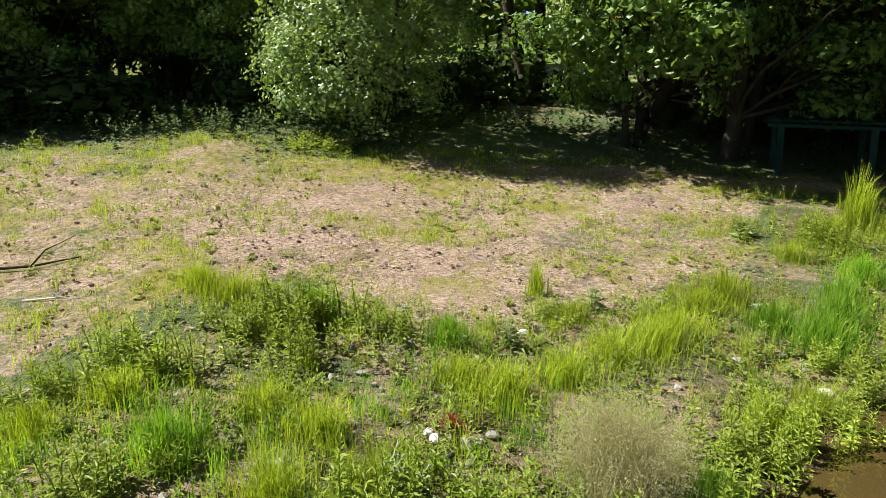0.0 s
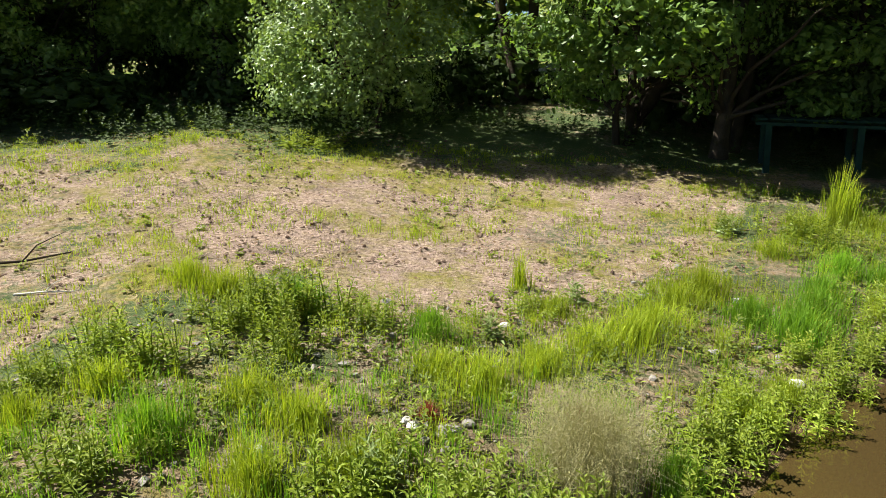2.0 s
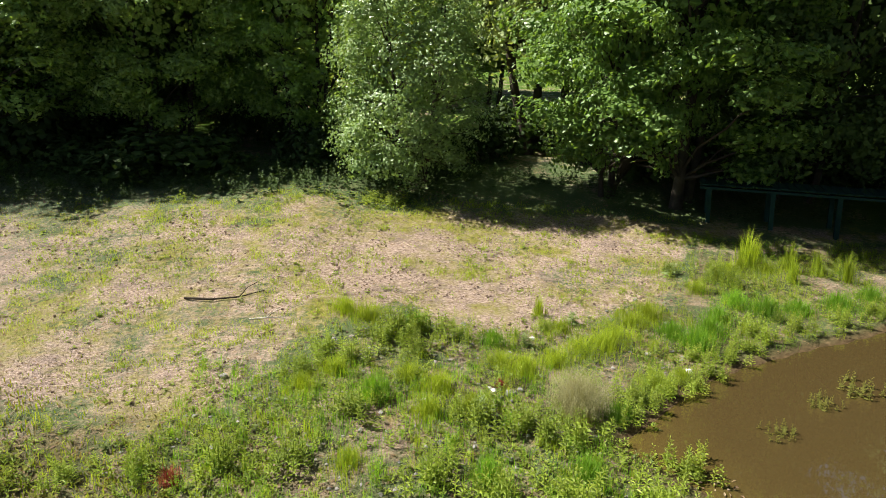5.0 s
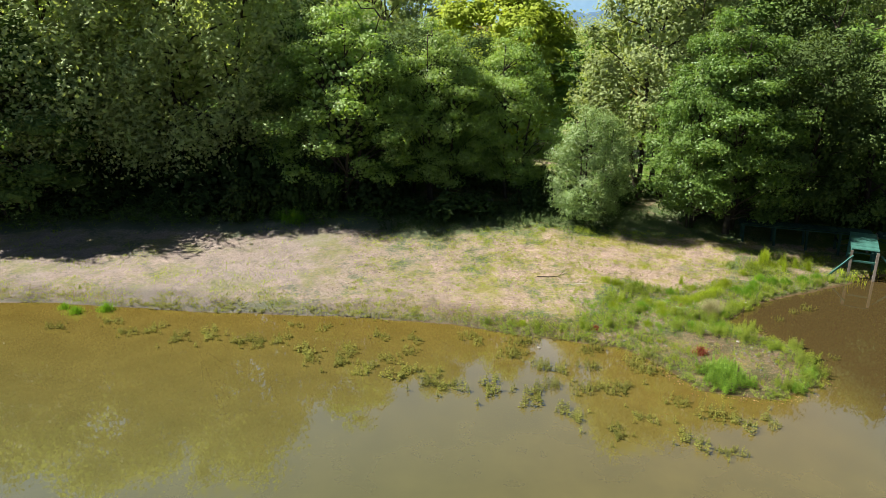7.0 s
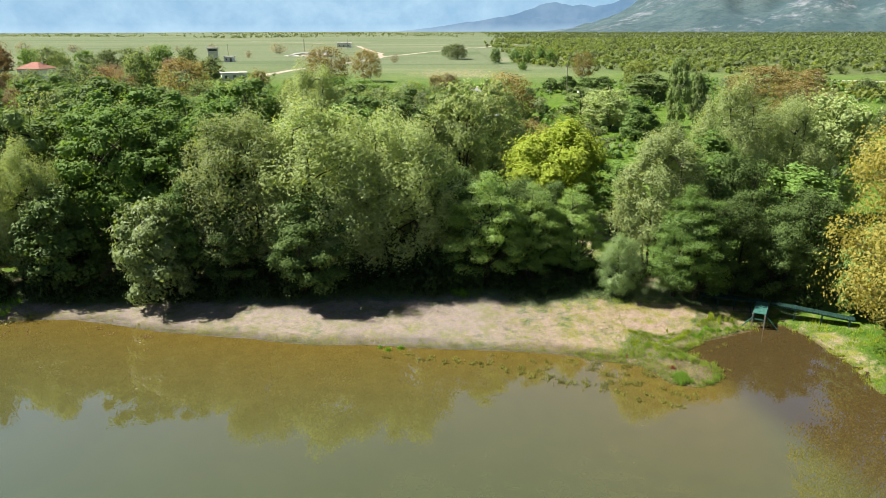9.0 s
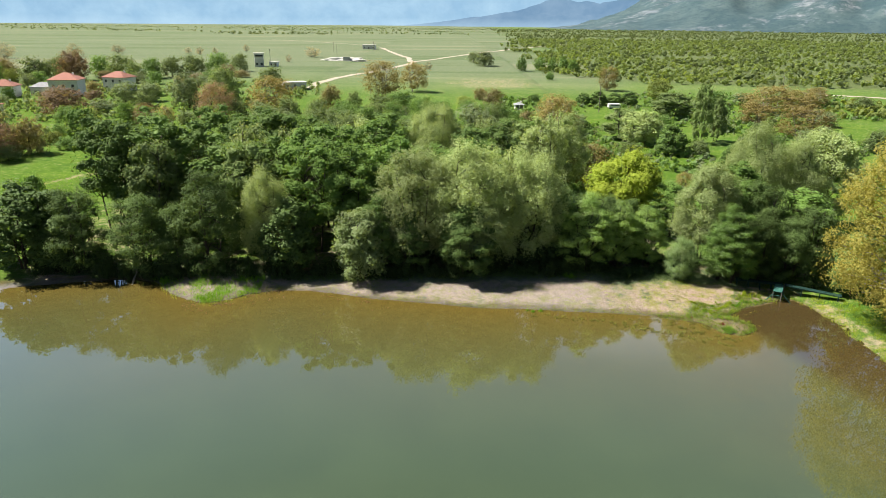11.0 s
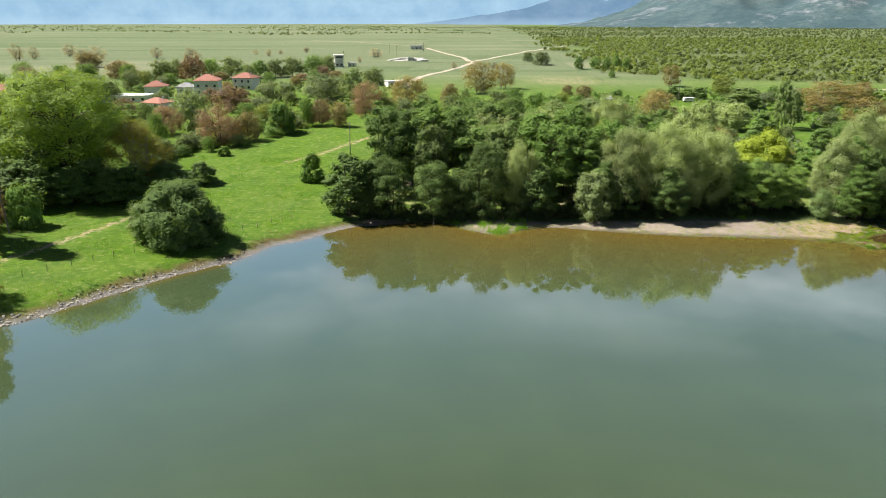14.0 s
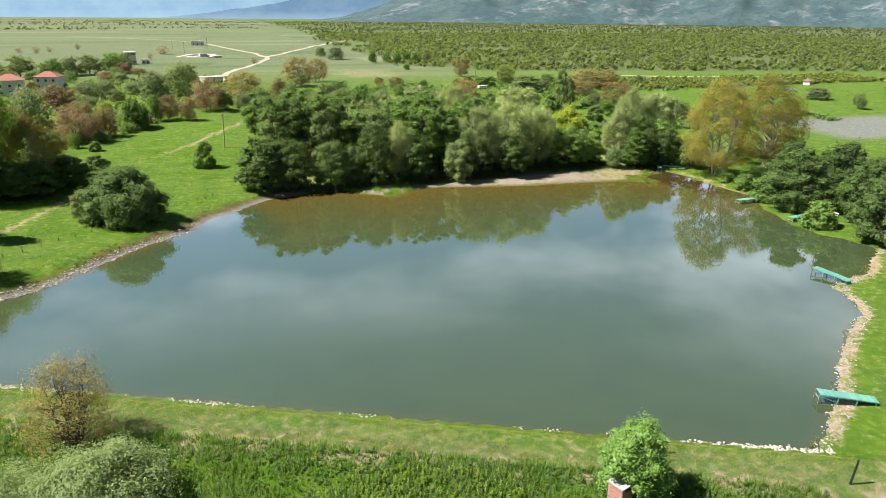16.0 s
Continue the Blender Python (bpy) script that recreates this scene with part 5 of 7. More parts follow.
far_wood("hedgerow", 100, 300, 168, 212, 900, M_BELT_SPRING, 67, lambda x, y: np.abs((y - 0.02 * x) % 9 - 4.5) < 2.2, "rows of yellow-green bushes beside the field", (1.0, 1.9), 12)
far_wood("scrub", -70, -9, 64, 150, 500, M_BELT_GREEN, 65, lambda x, y: lattice(x * 0.05, y * 0.05, 45) > 0.3, "low green scrub behind the grove", (0.8, 1.6), 14)


# ---- growth on the shore ----
def blades(x, y, z, height, lean, width, r):
    """Curved grass blades from their feet."""
    n = len(x)
    a = r.uniform(0, 2 * np.pi, n)
    out = np.stack([np.cos(a), np.sin(a), np.zeros(n)], -1)
    side = np.stack([-np.sin(a), np.cos(a), np.zeros(n)], -1)
    foot = np.stack([x, y, z], -1)
    h, l, w = height[:, None], (lean * height)[:, None], width[:, None]
    mid = foot + out * l * 0.35 + (0, 0, 1) * h * 0.6
    tip = foot + out * l + (0, 0, 1) * h * (1 - 0.25 * lean[:, None])
    v = np.stack([foot - side * w, foot + side * w, mid + side * w * 0.8, mid - side * w * 0.8, tip + side * w * 0.15, tip - side * w * 0.15], 1).reshape(-1, 3)
    k = np.arange(n)[:, None] * 6
    f = np.concatenate([k + (0, 1, 2, 3), k + (3, 2, 4, 5)])
    return v, f


def long_leaves(foot, axis, length, width, r):
    """Lance-shaped leaves from their feet along the axes, sagging."""
    n = len(foot)
    axis = axis / np.linalg.norm(axis, axis=1)[:, None]
    side = np.cross(axis, r.normal(size=(n, 3)) * 0.25 + (0, 0, 1))
    side /= np.linalg.norm(side, axis=1)[:, None] + 1e-9
    L, w = length[:, None], width[:, None]
    v = np.stack([foot, foot + axis * L * 0.45 + side * w, foot + axis * L - (0, 0, 1) * L * 0.22, foot + axis * L * 0.45 - side * w], 1).reshape(-1, 3)
    return v, np.arange(4 * n).reshape(-1, 4)


def tuft_points(cx, cy, per, spread, r):
    n = len(cx)
    i = np.repeat(np.arange(n), per)
    x = cx[i] + r.normal(size=len(i)) * spread[i]
    y = cy[i] + r.normal(size=len(i)) * spread[i]
    return i, x, y


def tussock_mesh(name, material, seed, n, height, spread, lean=0.35, width=0.0030):
    r = np.random.default_rng(seed)
    rad = np.abs(r.normal(size=n)) * spread
    a = r.uniform(0, 6.283, n)
    v, f = blades(np.cos(a) * rad, np.sin(a) * rad, np.full(n, -0.02), height * (0.22 + 0.9 * r.random(n) ** 0.8) * np.exp(-(rad / spread) ** 2 * 0.18),
                  np.abs(r.normal(size=n)) * lean, np.full(n, width) * r.uniform(0.6, 1.4, n), r)
    return mesh_faces(name, v, f, material)


def weed_mesh(name, material, seed, stems, height, spread, leaf=0.095, per=18, wide=0.13):
    r = np.random.default_rng(seed)
    pieces, stalks = [], []
    for s in range(stems):
        x, y = r.normal(size=2) * spread
        h = height * r.uniform(0.55, 1.1)
        bend = r.normal(size=2) * 0.12 * h
        t = np.linspace(0.08, 1, per)
        foot = np.stack([x + bend[0] * t ** 2, y + bend[1] * t ** 2, t * h], -1)
        a = np.arange(per) * 2.4 + r.uniform(0, 6)
        axis = np.stack([np.cos(a), np.sin(a), 0.25 + 0.8 * t ** 2], -1)
        size = leaf * (1.15 - 0.6 * t) * r.uniform(0.8, 1.25, per)
        pieces.append(long_leaves(foot, axis, size, size * wide, r))
        line = np.stack([x + bend[0] * np.linspace(0, 1, 4) ** 2, y + bend[1] * np.linspace(0, 1, 4) ** 2, np.linspace(-0.03, 1, 4) * h], -1)
        stalks.append(tube(line, [0.006, 0.005, 0.004, 0.002], 4))
    return mesh_faces(name + "_leaves", *joined(pieces), material), mesh_faces(name + "_stalks", *joined(stalks), material)


def stand(name, me, label, category, group, rows):
    """Sets copies of one plant about the shore: x, y, size."""
    for x, y, s in rows:
        z = max(float(land(x, y)), WATER_Z - 0.04)
        m = Matrix.Translation((x, y, z)) @ pose(0, 0, 0, 0, 0, turn_rng.uniform(0, 360)) @ Matrix.Diagonal((s, s, s * turn_rng.uniform(0.85, 1.15), 1))
        if isinstance(me, tuple):
            ob = tagged(new(name), label, category, group)
            tagged(part_mesh("foliage", me[0], ob), kind="stuff")
            tagged(part_mesh("stalk_clump", me[1], ob), kind="stuff")
        elif category == "grass":
            ob = tagged(new(name, me), label, category, kind="stuff")
        else:
            ob = tagged(new(name, me), label, category, group)
        ob.matrix_basis = m


stand("grass_tussock", tussock_mesh("tussock", M_BLADE_DEEP, 1, 760, 0.30, 0.17, 0.36, 0.0026), "tall deep green grass tussock on the shore", "grass", "grass tussocks",
      [(-1.25, 6.1, 1.3), (3.5, 5.8, 1.5), (3.9, 6.3, 1.4), (3.2, 6.2, 1.2), (-1.75, 3.8, 1.2), (0.05, 5.55, 1.0), (1.6, 3.6, 1.0), (4.3, 6.9, 1.3), (5.3, 7.2, 1.4), (6.0, 7.3, 1.3), (6.9, 7.6, 1.3),
       (7.8, 8.0, 1.2), (4.9, 7.6, 1.3), (-0.3, 2.0, 1.1), (0.9, 2.2, 1.2), (-24.6, 3.9, 1.4), (-23.5, 4.2, 1.5), (-25.3, 4.4, 1.1), (-17.7, 14.2, 2.4), (-18.4, 14.6, 2.0)])
stand("grass_tussock", tussock_mesh("tussock", M_BLADE, 2, 780, 0.26, 0.20, 0.38, 0.0024), "yellow-green grass tussock with fine blades", "grass", "grass tussocks",
      [(-2.5, 6.6, 1.1), (-2.1, 6.4, 1.2), (1.5, 5.5, 1.4), (2.2, 6.0, 1.3), (1.9, 5.7, 1.3), (3.0, 6.9, 1.4), (2.6, 6.6, 1.3), (0.45, 4.7, 1.3), (0.1, 4.9, 1.1), (0.95, 5.0, 1.2), (-0.85, 4.1, 1.3), (-1.3, 4.4, 1.2),
       (-2.4, 4.5, 1.1), (2.4, 4.5, 1.1), (-0.4, 3.6, 1.2), (-2.8, 4.1, 1.0), (-1.0, 3.4, 1.2), (1.3, 6.3, 1.0), (2.9, 4.8, 0.9), (-6.7, 2.6, 0.9), (-1.9, 2.3, 1.0), (4.4, 8.3, 1.0), (5.4, 9.2, 1.2), (6.3, 9.4, 1.2)])
stand("reed_clump", tussock_mesh("reeds", M_BLADE, 3, 190, 0.9, 0.14, 0.18, 0.006), "upright bright green reeds at the inlet", "reed", "reeds at the inlet",
      [(5.95, 9.6, 1.0), (6.3, 9.9, 0.8), (6.9, 9.5, 0.9), (7.4, 9.3, 0.7), (5.7, 9.3, 0.6), (1.0, 6.9, 0.55), (7.9, 9.0, 0.8), (6.6, 8.8, 0.7)])
stand("leafy_weed", weed_mesh("weed", M_WEED, 4, 22, 0.34, 0.16, 0.080, 24, 0.14), "bright leafy weed with lance-shaped leaves", "weed", "weeds on the shore",
      [(-1.5, 5.85, 1.3), (-1.15, 5.9, 1.4), (-1.7, 5.6, 1.2), (-0.5, 5.7, 1.0), (2.0, 4.1, 1.1), (1.7, 3.65, 1.0), (2.1, 3.95, 0.9), (2.5, 4.25, 0.9), (3.0, 4.5, 0.8), (3.4, 4.9, 0.8), (3.9, 5.4, 0.9), (4.4, 5.8, 0.9), (2.4, 4.6, 0.8), (3.3, 5.4, 0.9), (-2.6, 5.0, 1.1), (-2.2, 4.8, 1.1), (-2.9, 4.5, 1.0),
       (-1.2, 5.2, 1.0), (-0.3, 3.3, 1.2), (0.3, 3.2, 1.2), (0.9, 3.0, 1.3), (-2.0, 3.4, 1.1), (1.0, 6.25, 0.8), (4.1, 9.15, 0.8), (5.0, 9.0, 1.1), (5.2, 8.5, 1.2), (1.3, 1.1, 1.3), (0.6, 1.6, 1.3), (2.1, 0.4, 1.1),
       (1.6, 1.5, 1.2), (-0.2, 1.5, 1.2), (-0.9, 1.9, 1.1), (2.7, -1.3, 1.3), (3.0, -0.4, 1.2), (2.9, 0.6, 1.2), (1.2, -2.4, 1.2), (2.0, -1.9, 1.2), (-2.6, 2.4, 1.1), (-3.4, 2.3, 1.1), (-4.4, 2.3, 1.0), (-5.2, 2.2, 0.9), (-6.2, 2.3, 0.9), (-7.2, 2.6, 0.8), (-8.1, 2.8, 0.8),
       (2.5, -0.6, 1.0), (2.2, 2.4, 1.0), (8.3, 7.7, 1.0), (7.5, 7.3, 1.1), (6.6, 6.9, 1.1), (5.6, 6.6, 1.0), (4.7, 6.3, 1.1)])
stand("leafy_weed", weed_mesh("lushweed", M_LUSH, 14, 26, 0.33, 0.17, 0.075, 24, 0.2), "deep green leafy weed at the point of the spit", "weed", "weeds on the shore",
      [(-0.6, -1.9, 1.7), (-0.2, -2.2, 1.4), (-0.9, -1.5, 1.6), (-0.4, -1.3, 1.4), (-1.1, -2.1, 1.3), (-0.8, -2.5, 1.1), (1.5, -2.5, 1.0), (2.4, -1.5, 1.0)])
stand("red_plant", tussock_mesh("redplant", M_RED, 5, 260, 0.30, 0.10, 0.5, 0.006), "dry red tufted plant on the shore", "plant", "red plants",
      [(-3.95, 2.1, 0.9), (-0.75, -0.1, 1.4), (0.06, 4.25, 0.55), (1.15, 4.3, 0.5)])
def seed_grass_mesh(seed, stalks, heads, height, spread):
    """Hair-thin stalks that carry a round haze of tiny seed heads."""
    r = np.random.default_rng(seed)
    rad, a = np.abs(r.normal(size=stalks)) * spread * 0.35, r.uniform(0, 6.283, stalks)
    bl = blades(np.cos(a) * rad, np.sin(a) * rad, np.full(stalks, -0.02), height * r.uniform(0.5, 1.05, stalks), np.abs(r.normal(size=stalks)) * 0.55, np.full(stalks, 0.0013), r)
    p = r.normal(size=(heads, 3))
    p /= np.linalg.norm(p, axis=1)[:, None]
    pos = p * (r.random(heads) ** 0.45)[:, None] * (spread, spread, height * 0.55) + (0, 0, height * 0.52)
    return mesh_faces("seedgrass", *joined([bl, leaf_quads(pos, np.full(heads, 0.009), r)]), M_HAZEGRASS)


stand("seed_grass", seed_grass_mesh(6, 2600, 22000, 0.58, 0.48), "hazy pale grass full of fine seed heads", "grass", "",
      [(1.08, 3.66, 1.0)])
stand("dock_plant", weed_mesh("dock", M_STRAW, 8, 2, 0.85, 0.03, 0.06, 26), "tall dry dock stalk beside the reeds", "plant", "", [(5.0, 9.62, 1.0)])
stand("thistle_plant", weed_mesh("thistle", M_PALE, 9, 7, 0.34, 0.06, 0.16, 12), "grey-green thistle rosette at the edge of the sand", "plant", "thistles", [(4.1, 9.1, 1.0), (1.55, 6.55, 0.8), (-0.25, 3.45, 0.9), (0.6, 5.6, 0.7)])
wp = weed_mesh("waterplant", M_WATERPLANT, 10, 22, 0.30, 0.15, 0.070, 13, 0.30)
stand("water_plant", wp, "half-drowned leafy plant standing in shallow water", "plant", "plants in the shallows",
      [(-6.5, 1.1, 0.8), (-4.3, 0.6, 1.0), (-4.8, 0.3, 0.8), (-7.5, 0.3, 1.0), (-3.1, -0.2, 1.0), (-2.6, -0.1, 0.8), (-3.3, -0.9, 1.0), (-2.8, -1.2, 1.2), (-6.5, -0.8, 1.0), (5.5, 4.4, 0.9), (4.7, 4.0, 0.6), (3.7, 3.3, 0.6), (4.0, -0.2, 0.6),
       (-14.4, -0.4, 0.8), (-13.3, 0.5, 1.0), (-11.8, -0.3, 1.0), (-11.0, 0.3, 0.9), (-8.9, 1.7, 1.0), (-7.1, 1.1, 1.2), (-4.8, -0.8, 1.0), (-5.4, -2.4, 1.1), (-4.7, -2.4, 1.0), (-2.6, -3.2, 1.0), (-1.8, -3.9, 1.2), (-6.4, -2.1, 1.0)])
stand("water_plant", weed_mesh("waterplant", M_WATERPLANT, 12, 24, 0.25, 0.19, 0.074, 11, 0.30), "dull green plant standing in brown shallows", "plant", "plants in the shallows",
      [(-24.6, 2.4, 1.0), (-22.8, 3.0, 1.1), (-20.9, 2.2, 1.2), (-18.6, 1.7, 1.4), (-17.2, 1.2, 1.3), (-15.9, 1.2, 1.1), (-14.7, 0.2, 1.4), (-13.4, -0.4, 1.4), (-12.4, -1.0, 1.2), (-11.1, -1.3, 1.6), (-9.8, -2.2, 1.5), (-8.4, -2.4, 1.5),
       (-10.9, 1.4, 1.0), (-7.3, 0.0, 1.0), (-6.1, -1.1, 1.3), (-7.0, -2.8, 1.6), (-6.1, -4.0, 1.3), (-4.1, -2.4, 1.2), (-4.0, -4.1, 1.0), (-5.0, -5.0, 1.0), (-3.0, -5.3, 1.3), (-1.2, -4.4, 1.2), (-2.2, -5.9, 1.0), (-0.3, -4.3, 1.0),
       (-12.2, 1.7, 1.0), (-8.5, 1.2, 0.9), (-21.8, 2.0, 1.0), (-19.7, 1.4, 1.2), (-16.5, 1.0, 1.0), (-10.4, -1.9, 1.2), (-14.3, 2.4, 0.9), (-15.6, 2.7, 0.9)])

veg = np.random.default_rng(21)


def strewn(count, x0, x1, y0, y1, accept):
    x, y = veg.uniform(x0, x1, count), veg.uniform(y0, y1, count)
    ok = veg.random(count) < accept(x, y)
    return x[ok], y[ok]


def tip(x, y):
    """The trodden, muddy middle of the spit's point."""
    return ramp(1.25 - np.hypot((x - 0.65) / 1.35, (y + 0.8) / 1.9) + 0.5 * (lattice(x * 1.8, y * 1.8, 87) - 0.5), 0, 0.45)


def lush(x, y):
    d = shore(x, y)
    return (1 - 0.72 * tip(x, y)) * ramp(green_edge(x) - y + (lattice(x * 0.9, y * 0.9, 51) - 0.5) * 1.0, -0.3, 0.5) * ramp(d, 0.0, 0.3) * (0.15 + 0.85 * ramp(lattice(x * 1.5, y * 1.5, 52), 0.3, 0.65))


def sward(name, material, x, y, per, spread, lo, hi, lean, width, label, kind_="stuff"):
    i, px, py = tuft_points(x, y, per, np.full(len(x), spread), veg)
    h = veg.uniform(lo, hi, len(x))[i] * veg.uniform(0.5, 1.1, len(i))
    v, f = blades(px, py, np.maximum(land(px, py), WATER_Z) - 0.01, h, np.abs(veg.normal(size=len(i))) * lean, np.full(len(i), width), veg)
    return tagged(new(name, mesh_faces(name, v, f, material)), label, "grass", kind=kind_)


def weeds(name, material, x, y, per, lo, hi, leaf, label, wide=0.16):
    i = np.repeat(np.arange(len(x)), per)
    t = veg.uniform(0.05, 1, len(i))
    h = veg.uniform(lo, hi, len(x))[i]
    lean = veg.normal(size=(len(x), 2))[i] * 0.15 * h[:, None]
    z = np.maximum(land(x, y), WATER_Z)[i]
    foot = np.stack([x[i] + lean[:, 0] * t + veg.normal(size=len(i)) * 0.02, y[i] + lean[:, 1] * t + veg.normal(size=len(i)) * 0.02, z + t * h], -1)
    a = veg.uniform(0, 6.283, len(i))
    axis = np.stack([np.cos(a), np.sin(a), 0.3 + 0.7 * t], -1)
    size = leaf * (1.2 - 0.6 * t) * veg.uniform(0.7, 1.3, len(i))
    v, f = long_leaves(foot, axis, size, size * wide, veg)
    return tagged(new(name, mesh_faces(name, v, f, material)), label, "weeds", kind="stuff")


x, y = strewn(2700, -11, 10, -3.2, 12, lush)
sward("shore_grass", M_BLADE, x, y, 22, 0.045, 0.12, 0.32, 0.26, 0.0024, "bright green grass along the waterline")
x, y = strewn(2200, -11, 10, -3.2, 12, lush)
sward("shore_grass", M_BLADE_DEEP, x, y, 15, 0.05, 0.10, 0.28, 0.26, 0.0026, "deep green grass along the waterline")
x, y = strewn(16000, -11, 10, -3.2, 12, lush)
weeds("shore_weeds", M_WEED, x, y, 17, 0.05, 0.28, 0.062, "low leafy weeds along the waterline")
x, y = strewn(3500, -11, 10, -3.2, 12, lush)
weeds("shore_weeds", M_OLIVE, x, y, 15, 0.05, 0.22, 0.06, "dull green leafy weeds along the waterline")


x, y = strewn(450, -4.5, 1.6, 1.6, 4.8, lambda a, b: ramp(shore(a, b), 0.1, 0.4) * 0.75)
weeds("shore_weeds", M_WEED, x, y, 17, 0.06, 0.24, 0.062, "thick leafy weeds near the point of the spit")
x, y = strewn(450, -4.5, 1.6, 1.6, 4.8, lambda a, b: ramp(shore(a, b), 0.1, 0.4) * 0.7)
sward("shore_grass", M_BLADE_DEEP, x, y, 18, 0.05, 0.10, 0.28, 0.26, 0.0026, "deep green grass near the point of the spit")
x, y = strewn(9000, -9, 6, -3, 9, lambda a, b: ramp(shore(a, b), 0.0, 0.2) * ramp(green_edge(a) - b, -0.4, 0.3))
foot = np.stack([x, y, land(x, y) + 0.012], -1)
turn = veg.uniform(0, 6.283, len(x))
v, f = long_leaves(foot, np.stack([np.cos(turn), np.sin(turn), veg.uniform(0.0, 0.7, len(x))], -1), veg.uniform(0.03, 0.10, len(x)), veg.uniform(0.006, 0.02, len(x)), veg)
tagged(new("leaf_litter", mesh_faces("leaf_litter", v, f, M_BROWN)), "withered brown leaves and stalks between the weeds", "litter", kind="stuff")


x, y = strewn(7000, -3, 4.2, -4.2, 2.5, lambda a, b: ramp(shore(a, b), -0.7, 0.1) * (0.25 + 0.75 * np.maximum(tip(a, b), ramp(0.7 - shore(a, b), 0, 0.5))) * ramp(lattice(a * 2.2, b * 2.2, 88), 0.3, 0.6))
foot = np.stack([x, y, np.maximum(land(x, y), WATER_Z) + 0.012], -1)
turn = veg.uniform(0, 6.283, len(x))
v, f = long_leaves(foot, np.stack([np.cos(turn), np.sin(turn), veg.uniform(0.0, 0.6, len(x))], -1), veg.uniform(0.03, 0.09, len(x)), veg.uniform(0.005, 0.018, len(x)), veg)
half = len(v) // 8 * 4
tagged(new("leaf_litter", mesh_faces("leaf_litter", v[:half], f[:half // 4], M_BROWN)), "red-brown rotting stalks on the mud of the point", "litter", kind="stuff")
tagged(new("leaf_litter", mesh_faces("leaf_litter", v[half:], f[half // 4:] - half, M_STRAW)), "pale withered leaves on the mud of the point", "litter", kind="stuff")


def sandy(x, y):
    return ramp(y - green_edge(x), -0.6, 0.3) * ramp(13.4 - y, 0, 0.5) * (0.08 + ramp(lattice(x * 0.8, y * 0.8, 53) * 0.6 + lattice(x * 2.4, y * 2.4, 54) * 0.4, 0.42, 0.68))


x, y = strewn(7500, -14, 6, 2.5, 13.4, sandy)
sward("beach_grass", M_BLADE, x, y, 9, 0.075, 0.03, 0.11, 0.7, 0.0036, "short sparse grass on the trodden shore")
x, y = strewn(1600, -14, 6, 2.5, 13.4, sandy)
weeds("beach_weeds", M_WEED, x, y, 12, 0.03, 0.10, 0.06, "small flat weeds on the trodden shore", 0.3)
x, y = strewn(9000, -14, 7, 2.5, 14, lambda a, b: ramp(b - green_edge(a), -1.0, 0.3) * 0.8)
n = len(x)
i, px, py = tuft_points(x, y, 3, np.full(n, 0.12), veg)
v, f = blades(px, py, land(px, py) + 0.004, veg.uniform(0.008, 0.03, len(i)), veg.uniform(2, 7, len(i)), np.full(len(i), 0.0032), veg)
tagged(new("straw_litter", mesh_faces("straw_litter", v, f, M_STRAW)), "loose dry straw lying on the sand", "straw", kind="stuff")
x, y = strewn(15000, -16, 7, 2.5, 14, lambda a, b: ramp(b - green_edge(a), -1.0, 0.3) * (0.25 + 0.75 * lattice(a * 1.1, b * 1.1, 66)))
foot = np.stack([x, y, land(x, y) + 0.012], -1)
turn = veg.uniform(0, 6.283, len(x))
v, f = long_leaves(foot, np.stack([np.cos(turn), np.sin(turn), veg.uniform(0.0, 0.5, len(x))], -1), veg.uniform(0.03, 0.085, len(x)), veg.uniform(0.008, 0.024, len(x)), veg)
tagged(new("leaf_litter", mesh_faces("leaf_litter", v, f, M_BROWN)), "withered brown leaves and crumbs lying on the sand", "litter", kind="stuff")
x, y = strewn(5200, -95, -14, 3, 16, lambda a, b: ramp(shore(a, b), 0.0, 0.4) * ramp(15.5 - b, 0, 1) * (0.1 + 0.9 * ramp(lattice(a * 0.4, b * 0.4, 55), 0.45, 0.75)))
sward("beach_grass", M_BLADE, x, y, 7, 0.12, 0.06, 0.18, 0.6, 0.009, "short grass patches along the beach")
x, y = strewn(36000, -70, -3, 0, 14, lambda a, b: ramp(shore(a, b), -0.25, 0.15) * ramp(1.5 - shore(a, b), 0, 1.2) * (0.2 + 0.8 * ramp(lattice(a * 0.7, b * 0.7, 67), 0.3, 0.7)))
weeds("waterline_weeds", M_WATERPLANT, x, y, 9, 0.04, 0.17, 0.090, "low dull green weeds along the waterline", 0.22)
x, y = strewn(5000, -9, 4.5, -4, 3.5, lambda a, b: ramp(shore(a, b), -0.30, 0.05) * ramp(0.9 - shore(a, b), 0, 0.7) * (0.1 + 0.9 * ramp(lattice(a * 1.6, b * 1.6, 68), 0.35, 0.65)))
weeds("waterline_weeds", M_WEED, x, y, 12, 0.06, 0.22, 0.07, "bright leafy weeds at the water's edge", 0.18)
x, y = strewn(2600, -14, 6, 3, 13.2, lambda a, b: ramp(b - green_edge(a), -0.4, 0.4) * (0.1 + 0.9 * ramp(lattice(a * 0.9, b * 0.9, 69), 0.45, 0.7)))
sward("turf_cushions", M_BLADE, x, y, 22, 0.07, 0.05, 0.15, 0.7, 0.0038, "small bright grass cushions on the trodden shore")
x, y = strewn(2600, -80, -63, 4, 15, lambda a, b: ramp(shore(a, b), -0.2, 0.2) * (0.12 + 0.88 * ramp(lattice(a * 0.5, b * 0.5, 74), 0.35, 0.6)))
sward("spit_grass", M_BLADE_DEEP, x, y, 9, 0.16, 0.3, 0.9, 0.4, 0.014, "tall green grass on the small spit")
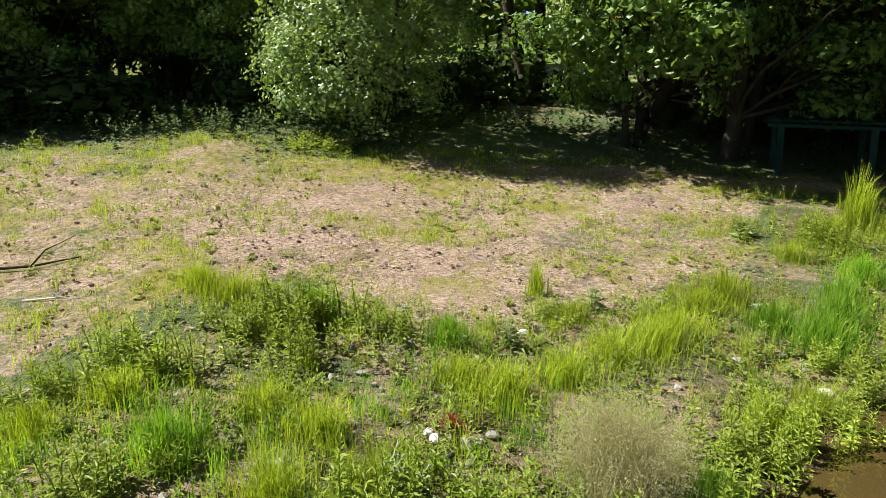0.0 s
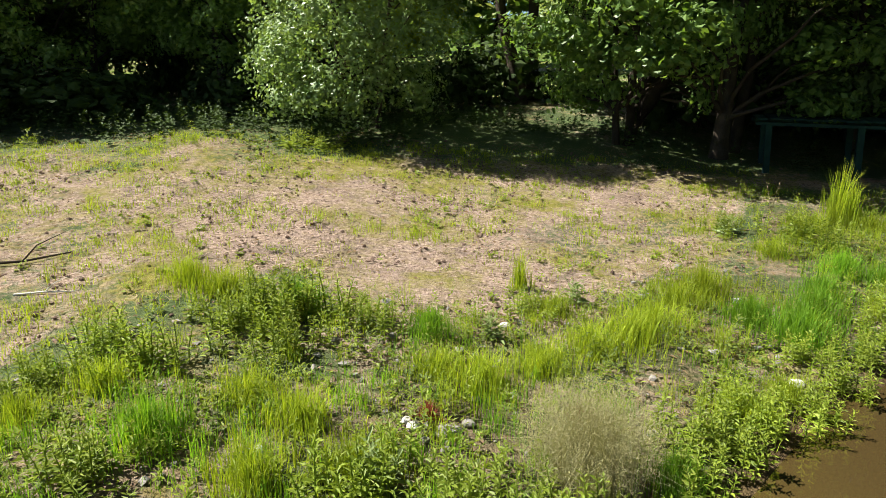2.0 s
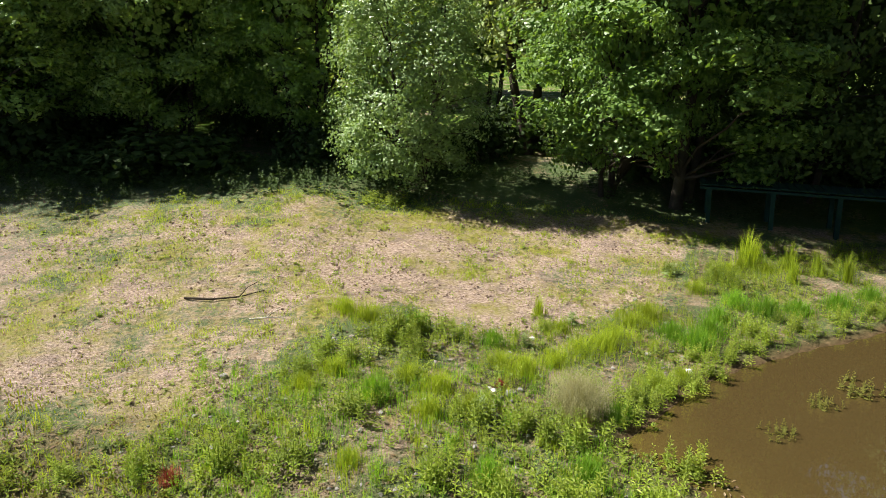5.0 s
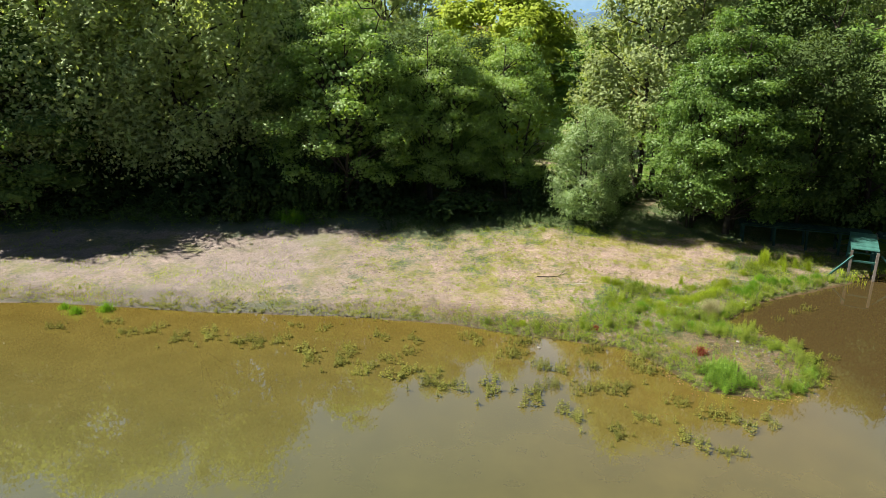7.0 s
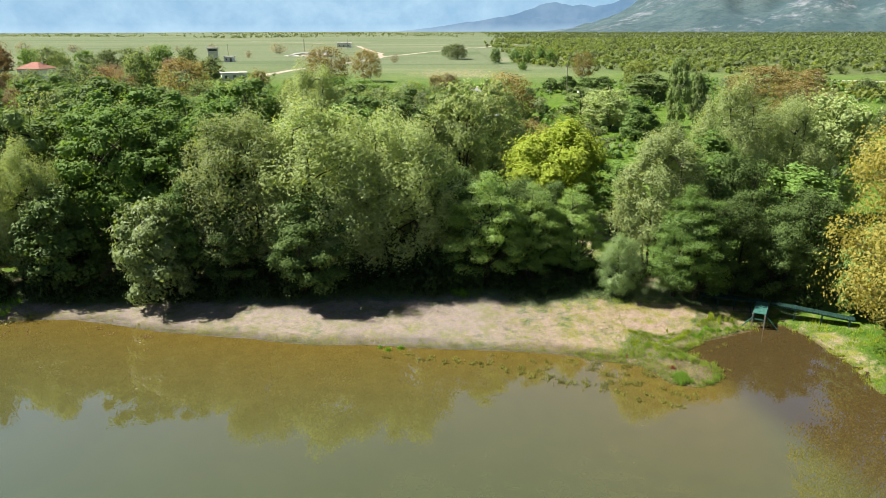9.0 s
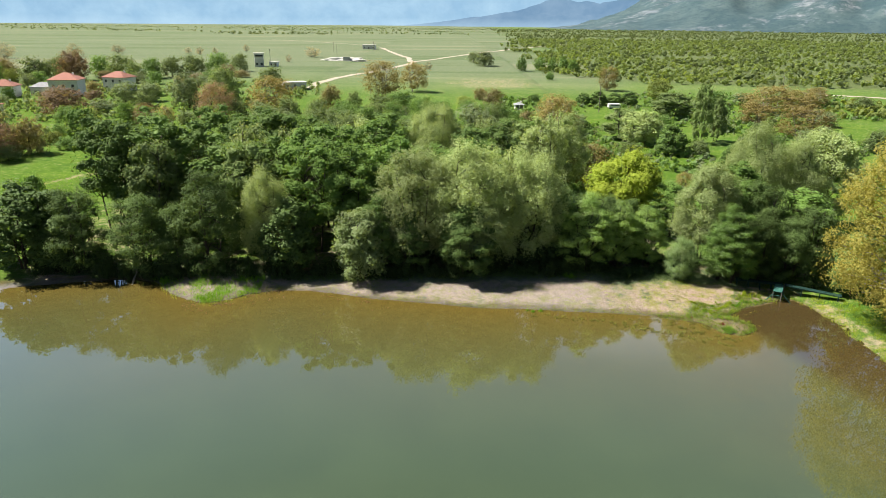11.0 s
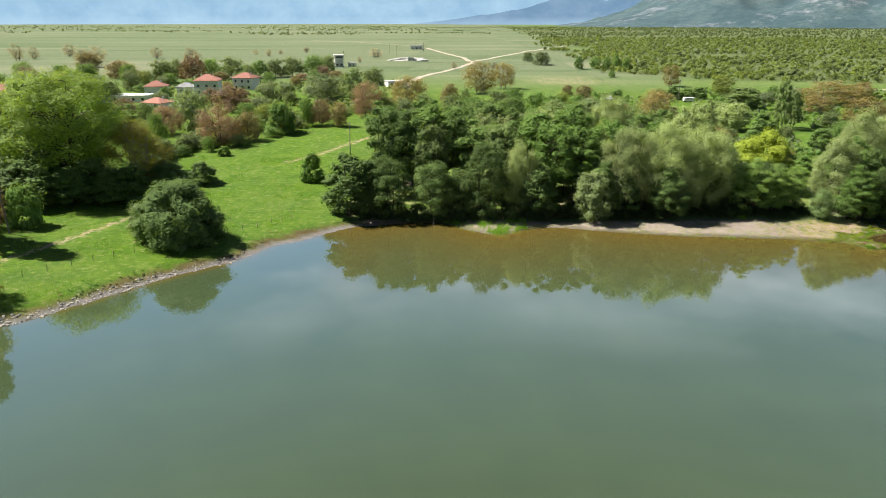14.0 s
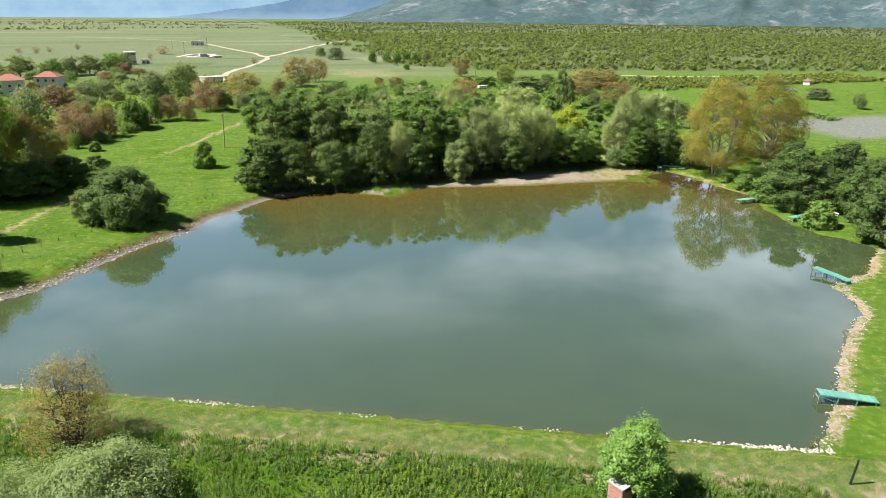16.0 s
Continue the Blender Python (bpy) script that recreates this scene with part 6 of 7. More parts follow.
x, y = strewn(1400, -80, -60, 4, 15, lambda a, b: ramp(shore(a, b), -1.2, 0.0) * ramp(2.5 - shore(a, b), 0, 1.5) * (0.1 + 0.9 * lattice(a * 0.7, b * 0.7, 75)))
weeds("spit_weeds", M_WEED, x, y, 10, 0.1, 0.4, 0.16, "yellow-green weeds at the rim of the spit", 0.24)
x, y = strewn(2600, -72, -44, 2, 12, lambda a, b: ramp(shore(a, b), -4.5, -0.5) * ramp(0.5 - shore(a, b), 0, 0.5) * ramp(lattice(a * 0.55, b * 0.9, 76), 0.52, 0.72))
weeds("drowned_weeds", M_BROWN, x, y, 8, 0.02, 0.09, 0.12, "brown drowned weeds in the shallows off the beach", 0.25)
x, y = strewn(30000, -46, -4, 1, 11, lambda a, b: ramp(shore(a, b), -0.1, 0.25) * ramp(2.6 - shore(a, b) + 2.4 * (lattice(a * 0.35, b * 0.35, 84) - 0.5), 0, 1.6) * (0.25 + 0.75 * ramp(lattice(a * 0.9, b * 0.9, 85), 0.3, 0.6)))
half = len(x) * 3 // 5
sward("strand_grass", M_BLADE, x[:half], y[:half], 5, 0.10, 0.04, 0.15, 0.7, 0.008, "short yellow-green grass along the strand")
sward("strand_straw", M_TAN, x[half:], y[half:], 5, 0.12, 0.03, 0.12, 0.9, 0.008, "withered tan grass along the strand")
x, y = strewn(420, -7.5, -1.6, 12.1, 13.3, lambda a, b: ramp(lattice(a * 0.9, b * 0.9, 83), 0.4, 0.6))
weeds("edge_weeds", M_WEED, x, y, 20, 0.12, 0.40, 0.085, "bright green weeds at the edge of the shade", 0.2)
# nettles in the dark leaf colour that carries the grove's shade
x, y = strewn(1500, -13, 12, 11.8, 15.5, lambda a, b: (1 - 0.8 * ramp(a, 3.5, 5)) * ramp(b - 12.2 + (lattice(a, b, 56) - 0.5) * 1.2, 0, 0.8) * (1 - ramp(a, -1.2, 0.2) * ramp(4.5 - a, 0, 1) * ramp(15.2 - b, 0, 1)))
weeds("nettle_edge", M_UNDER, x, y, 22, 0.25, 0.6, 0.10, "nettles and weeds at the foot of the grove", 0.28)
x, y = strewn(2200, -62, -13, 12.6, 17, lambda a, b: ramp(b - 13.6 + (lattice(a * 0.6, b, 57) - 0.5) * 1.6, 0, 0.8))
weeds("nettle_edge", M_ALDER_FAR, x, y, 12, 0.3, 0.8, 0.20, "weeds at the foot of the grove along the beach", 0.28)
x, y = strewn(3600, 9, 24, -14, 9, lambda a, b: ramp(shore(a, b), -0.3, 0.3) * ramp(7 - shore(a, b), 0, 4) * (0.2 + 0.8 * ramp(lattice(a * 0.5, b * 0.5, 73), 0.3, 0.6)))
sward("bank_grass", M_BLADE, x, y, 9, 0.15, 0.15, 0.5, 0.4, 0.012, "green grass on the far bank of the inlet")
x, y = strewn(1400, -160, -97, -52, 12, lambda a, b: ramp(shore(a, b), 1.8, 3) * ramp(6.5 - shore(a, b), 0, 2) * ramp(lattice(a * 0.25, b * 0.25, 58), 0.5, 0.75) * ramp(-dam_side(a, b), 2, 6))
weeds("bank_weeds", M_TAN, x, y, 10, 0.2, 0.6, 0.30, "rough weeds along the stony bank", 0.3)


x, y = strewn(16000, -166, -99, -48, 70, lambda a, b: ramp(shore(a, b), 3, 5) * ramp(-dam_side(a, b), 2, 6) * (0.05 + 0.95 * ramp(lattice(a * 0.16, b * 0.16, 77) * 0.6 + lattice(a * 0.55, b * 0.55, 78) * 0.4, 0.46, 0.62)))
sward("meadow_grass", M_BLADE_DEEP, x, y, 5, 0.28, 0.10, 0.34, 0.6, 0.035, "tufts of longer grass on the meadow")
x, y = strewn(3000, -162, -99, -50, 14, lambda a, b: ramp(shore(a, b), 1.6, 2.6) * ramp(5.5 - shore(a, b), 0, 1.5) * ramp(-dam_side(a, b), 2, 6) * ramp(lattice(a * 0.2, b * 0.2, 79), 0.42, 0.66))
weeds("bank_weeds", M_ALDER_FAR, x, y, 12, 0.25, 0.9, 0.26, "rank green weeds on the brow of the stony bank", 0.26)


x, y = strewn(9000, -58, 8, -110, -60, lambda a, b: ramp(shore(a, b), -0.7, 0.0) * ramp(0.7 - shore(a, b), 0, 0.6) * ramp(lattice(a * 0.3, b * 0.3, 82), 0.45, 0.65))
weeds("bank_weeds", M_WATERPLANT, x, y, 10, 0.15, 0.5, 0.20, "dull green weeds at the water on the eastern shore", 0.22)


def on_dam(count, s0, s1, clump):
    """Places along the dam's outer side, s0 to s1 metres beyond the waterline."""
    u, s = veg.uniform(0, 98, count), s0 + (s1 - s0) * veg.random(count)
    x, y = -57.7 - 0.892 * u - 0.452 * s, -107.6 + 0.452 * u - 0.892 * s
    fade = ramp(s1 - s + 3 * (lattice(x * 0.25, y * 0.25, 70) - 0.5), 0, 5) * ramp(u + 8 * (lattice(x * 0.2, y * 0.2, 71) - 0.5), 0, 10) * ramp(98 - u, 0, 10)
    ok = veg.random(count) < fade * (clump + (1 - clump) * ramp(lattice(x * 0.3, y * 0.3, 59), 0.35, 0.65))
    return x[ok], y[ok]


x, y = on_dam(8500, 8.0, 20, 0.35)
weeds("dam_weeds", M_ALDER_FAR, x, y, 13, 0.2, 0.9, 0.24, "rank green weeds on the dam's outer slope", 0.24)
x, y = on_dam(11500, 7.6, 20, 0.6)
sward("dam_grass", M_SLOPE, x, y, 5, 0.22, 0.3, 0.85, 0.4, 0.03, "long green grass on the dam's outer slope")
x, y = on_dam(2000, 8.0, 19, 0.1)
sward("dam_grass", M_BLADE, x, y, 5, 0.22, 0.3, 0.8, 0.4, 0.03, "yellow-green grass on the dam's outer slope")
x, y = on_dam(6500, 9.5, 20, 0.1)
ok = (x < -88) & (x > -106)
weeds("creeper", M_SPRING, x[ok], y[ok], 16, 0.3, 0.9, 0.22, "bright lime creeper sprawling over the slope", 0.34)
x, y = on_dam(5000, 5.8, 11, 0.1)
weeds("dry_weeds", M_TAN, x, y, 9, 0.06, 0.3, 0.12, "dry brown weeds on the edge of the crest", 0.2)
u, s_out = veg.uniform(-4, 105, 5200), veg.uniform(0.8, 8.5, 5200)
sward("dam_turf", M_BLADE, -57.7 - 0.892 * u - 0.452 * s_out, -107.6 + 0.452 * u - 0.892 * s_out, 6, 0.22, 0.05, 0.16, 0.6, 0.016, "short yellow-green turf on the dam's crest")
u, s_out = veg.uniform(-4, 105, 5200), 4.6 + 2.2 * veg.normal(size=5200)
ok = (s_out > 1.0) & (lattice(u * 0.13, s_out * 0.5, 80) > 0.36)
sward("dam_straw", M_STRAW, (-57.7 - 0.892 * u - 0.452 * s_out)[ok], (-107.6 + 0.452 * u - 0.892 * s_out)[ok], 9, 0.25, 0.05, 0.18, 0.8, 0.012, "dry yellow grass along the dam's crest")


# ---- stones ----
def rocks(name, material, x, y, size, seed, label, lift=0.25):
    r = np.random.default_rng(seed)
    bm = bmesh.new()
    bmesh.ops.create_icosphere(bm, subdivisions=1, radius=1)
    base = np.array([v.co[:] for v in bm.verts])
    tri = np.array([[v.index for v in f.verts] for f in bm.faces])
    bm.free()
    n = len(x)
    shape = base[None] * (1 + 0.28 * r.normal(size=(n, len(base), 1)).clip(-1.2, 1.2)) * r.uniform(0.6, 1.2, (n, 1, 3)) * (1, 1, 0.7)
    a = r.uniform(0, 6.283, n)
    c, s = np.cos(a)[:, None], np.sin(a)[:, None]
    px, py = shape[..., 0] * c - shape[..., 1] * s, shape[..., 0] * s + shape[..., 1] * c
    z = np.maximum(land(x, y), WATER_Z - 0.1) + size * lift
    v = np.stack([px * size[:, None] + x[:, None], py * size[:, None] + y[:, None], shape[..., 2] * size[:, None] + z[:, None]], -1)
    f = tri[None] + (np.arange(n) * len(base))[:, None, None]
    return tagged(new(name, mesh_faces(name, v.reshape(-1, 3), f.reshape(-1, 3), material)), label, "stones", kind="stuff")


M_RIPRAP = bpy.data.materials.new("riprap")
M_RIPRAP.use_nodes = True
_nt = M_RIPRAP.node_tree
_b = _nt.nodes["Principled BSDF"]
_b.inputs["Roughness"].default_value = 0.9
_geo = _nt.nodes.new("ShaderNodeNewGeometry")
_nt.links.new(mix(_nt, steps(_nt, noise_fac(_nt, _geo.outputs["Position"], 9), 0.3, 0.7), mix(_nt, _geo.outputs["Random Per Island"], (0.10, 0.092, 0.08), (0.38, 0.355, 0.32)), (0.30, 0.27, 0.23)), _b.inputs["Base Color"])

M_RIPRAP_PALE = plain("pale_rubble", (0.20, 0.19, 0.17), (0.44, 0.42, 0.39), 5, 0.85, 0.15, own=False)
x, y = strewn(22000, -162, -108, -52, 3, lambda a, b: ramp(shore(a, b), -0.3, 0.1) * ramp(2.6 - shore(a, b), 0, 0.9) * ramp(-dam_side(a, b), 1, 3) * ramp(-12 - b, -12, 14))
rocks("riprap", M_RIPRAP, x, y, 0.07 + 0.20 * veg.random(len(x)) ** 2.2, 71, "rough grey stones along the west bank")
u, off = veg.uniform(-3, 108, 4200), veg.normal(size=4200) * 0.28 + 0.15
ok = lattice(u * 0.11, u * 0, 60) + 0.2 * veg.normal(size=4200) > 0.60 + 0.25 * ramp(u, 10, 40)
x, y = (-57.7 - 0.892 * u - 0.452 * off)[ok], (-107.6 + 0.452 * u - 0.892 * off)[ok]
rocks("dam_stones", M_RIPRAP_PALE, x, y, 0.05 + 0.15 * veg.random(len(x)) ** 2, 72, "pale stones along the dam's waterline")
x, y = strewn(26000, -58, -8, -110, -68, lambda a, b: ramp(shore(a, b), -0.2, 0.2) * ramp(2.6 - shore(a, b), 0, 1.4) * (0.3 + 0.7 * lattice(a * 0.5, b * 0.5, 89)))
rocks("shore_stones", M_RIPRAP_PALE, x, y, 0.04 + 0.12 * veg.random(len(x)) ** 2, 73, "pale stones on the eastern shore")
x, y = strewn(1800, -5, 4, -2.5, 9, lambda a, b: ramp(shore(a, b), 0.0, 0.3) * ramp(green_edge(a) - b, -0.3, 0.2))
rocks("pebbles", M_STONE, x, y, 0.010 + 0.035 * veg.random(len(x)) ** 2, 74, "small pebbles among the weeds")
x, y = strewn(6500, -15, 7, 2.5, 13.6, lambda a, b: ramp(b - green_edge(a), -1.0, 0.3) * (0.12 + 0.88 * ramp(lattice(a * 1.3, b * 1.3, 72), 0.4, 0.75)))
rocks("soil_crumbs", M_SOIL, x, y, veg.uniform(0.010, 0.034, len(x)), 76, "dark crumbs of dry soil on the trodden shore")
stone_rng = np.random.default_rng(75)
stone_me = []
for s in range(3):
    bm = bmesh.new()
    bmesh.ops.create_icosphere(bm, subdivisions=2, radius=1)
    for v in bm.verts:
        v.co = Vector((v.co.x * 1.2, v.co.y * 0.9, v.co.z * 0.6)) * (1 + 0.22 * noise.noise(v.co * 1.3 + Vector((s * 9, 0, 0))))
    me = bpy.data.meshes.new("stone")
    bm.to_mesh(me)
    bm.free()
    me.materials.append((M_ROCK_PALE, M_STONE, M_STONE)[s])
    stone_me.append(me)
for n, (sx, sy, ss) in enumerate([(-0.05, 4.13, 0.055), (0.16, 4.08, 0.07), (0.24, 4.1, 0.05), (-0.11, 4.2, 0.04), (0.34, 4.2, 0.045), (0.7, 4.6, 0.04), (-1.05, 3.75, 0.05), (0.9, 6.0, 0.05), (2.6, 5.5, 0.05), (3.1, 5.0, 0.06), (0.3, 5.3, 0.04),
                                   (-0.4, 6.3, 0.05), (0.75, 5.9, 0.05), (0.1, 5.0, 0.04), (-4.0, 4.4, 0.05), (1.0, 0.9, 0.06), (1.3, 0.4, 0.04), (0.9, 0.2, 0.03), (1.5, 0.8, 0.03), (1.1, -0.3, 0.04), (-6.36, 0.65, 0.06), (3.3, 6.7, 0.06), (3.0, 7.7, 0.05), (1.8, 0.1, 0.06)]):
    ob = tagged(new("stone", stone_me[n % 3]), ("smooth whitish stone lying among the weeds", "rounded grey stone lying among the weeds")[n % 3 > 0], "stone", "stones on the shore")
    ob.matrix_basis = Matrix.Translation((sx, sy, max(float(land(sx, sy)), WATER_Z) + ss * 0.25)) @ pose(0, 0, 0, 0, 0, stone_rng.uniform(0, 360)) @ Matrix.Diagonal((ss, ss, ss, 1))


# ---- jetties ----
def plank_row(parent, a, b, width, wood, count):
    """Deck boards laid across from a to b."""
    a, b = Vector(a), Vector(b)
    along = b - a
    step = along.length / count
    bm = bmesh.new()
    box(bm, (step * 0.92, width, 0.035), (0, 0, 0))
    soften(bm, 0.006)
    me = bpy.data.meshes.new("plank")
    bm.to_mesh(me)
    bm.free()
    me.materials.append(wood)
    turn = along.to_track_quat("X", "Z").to_matrix().to_4x4()
    for n in range(count):
        part_mesh("plank", me, parent, m=Matrix.Translation(a + along * ((n + 0.5) / count)) @ turn @ pose(0, turn_rng.uniform(-0.012, 0.012), turn_rng.uniform(-0.006, 0.006), 0, 0, turn_rng.uniform(-0.8, 0.8)))


def jetty(name, a, b, width, label, bays=3, paint=M_GREENPAINT, count=22):
    """A boarded jetty from its lake end a to its land end b, on legs."""
    root = tagged(new(name), label, "jetty", "jetties round the lake")
    a, b = Vector(a), Vector(b)
    root.location = (a.x, a.y, 0)
    o = Vector((a.x, a.y, 0))
    a, b = a - o, b - o
    along = (b - a).normalized()
    side = Vector((-along.y, along.x, 0)).normalized()
    plank_row(root, a + Vector((0, 0, 0.02)), b + Vector((0, 0, 0.02)), width, paint, count)
    for s in (-1, 1):
        bm = bmesh.new()
        bar_between(bm, a + side * s * (width / 2 - 0.06) - Vector((0, 0, 0.07)), b + side * s * (width / 2 - 0.06) - Vector((0, 0, 0.07)), 0.12, 0.06)
        part("beam", bm, paint, root)
    for n in range(bays + 1):
        p = a + (b - a) * (n / (bays + 0.15))
        for s in (-1, 1):
            foot = p + side * s * (width / 2 - 0.05)
            ground = max(float(land(foot.x + o.x, foot.y + o.y)), -1.4) - 0.1
            if foot.z - ground > 0.12:
                bm = bmesh.new()
                bar_between(bm, foot - Vector((0, 0, 0.05)), Vector((foot.x + along.x * -0.05, foot.y + along.y * -0.05, ground)), 0.11)
                part("leg", bm, paint if n else M_POST, root)
        if n < 2:
            bm = bmesh.new()
            bar_between(bm, p + side * (width / 2 - 0.05) - Vector((0, 0, 0.55)), p - side * (width / 2 - 0.05) - Vector((0, 0, 0.55)), 0.08)
            part("crossbar", bm, paint, root)
    for s in (-1, 1):
        bm = bmesh.new()
        bar_between(bm, a + side * s * (width / 2) - Vector((0, 0, 0.2)), a + (b - a) / bays + side * s * (width / 2) - Vector((0, 0, 0.75)), 0.05)
        part("brace", bm, paint, root)
    return root


# both walkways take the paint whose colour is darkened for shade
jetty("walkway", (12.2, 11.2, 1.22), (6.2, 13.25, 1.3), 1.0, "green boarded walkway with the alders' shade put into its dark paint", 4, M_SHADEPAINT, count=30)
jetty("walkway", (12.4, 11.1, 1.2), (18.6, 7.4, 0.95), 1.0, "green boarded walkway over the inlet, paint darkened as if in shade", 3, M_SHADEPAINT, count=28)
jetty("fishing_platform", (10.0, 8.2, 1.2), (11.6, 11.0, 1.24), 1.15, "green painted fishing platform on splayed legs", 2, M_OLDPAINT, count=16)
brace_root = tagged(new("platform_prop"), "slanting grey prop leaning against the fishing platform", "prop", "platform props")
brace_root.location = (9.2, 8.1, 0)
bm = bmesh.new()
bar_between(bm, (-0.75, 0.25, -0.15), (0.32, 0.15, 0.95), 0.07)
part("pole", bm, M_OLDPAINT, brace_root)
brace_root = tagged(new("platform_prop"), "slanting grey prop leaning against the fishing platform", "prop", "platform props")
brace_root.location = (11.2, 7.7, 0)
bm = bmesh.new()
bar_between(bm, (0.55, -0.35, -0.35), (-0.55, 0.25, 1.0), 0.07)
part("pole", bm, M_OLDPAINT, brace_root)
jetty("jetty", (-48.4, -100.7, 0.95), (-42.9, -103.8, 0.55), 1.5, "pale green boarded fishing jetty on the eastern shore", 3, count=26)
jetty("jetty", (-14.4, -68.4, 0.95), (-13.2, -74.6, 0.5), 1.4, "green boarded fishing jetty beside the stony spit", 3, count=24)
jetty("jetty", (6.6, -42.4, 0.8), (12.4, -41.6, 0.7), 1.4, "green boarded fishing jetty under the bushes", 3, count=22)
jetty("jetty", (6.4, -26.6, 0.8), (12.8, -26.2, 0.7), 1.4, "green boarded fishing jetty by the alders", 3, count=22)

bench = tagged(new("bench"), "pale wooden bench behind the bushes on the shore", "bench")
bench.location = (17.6, -43, float(land(17.6, -43)))
for n, z in enumerate((0.45, 0.85)):
    bm = bmesh.new()
    box(bm, (0.4 if n == 0 else 0.05, 3.2, 0.05 if n == 0 else 0.3), (0 if n == 0 else 0.2, 0, z))
    soften(bm, 0.01)
    part("seat" if n == 0 else "backrest", bm, M_CONCRETE, bench)
for s in (-1.3, 1.3):
    bm = bmesh.new()
    box(bm, (0.4, 0.1, 0.45), (0, s, 0.2))
    part("leg", bm, M_CONCRETE, bench)


# ---- poles, posts, fence ----
def utility_pole(x, y, h, lean=0.0):
    root = tagged(new("utility_pole"), "thin grey wooden utility pole with a crossarm", "pole", "utility poles")
    root.matrix_basis = Matrix.Translation((x, y, float(land(x, y)) - 0.2)) @ pose(0, 0, 0, 0, lean, turn_rng.uniform(-20, 20))
    bm = bmesh.new()
    rod(bm, (0, 0, 0), (0, 0, h), 0.15, 0.10, 10)
    part("shaft", bm, M_POST, root)
    bm = bmesh.new()
    box(bm, (1.5, 0.1, 0.1), (0, 0.1, h - 0.5))
    part("crossarm", bm, M_POST, root)
    for s in (-0.6, 0, 0.6):
        bm = bmesh.new()
        rod(bm, (s, 0.1, h - 0.45), (s, 0.1, h - 0.2), 0.05, 0.035, 8)
        part("insulator", bm, M_CONCRETE, root)


for px, py, ph, pl in ((-105.8, 66, 10.4, 1.5), (-162.2, 1.6, 8.8, -3), (-62.7, 174, 8.2, 0), (-152, 395, 9, 0), (-118, 470, 9, 0), (-98, 560, 9, 0), (22, 178, 11, 0), (118, 236, 9, 0), (-128, 520, 9, 1), (190, 205, 9, 0)):
    utility_pole(px, py, ph, pl)


def post(x, y, h, lean, label, thick=0.11):
    root = tagged(new("post"), label, "post", "posts on the dam")
    root.matrix_basis = Matrix.Translation((x, y, float(land(x, y)) - 0.15)) @ pose(0, 0, 0, 0, lean, 0)
    bm = bmesh.new()
    rod(bm, (0, 0, 0), (0, 0, h), thick, thick * 0.9, 8)
    part("shaft", bm, M_IRON, root)
    bm = bmesh.new()
    rod(bm, (0, 0, h), (0, 0, h + 0.05), thick * 1.25, thick * 1.1, 8)
    part("cap", bm, M_IRON, root)
    return root


post(-59.2, -114.3, 2.7, 9, "tall dark iron post leaning on the dam")
post(-72.8, -104.7, 1.8, 5, "dark iron post beside the leafy bush")
fence = tagged(new("wire_fence"), "low fence of thin posts and wire along the bank", "fence")
run = [(-157, -36), (-148, -24.5), (-140.5, -16.4), (-133, -9.5), (-125.7, -3.5), (-120, 2), (-113, 8.5), (-108, 14)]
tops = []
for (ax, ay), (bx, by) in zip(run[:-1], run[1:]):
    for t in (0, 0.33, 0.66):
        fx, fy = ax + (bx - ax) * t, ay + (by - ay) * t
        fx, fy = fx - 1.5, fy + 1.5
        fz = float(land(fx, fy))
        bm = bmesh.new()
        rod(bm, (fx, fy, fz - 0.1), (fx + turn_rng.uniform(-0.05, 0.05), fy, fz + 1.15), 0.055, 0.045, 6)
        part("post", bm, M_POST, fence)
        tops.append(Vector((fx, fy, fz + 1.0)))
for h in (0, 0.4):
    for p, q in zip(tops[:-1], tops[1:]):
        bm = bmesh.new()
        rod(bm, p - Vector((0, 0, h)), q - Vector((0, 0, h)), 0.006, 0.006, 4)
        part("wire", bm, M_IRON, fence)


def branch_thing(name, pts, r0, label, category, material):
    root = tagged(new(name), label, category)
    v, f = tube(np.array(pts, float), np.linspace(r0, r0 * 0.35, len(pts)), 7)
    part_mesh("stem", mesh_faces("stem", v, f, material, True), root)
    d = np.array(pts[-1], float) - np.array(pts[0], float)
    mid = np.array(pts[len(pts) // 2], float)
    v, f = tube(np.stack([mid, mid + d * 0.12 + (0, 0, 0.12 * np.linalg.norm(d)), mid + d * 0.3 + (0.02, 0.1, 0.2 * np.linalg.norm(d))]), [r0 * 0.45, r0 * 0.3, r0 * 0.12], 5)
    part_mesh("twig", mesh_faces("twig", v, f, material, True), root)


def on_land(x, y, up):
    return (x, y, float(land(x, y)) + up)


branch_thing("dead_branch", [on_land(-5.5, 7.1, 0.02), on_land(-5.0, 7.0, 0.05), on_land(-4.5, 7.1, 0.05), on_land(-4.1, 7.4, 0.02)], 0.025, "thin dark dead branch lying on the sand", "branch", M_BARK)
branch_thing("dead_stick", [on_land(-4.1, 6.25, 0.02), on_land(-3.8, 6.28, 0.03), on_land(-3.5, 6.28, 0.02)], 0.014, "pale dry stick lying on the sand", "stick", M_ROCK_PALE)
branch_thing("driftwood_log", [(-82.0, 13.0, -0.3), (-82.0, 13.7, 0.3), (-81.9, 14.4, 0.9), (-81.9, 15.0, 1.3)], 0.16, "bleached log slanting out of the water", "log", M_BARK_PALE)
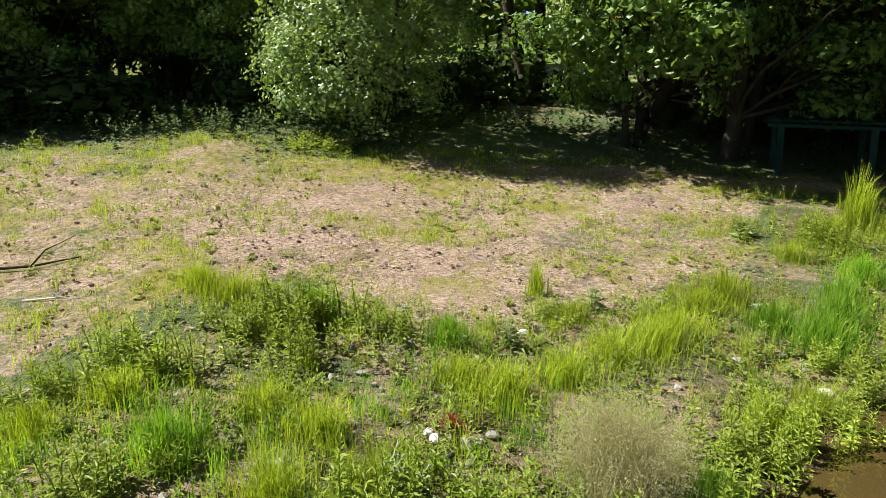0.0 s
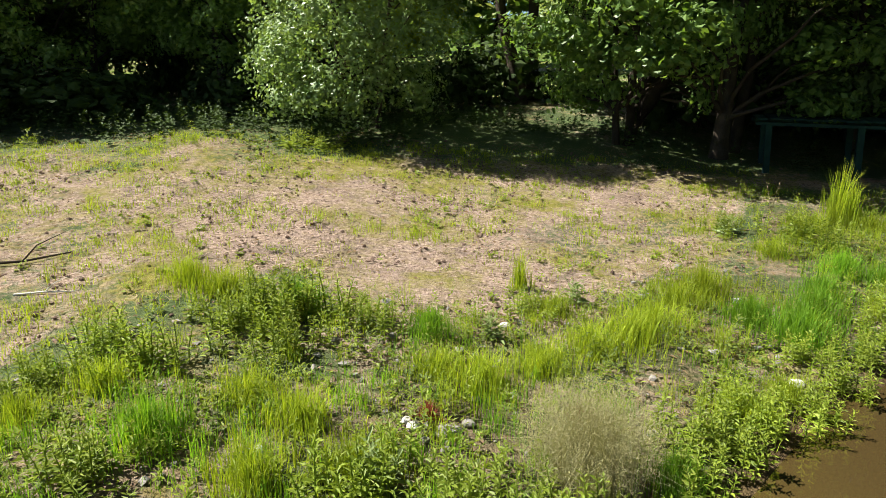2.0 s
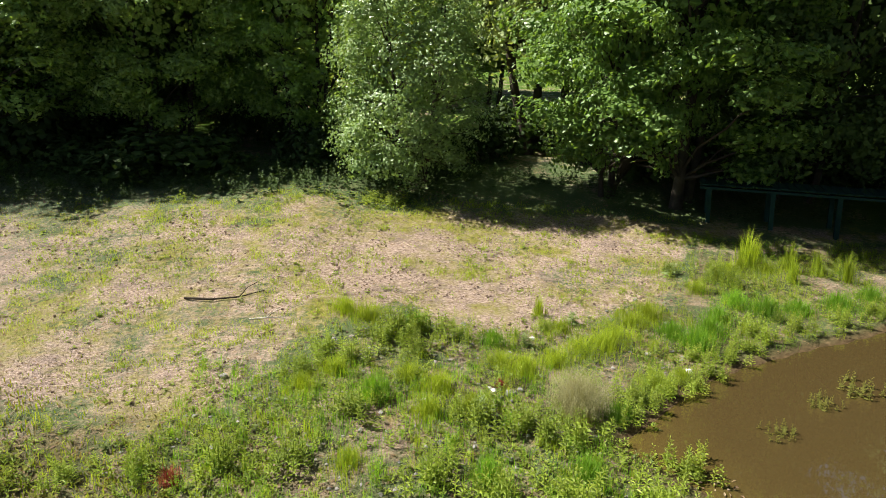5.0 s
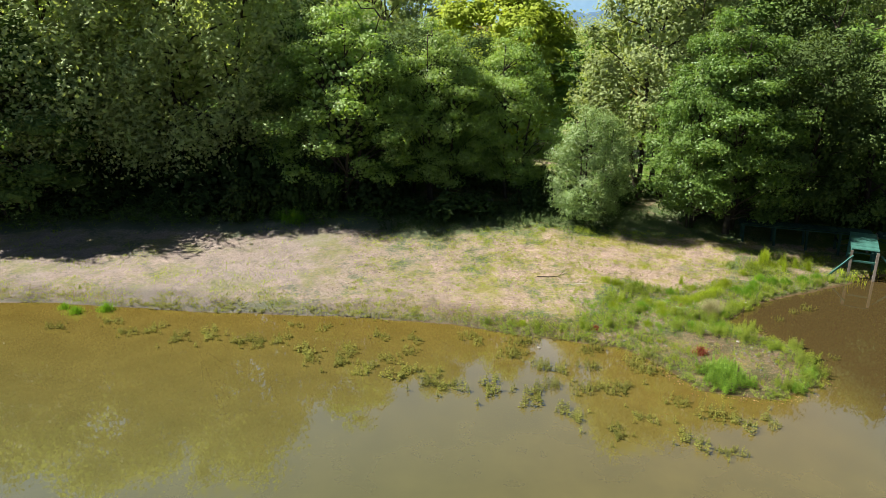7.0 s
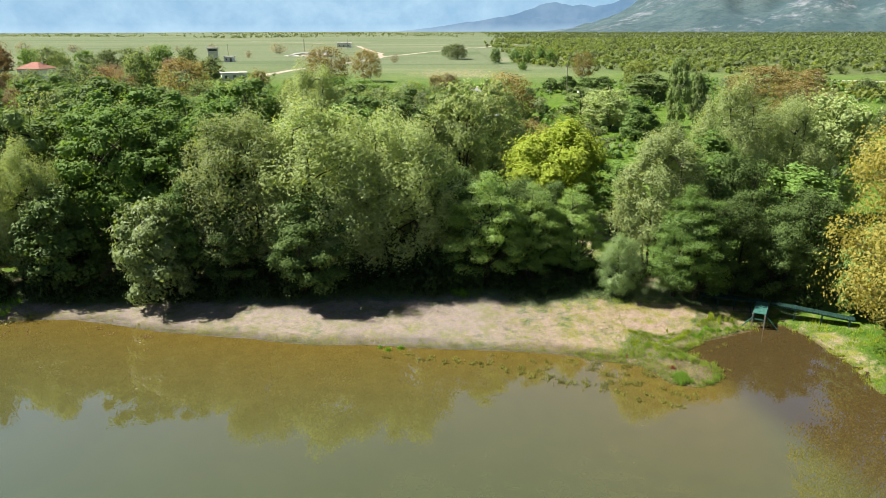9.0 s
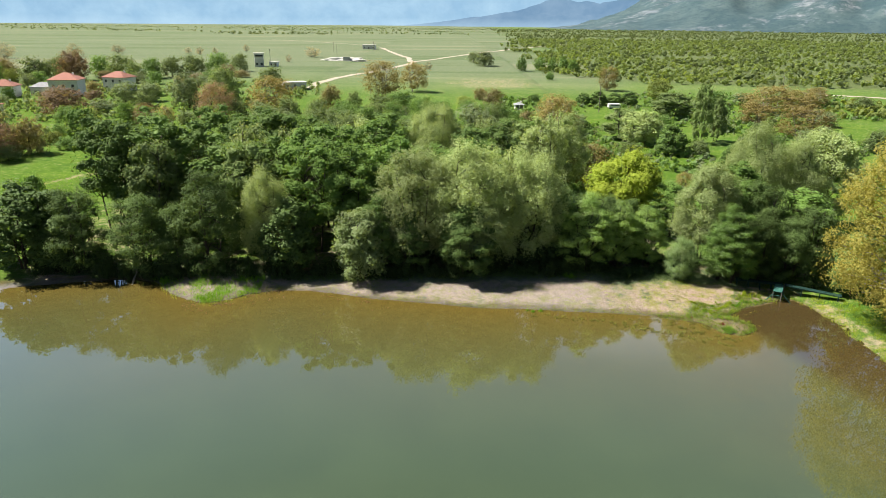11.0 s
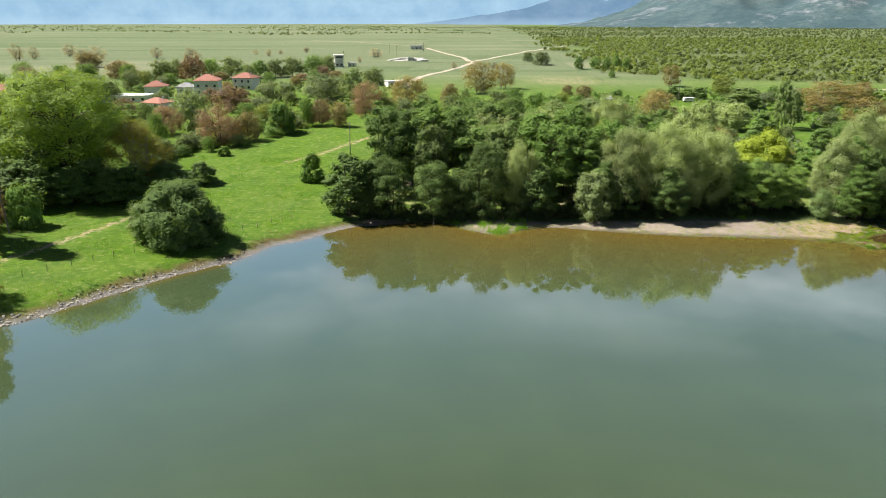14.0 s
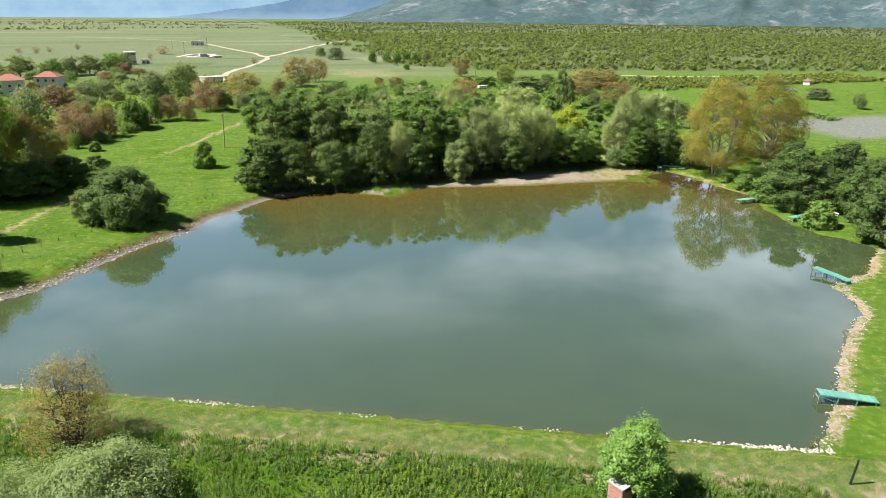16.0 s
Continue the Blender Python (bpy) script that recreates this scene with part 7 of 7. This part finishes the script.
branch_thing("leaning_trunk", [on_land(4.0, 14.2, -0.2), on_land(4.4, 14.3, 0.8), on_land(5.1, 14.5, 1.9), on_land(6.0, 14.8, 3.4), on_land(6.8, 15.0, 5.0)], 0.20, "dark leaning alder trunk in the shade", "trunk", M_BARK)
branch_thing("leaning_trunk", [on_land(2.3, 18.6, -0.2), on_land(2.1, 18.6, 0.9), on_land(1.8, 18.6, 1.9), on_land(1.5, 18.7, 3.4), on_land(1.4, 18.8, 5.0)], 0.22, "dark leaning trunk before the sunny field", "trunk", M_BARK)


# ---- pump house on the dam ----
pump = tagged(new("pump_house"), "small red brick hut with a grey concrete lid", "hut")
pump.matrix_basis = Matrix.Translation((-80.6, -109.2, float(land(-80.6, -109.2)) - 0.6)) @ pose(0, 0, 0, 0, 0, 18)
bm = bmesh.new()
box(bm, (1.5, 1.5, 3.2), (0, 0, 1.5))
part("core", bm, M_CONCRETE, pump)
bm = bmesh.new()
box(bm, (0.235, 0.03, 0.068), (0, 0, 0))
soften(bm, 0.004)
brick_me = bpy.data.meshes.new("brick")
bm.to_mesh(brick_me)
bm.free()
brick_me.materials.append(M_BRICK)
for wall, turn in ((Vector((0, -0.757, 0)), 0), (Vector((-0.757, 0, 0)), 90)):
    for row in range(20):
        for col in range(6):
            off = (col - 2.5) * 0.248 + (0.06 if row % 2 else -0.06)
            p = Vector((off, 0, 1.55 + row * 0.077)) if turn == 0 else Vector((0, off, 1.55 + row * 0.077))
            part_mesh("brick", brick_me, pump, m=Matrix.Translation(wall + p) @ pose(0, 0, 0, 0, 0, turn))
bm = bmesh.new()
box(bm, (1.75, 1.75, 0.14), (0, 0, 3.17))
soften(bm, 0.02)
part("lid", bm, M_CONCRETE, pump)
bm = bmesh.new()
box(bm, (0.7, 0.05, 0.22), (0, -0.775, 2.85))
part("vent", bm, M_IRON, pump)


# ---- houses of the village ----
def hip_roof(w, l, h, over=0.5):
    bm = bmesh.new()
    w, l = w / 2 + over, l / 2 + over
    ridge = max(0.2, w - l) if w > l else 0.2
    b = [bm.verts.new(p) for p in ((-w, -l, 0), (w, -l, 0), (w, l, 0), (-w, l, 0))]
    t = [bm.verts.new(p) for p in ((-ridge, 0, h), (ridge, 0, h))]
    u = [bm.verts.new((v.co.x, v.co.y, -0.18)) for v in b]
    for f in ((b[0], b[1], t[1], t[0]), (b[2], b[3], t[0], t[1]), (b[1], b[2], t[1]), (b[3], b[0], t[0])):
        bm.faces.new(f)
    for n in range(4):
        bm.faces.new((u[n], u[(n + 1) % 4], b[(n + 1) % 4], b[n]))
    bm.faces.new(u[::-1])
    return bm


def house(x, y, w, l, wall_h, roof_h, turn, label, roof=None, flat=False, floors=1):
    root = tagged(new("house"), label, "house", "houses of the village")
    root.matrix_basis = Matrix.Translation((x, y, float(land(x, y)) - 0.3)) @ pose(0, 0, 0, 0, 0, turn)
    bm = bmesh.new()
    box(bm, (w, l, wall_h), (0, 0, wall_h / 2))
    wall = part("wall", bm, M_WALL, root)
    if flat:
        bm = bmesh.new()
        box(bm, (w + 0.8, l + 0.8, 0.3), (0, 0, wall_h + 0.15))
        soften(bm, 0.04)
    else:
        bm = hip_roof(w, l, roof_h)
        bmesh.ops.translate(bm, verts=bm.verts[:], vec=(0, 0, wall_h + 0.18))
    top = part("roof", bm, roof or M_ROOF, root)
    if not flat:
        bm = bmesh.new()
        box(bm, (0.6, 0.6, 1.6), (w * 0.22, l * 0.12, wall_h + roof_h * 0.75))
        part("chimney", bm, M_WALL, root)
    per = max(2, int(w / 3.2))
    for floor_ in range(floors):
        for face in (-1, 1):
            for n in range(per):
                if floor_ == 0 and face == -1 and n == per // 2:
                    continue
                bm = bmesh.new()
                box(bm, (1.25, 0.12, 1.35), ((n + 0.5) * w / per - w / 2, face * (l / 2 + 0.02), 1.6 + floor_ * 2.8))
                soften(bm, 0.02)
                win = part("window", bm, M_WALL, root)
                bm = bmesh.new()
                box(bm, (1.05, 0.06, 1.15), ((n + 0.5) * w / per - w / 2, face * (l / 2 + 0.07), 1.6 + floor_ * 2.8))
                part("pane", bm, M_GLASS, win)
    bm = bmesh.new()
    box(bm, (1.1, 0.1, 2.1), ((per // 2 + 0.5) * w / per - w / 2, -l / 2 - 0.03, 1.25))
    soften(bm, 0.02)
    part("door", bm, M_POST, root)
    return root


house(-190, 206, 11, 9, 6.6, 2.6, 8, "white two-storey house with a pink-red hipped roof", floors=2)
house(-177.6, 226, 10.5, 8, 5.8, 2.4, -15, "white house with a red tiled roof among trees", floors=2)
house(-212, 200, 9, 8, 4.6, 2.4, 10, "house with a bright red roof among trees", floors=1)
house(-201, 208, 8, 6, 3.4, 1.8, 10, "low house with a grey roof", M_ROOF_GREY)
house(-196, 160, 9.6, 8, 2.6, 1.9, -20, "low house with an orange-red roof behind bushes")
house(-217, 180, 19, 8, 3.0, 0, 5, "long low white building with a flat roof", M_WALL, True)
house(-261, 162, 13, 11, 6.5, 3.0, 12, "large pale house with a red roof", floors=2)
house(-236, 116, 12, 10, 5.0, 2.6, 12, "pale house with a red roof behind the poplars", floors=1)
house(-104, 238, 10, 7, 3.0, 0, 20, "flat pale shed roof among the trees", M_CONCRETE, True)
house(-275, 185, 12, 10, 5.0, 2.6, 25, "far pale house with a red roof")
house(-6, 120, 5.2, 3.0, 2.3, 0, 4, "small white garden hut with dark windows", M_ROOF_GREY, True)
house(-8, 178, 3.0, 2.6, 2.2, 0.8, 4, "tiny pale field hut", M_ROOF_GREY)
house(229, 166, 4.6, 3.4, 2.6, 1.0, 30, "small pale roadside hut with a red roof")
house(-142, 363, 5.0, 4.4, 3.0, 0, 0, "small grey outbuilding beside the tower", M_CONCRETE, True)
house(-106, 600, 12, 8, 4, 0, 0, "far low grey building on the plain", M_CONCRETE, True)

tower = tagged(new("watch_tower"), "white two-stage watch tower with a flared top", "tower")
tower.matrix_basis = Matrix.Translation((-151, 362, float(land(-151, 362)) - 0.3)) @ pose(0, 0, 0, 0, 0, 15)
bm = bmesh.new()
box(bm, (5.6, 5.6, 5.0), (0, 0, 2.5))
part("base", bm, M_WALL, tower)
bm = bmesh.new()
vs = box(bm, (6.4, 6.4, 3.0), (0, 0, 6.6))
for v in vs:
    if v.co.z < 6:
        v.co.x *= 0.82
        v.co.y *= 0.82
part("cabin", bm, M_WALL, tower)
bm = bmesh.new()
box(bm, (6.9, 6.9, 0.35), (0, 0, 8.28))
soften(bm, 0.06)
part("roof", bm, M_CONCRETE, tower)
for n in range(2):
    bm = bmesh.new()
    box(bm, (1.4, 0.15, 1.4), (-1.4 + 2.8 * n, -2.83, 1.9))
    part("window", bm, M_GLASS, tower)
bm = bmesh.new()
box(bm, (4.8, 0.15, 1.1), (0, -3.02, 6.9))
part("window", bm, M_GLASS, tower)
bunker = tagged(new("earth_mound"), "low bare earth mound with broken walls on the plain", "mound")
bunker.location = (-106, 425, float(land(-106, 425)) - 0.8)
bm = bmesh.new()
bmesh.ops.create_icosphere(bm, subdivisions=4, radius=1)
for v in bm.verts:
    v.co = Vector((v.co.x * 16, v.co.y * 6, v.co.z * 3.0)) * (1 + 0.25 * noise.noise(v.co * 3))
part("mound", bm, M_CONCRETE, bunker)
bm = bmesh.new()
box(bm, (5, 2, 3.0), (2, -4.8, 2.0))
soften(bm, 0.1)
part("broken_wall", bm, M_CONCRETE, bunker)
van = tagged(new("camper_van"), "old white and yellow van parked in the scrub", "van")
van.location = (30, 188, float(land(30, 188)))
bm = bmesh.new()
vs = box(bm, (4.6, 1.9, 1.5), (0, 0, 1.25))
soften(bm, 0.15)
part("body", bm, M_WALL, van)
bm = bmesh.new()
box(bm, (3.4, 1.93, 0.5), (0.2, 0, 1.55))
part("window", bm, M_GLASS, van)
for sx in (-1.4, 1.4):
    for sy in (-0.85, 0.85):
        bm = bmesh.new()
        rod(bm, (sx, sy - 0.1, 0.35), (sx, sy + 0.1, 0.35), 0.35, 0.35, 14)
        part("wheel", bm, M_IRON, van)
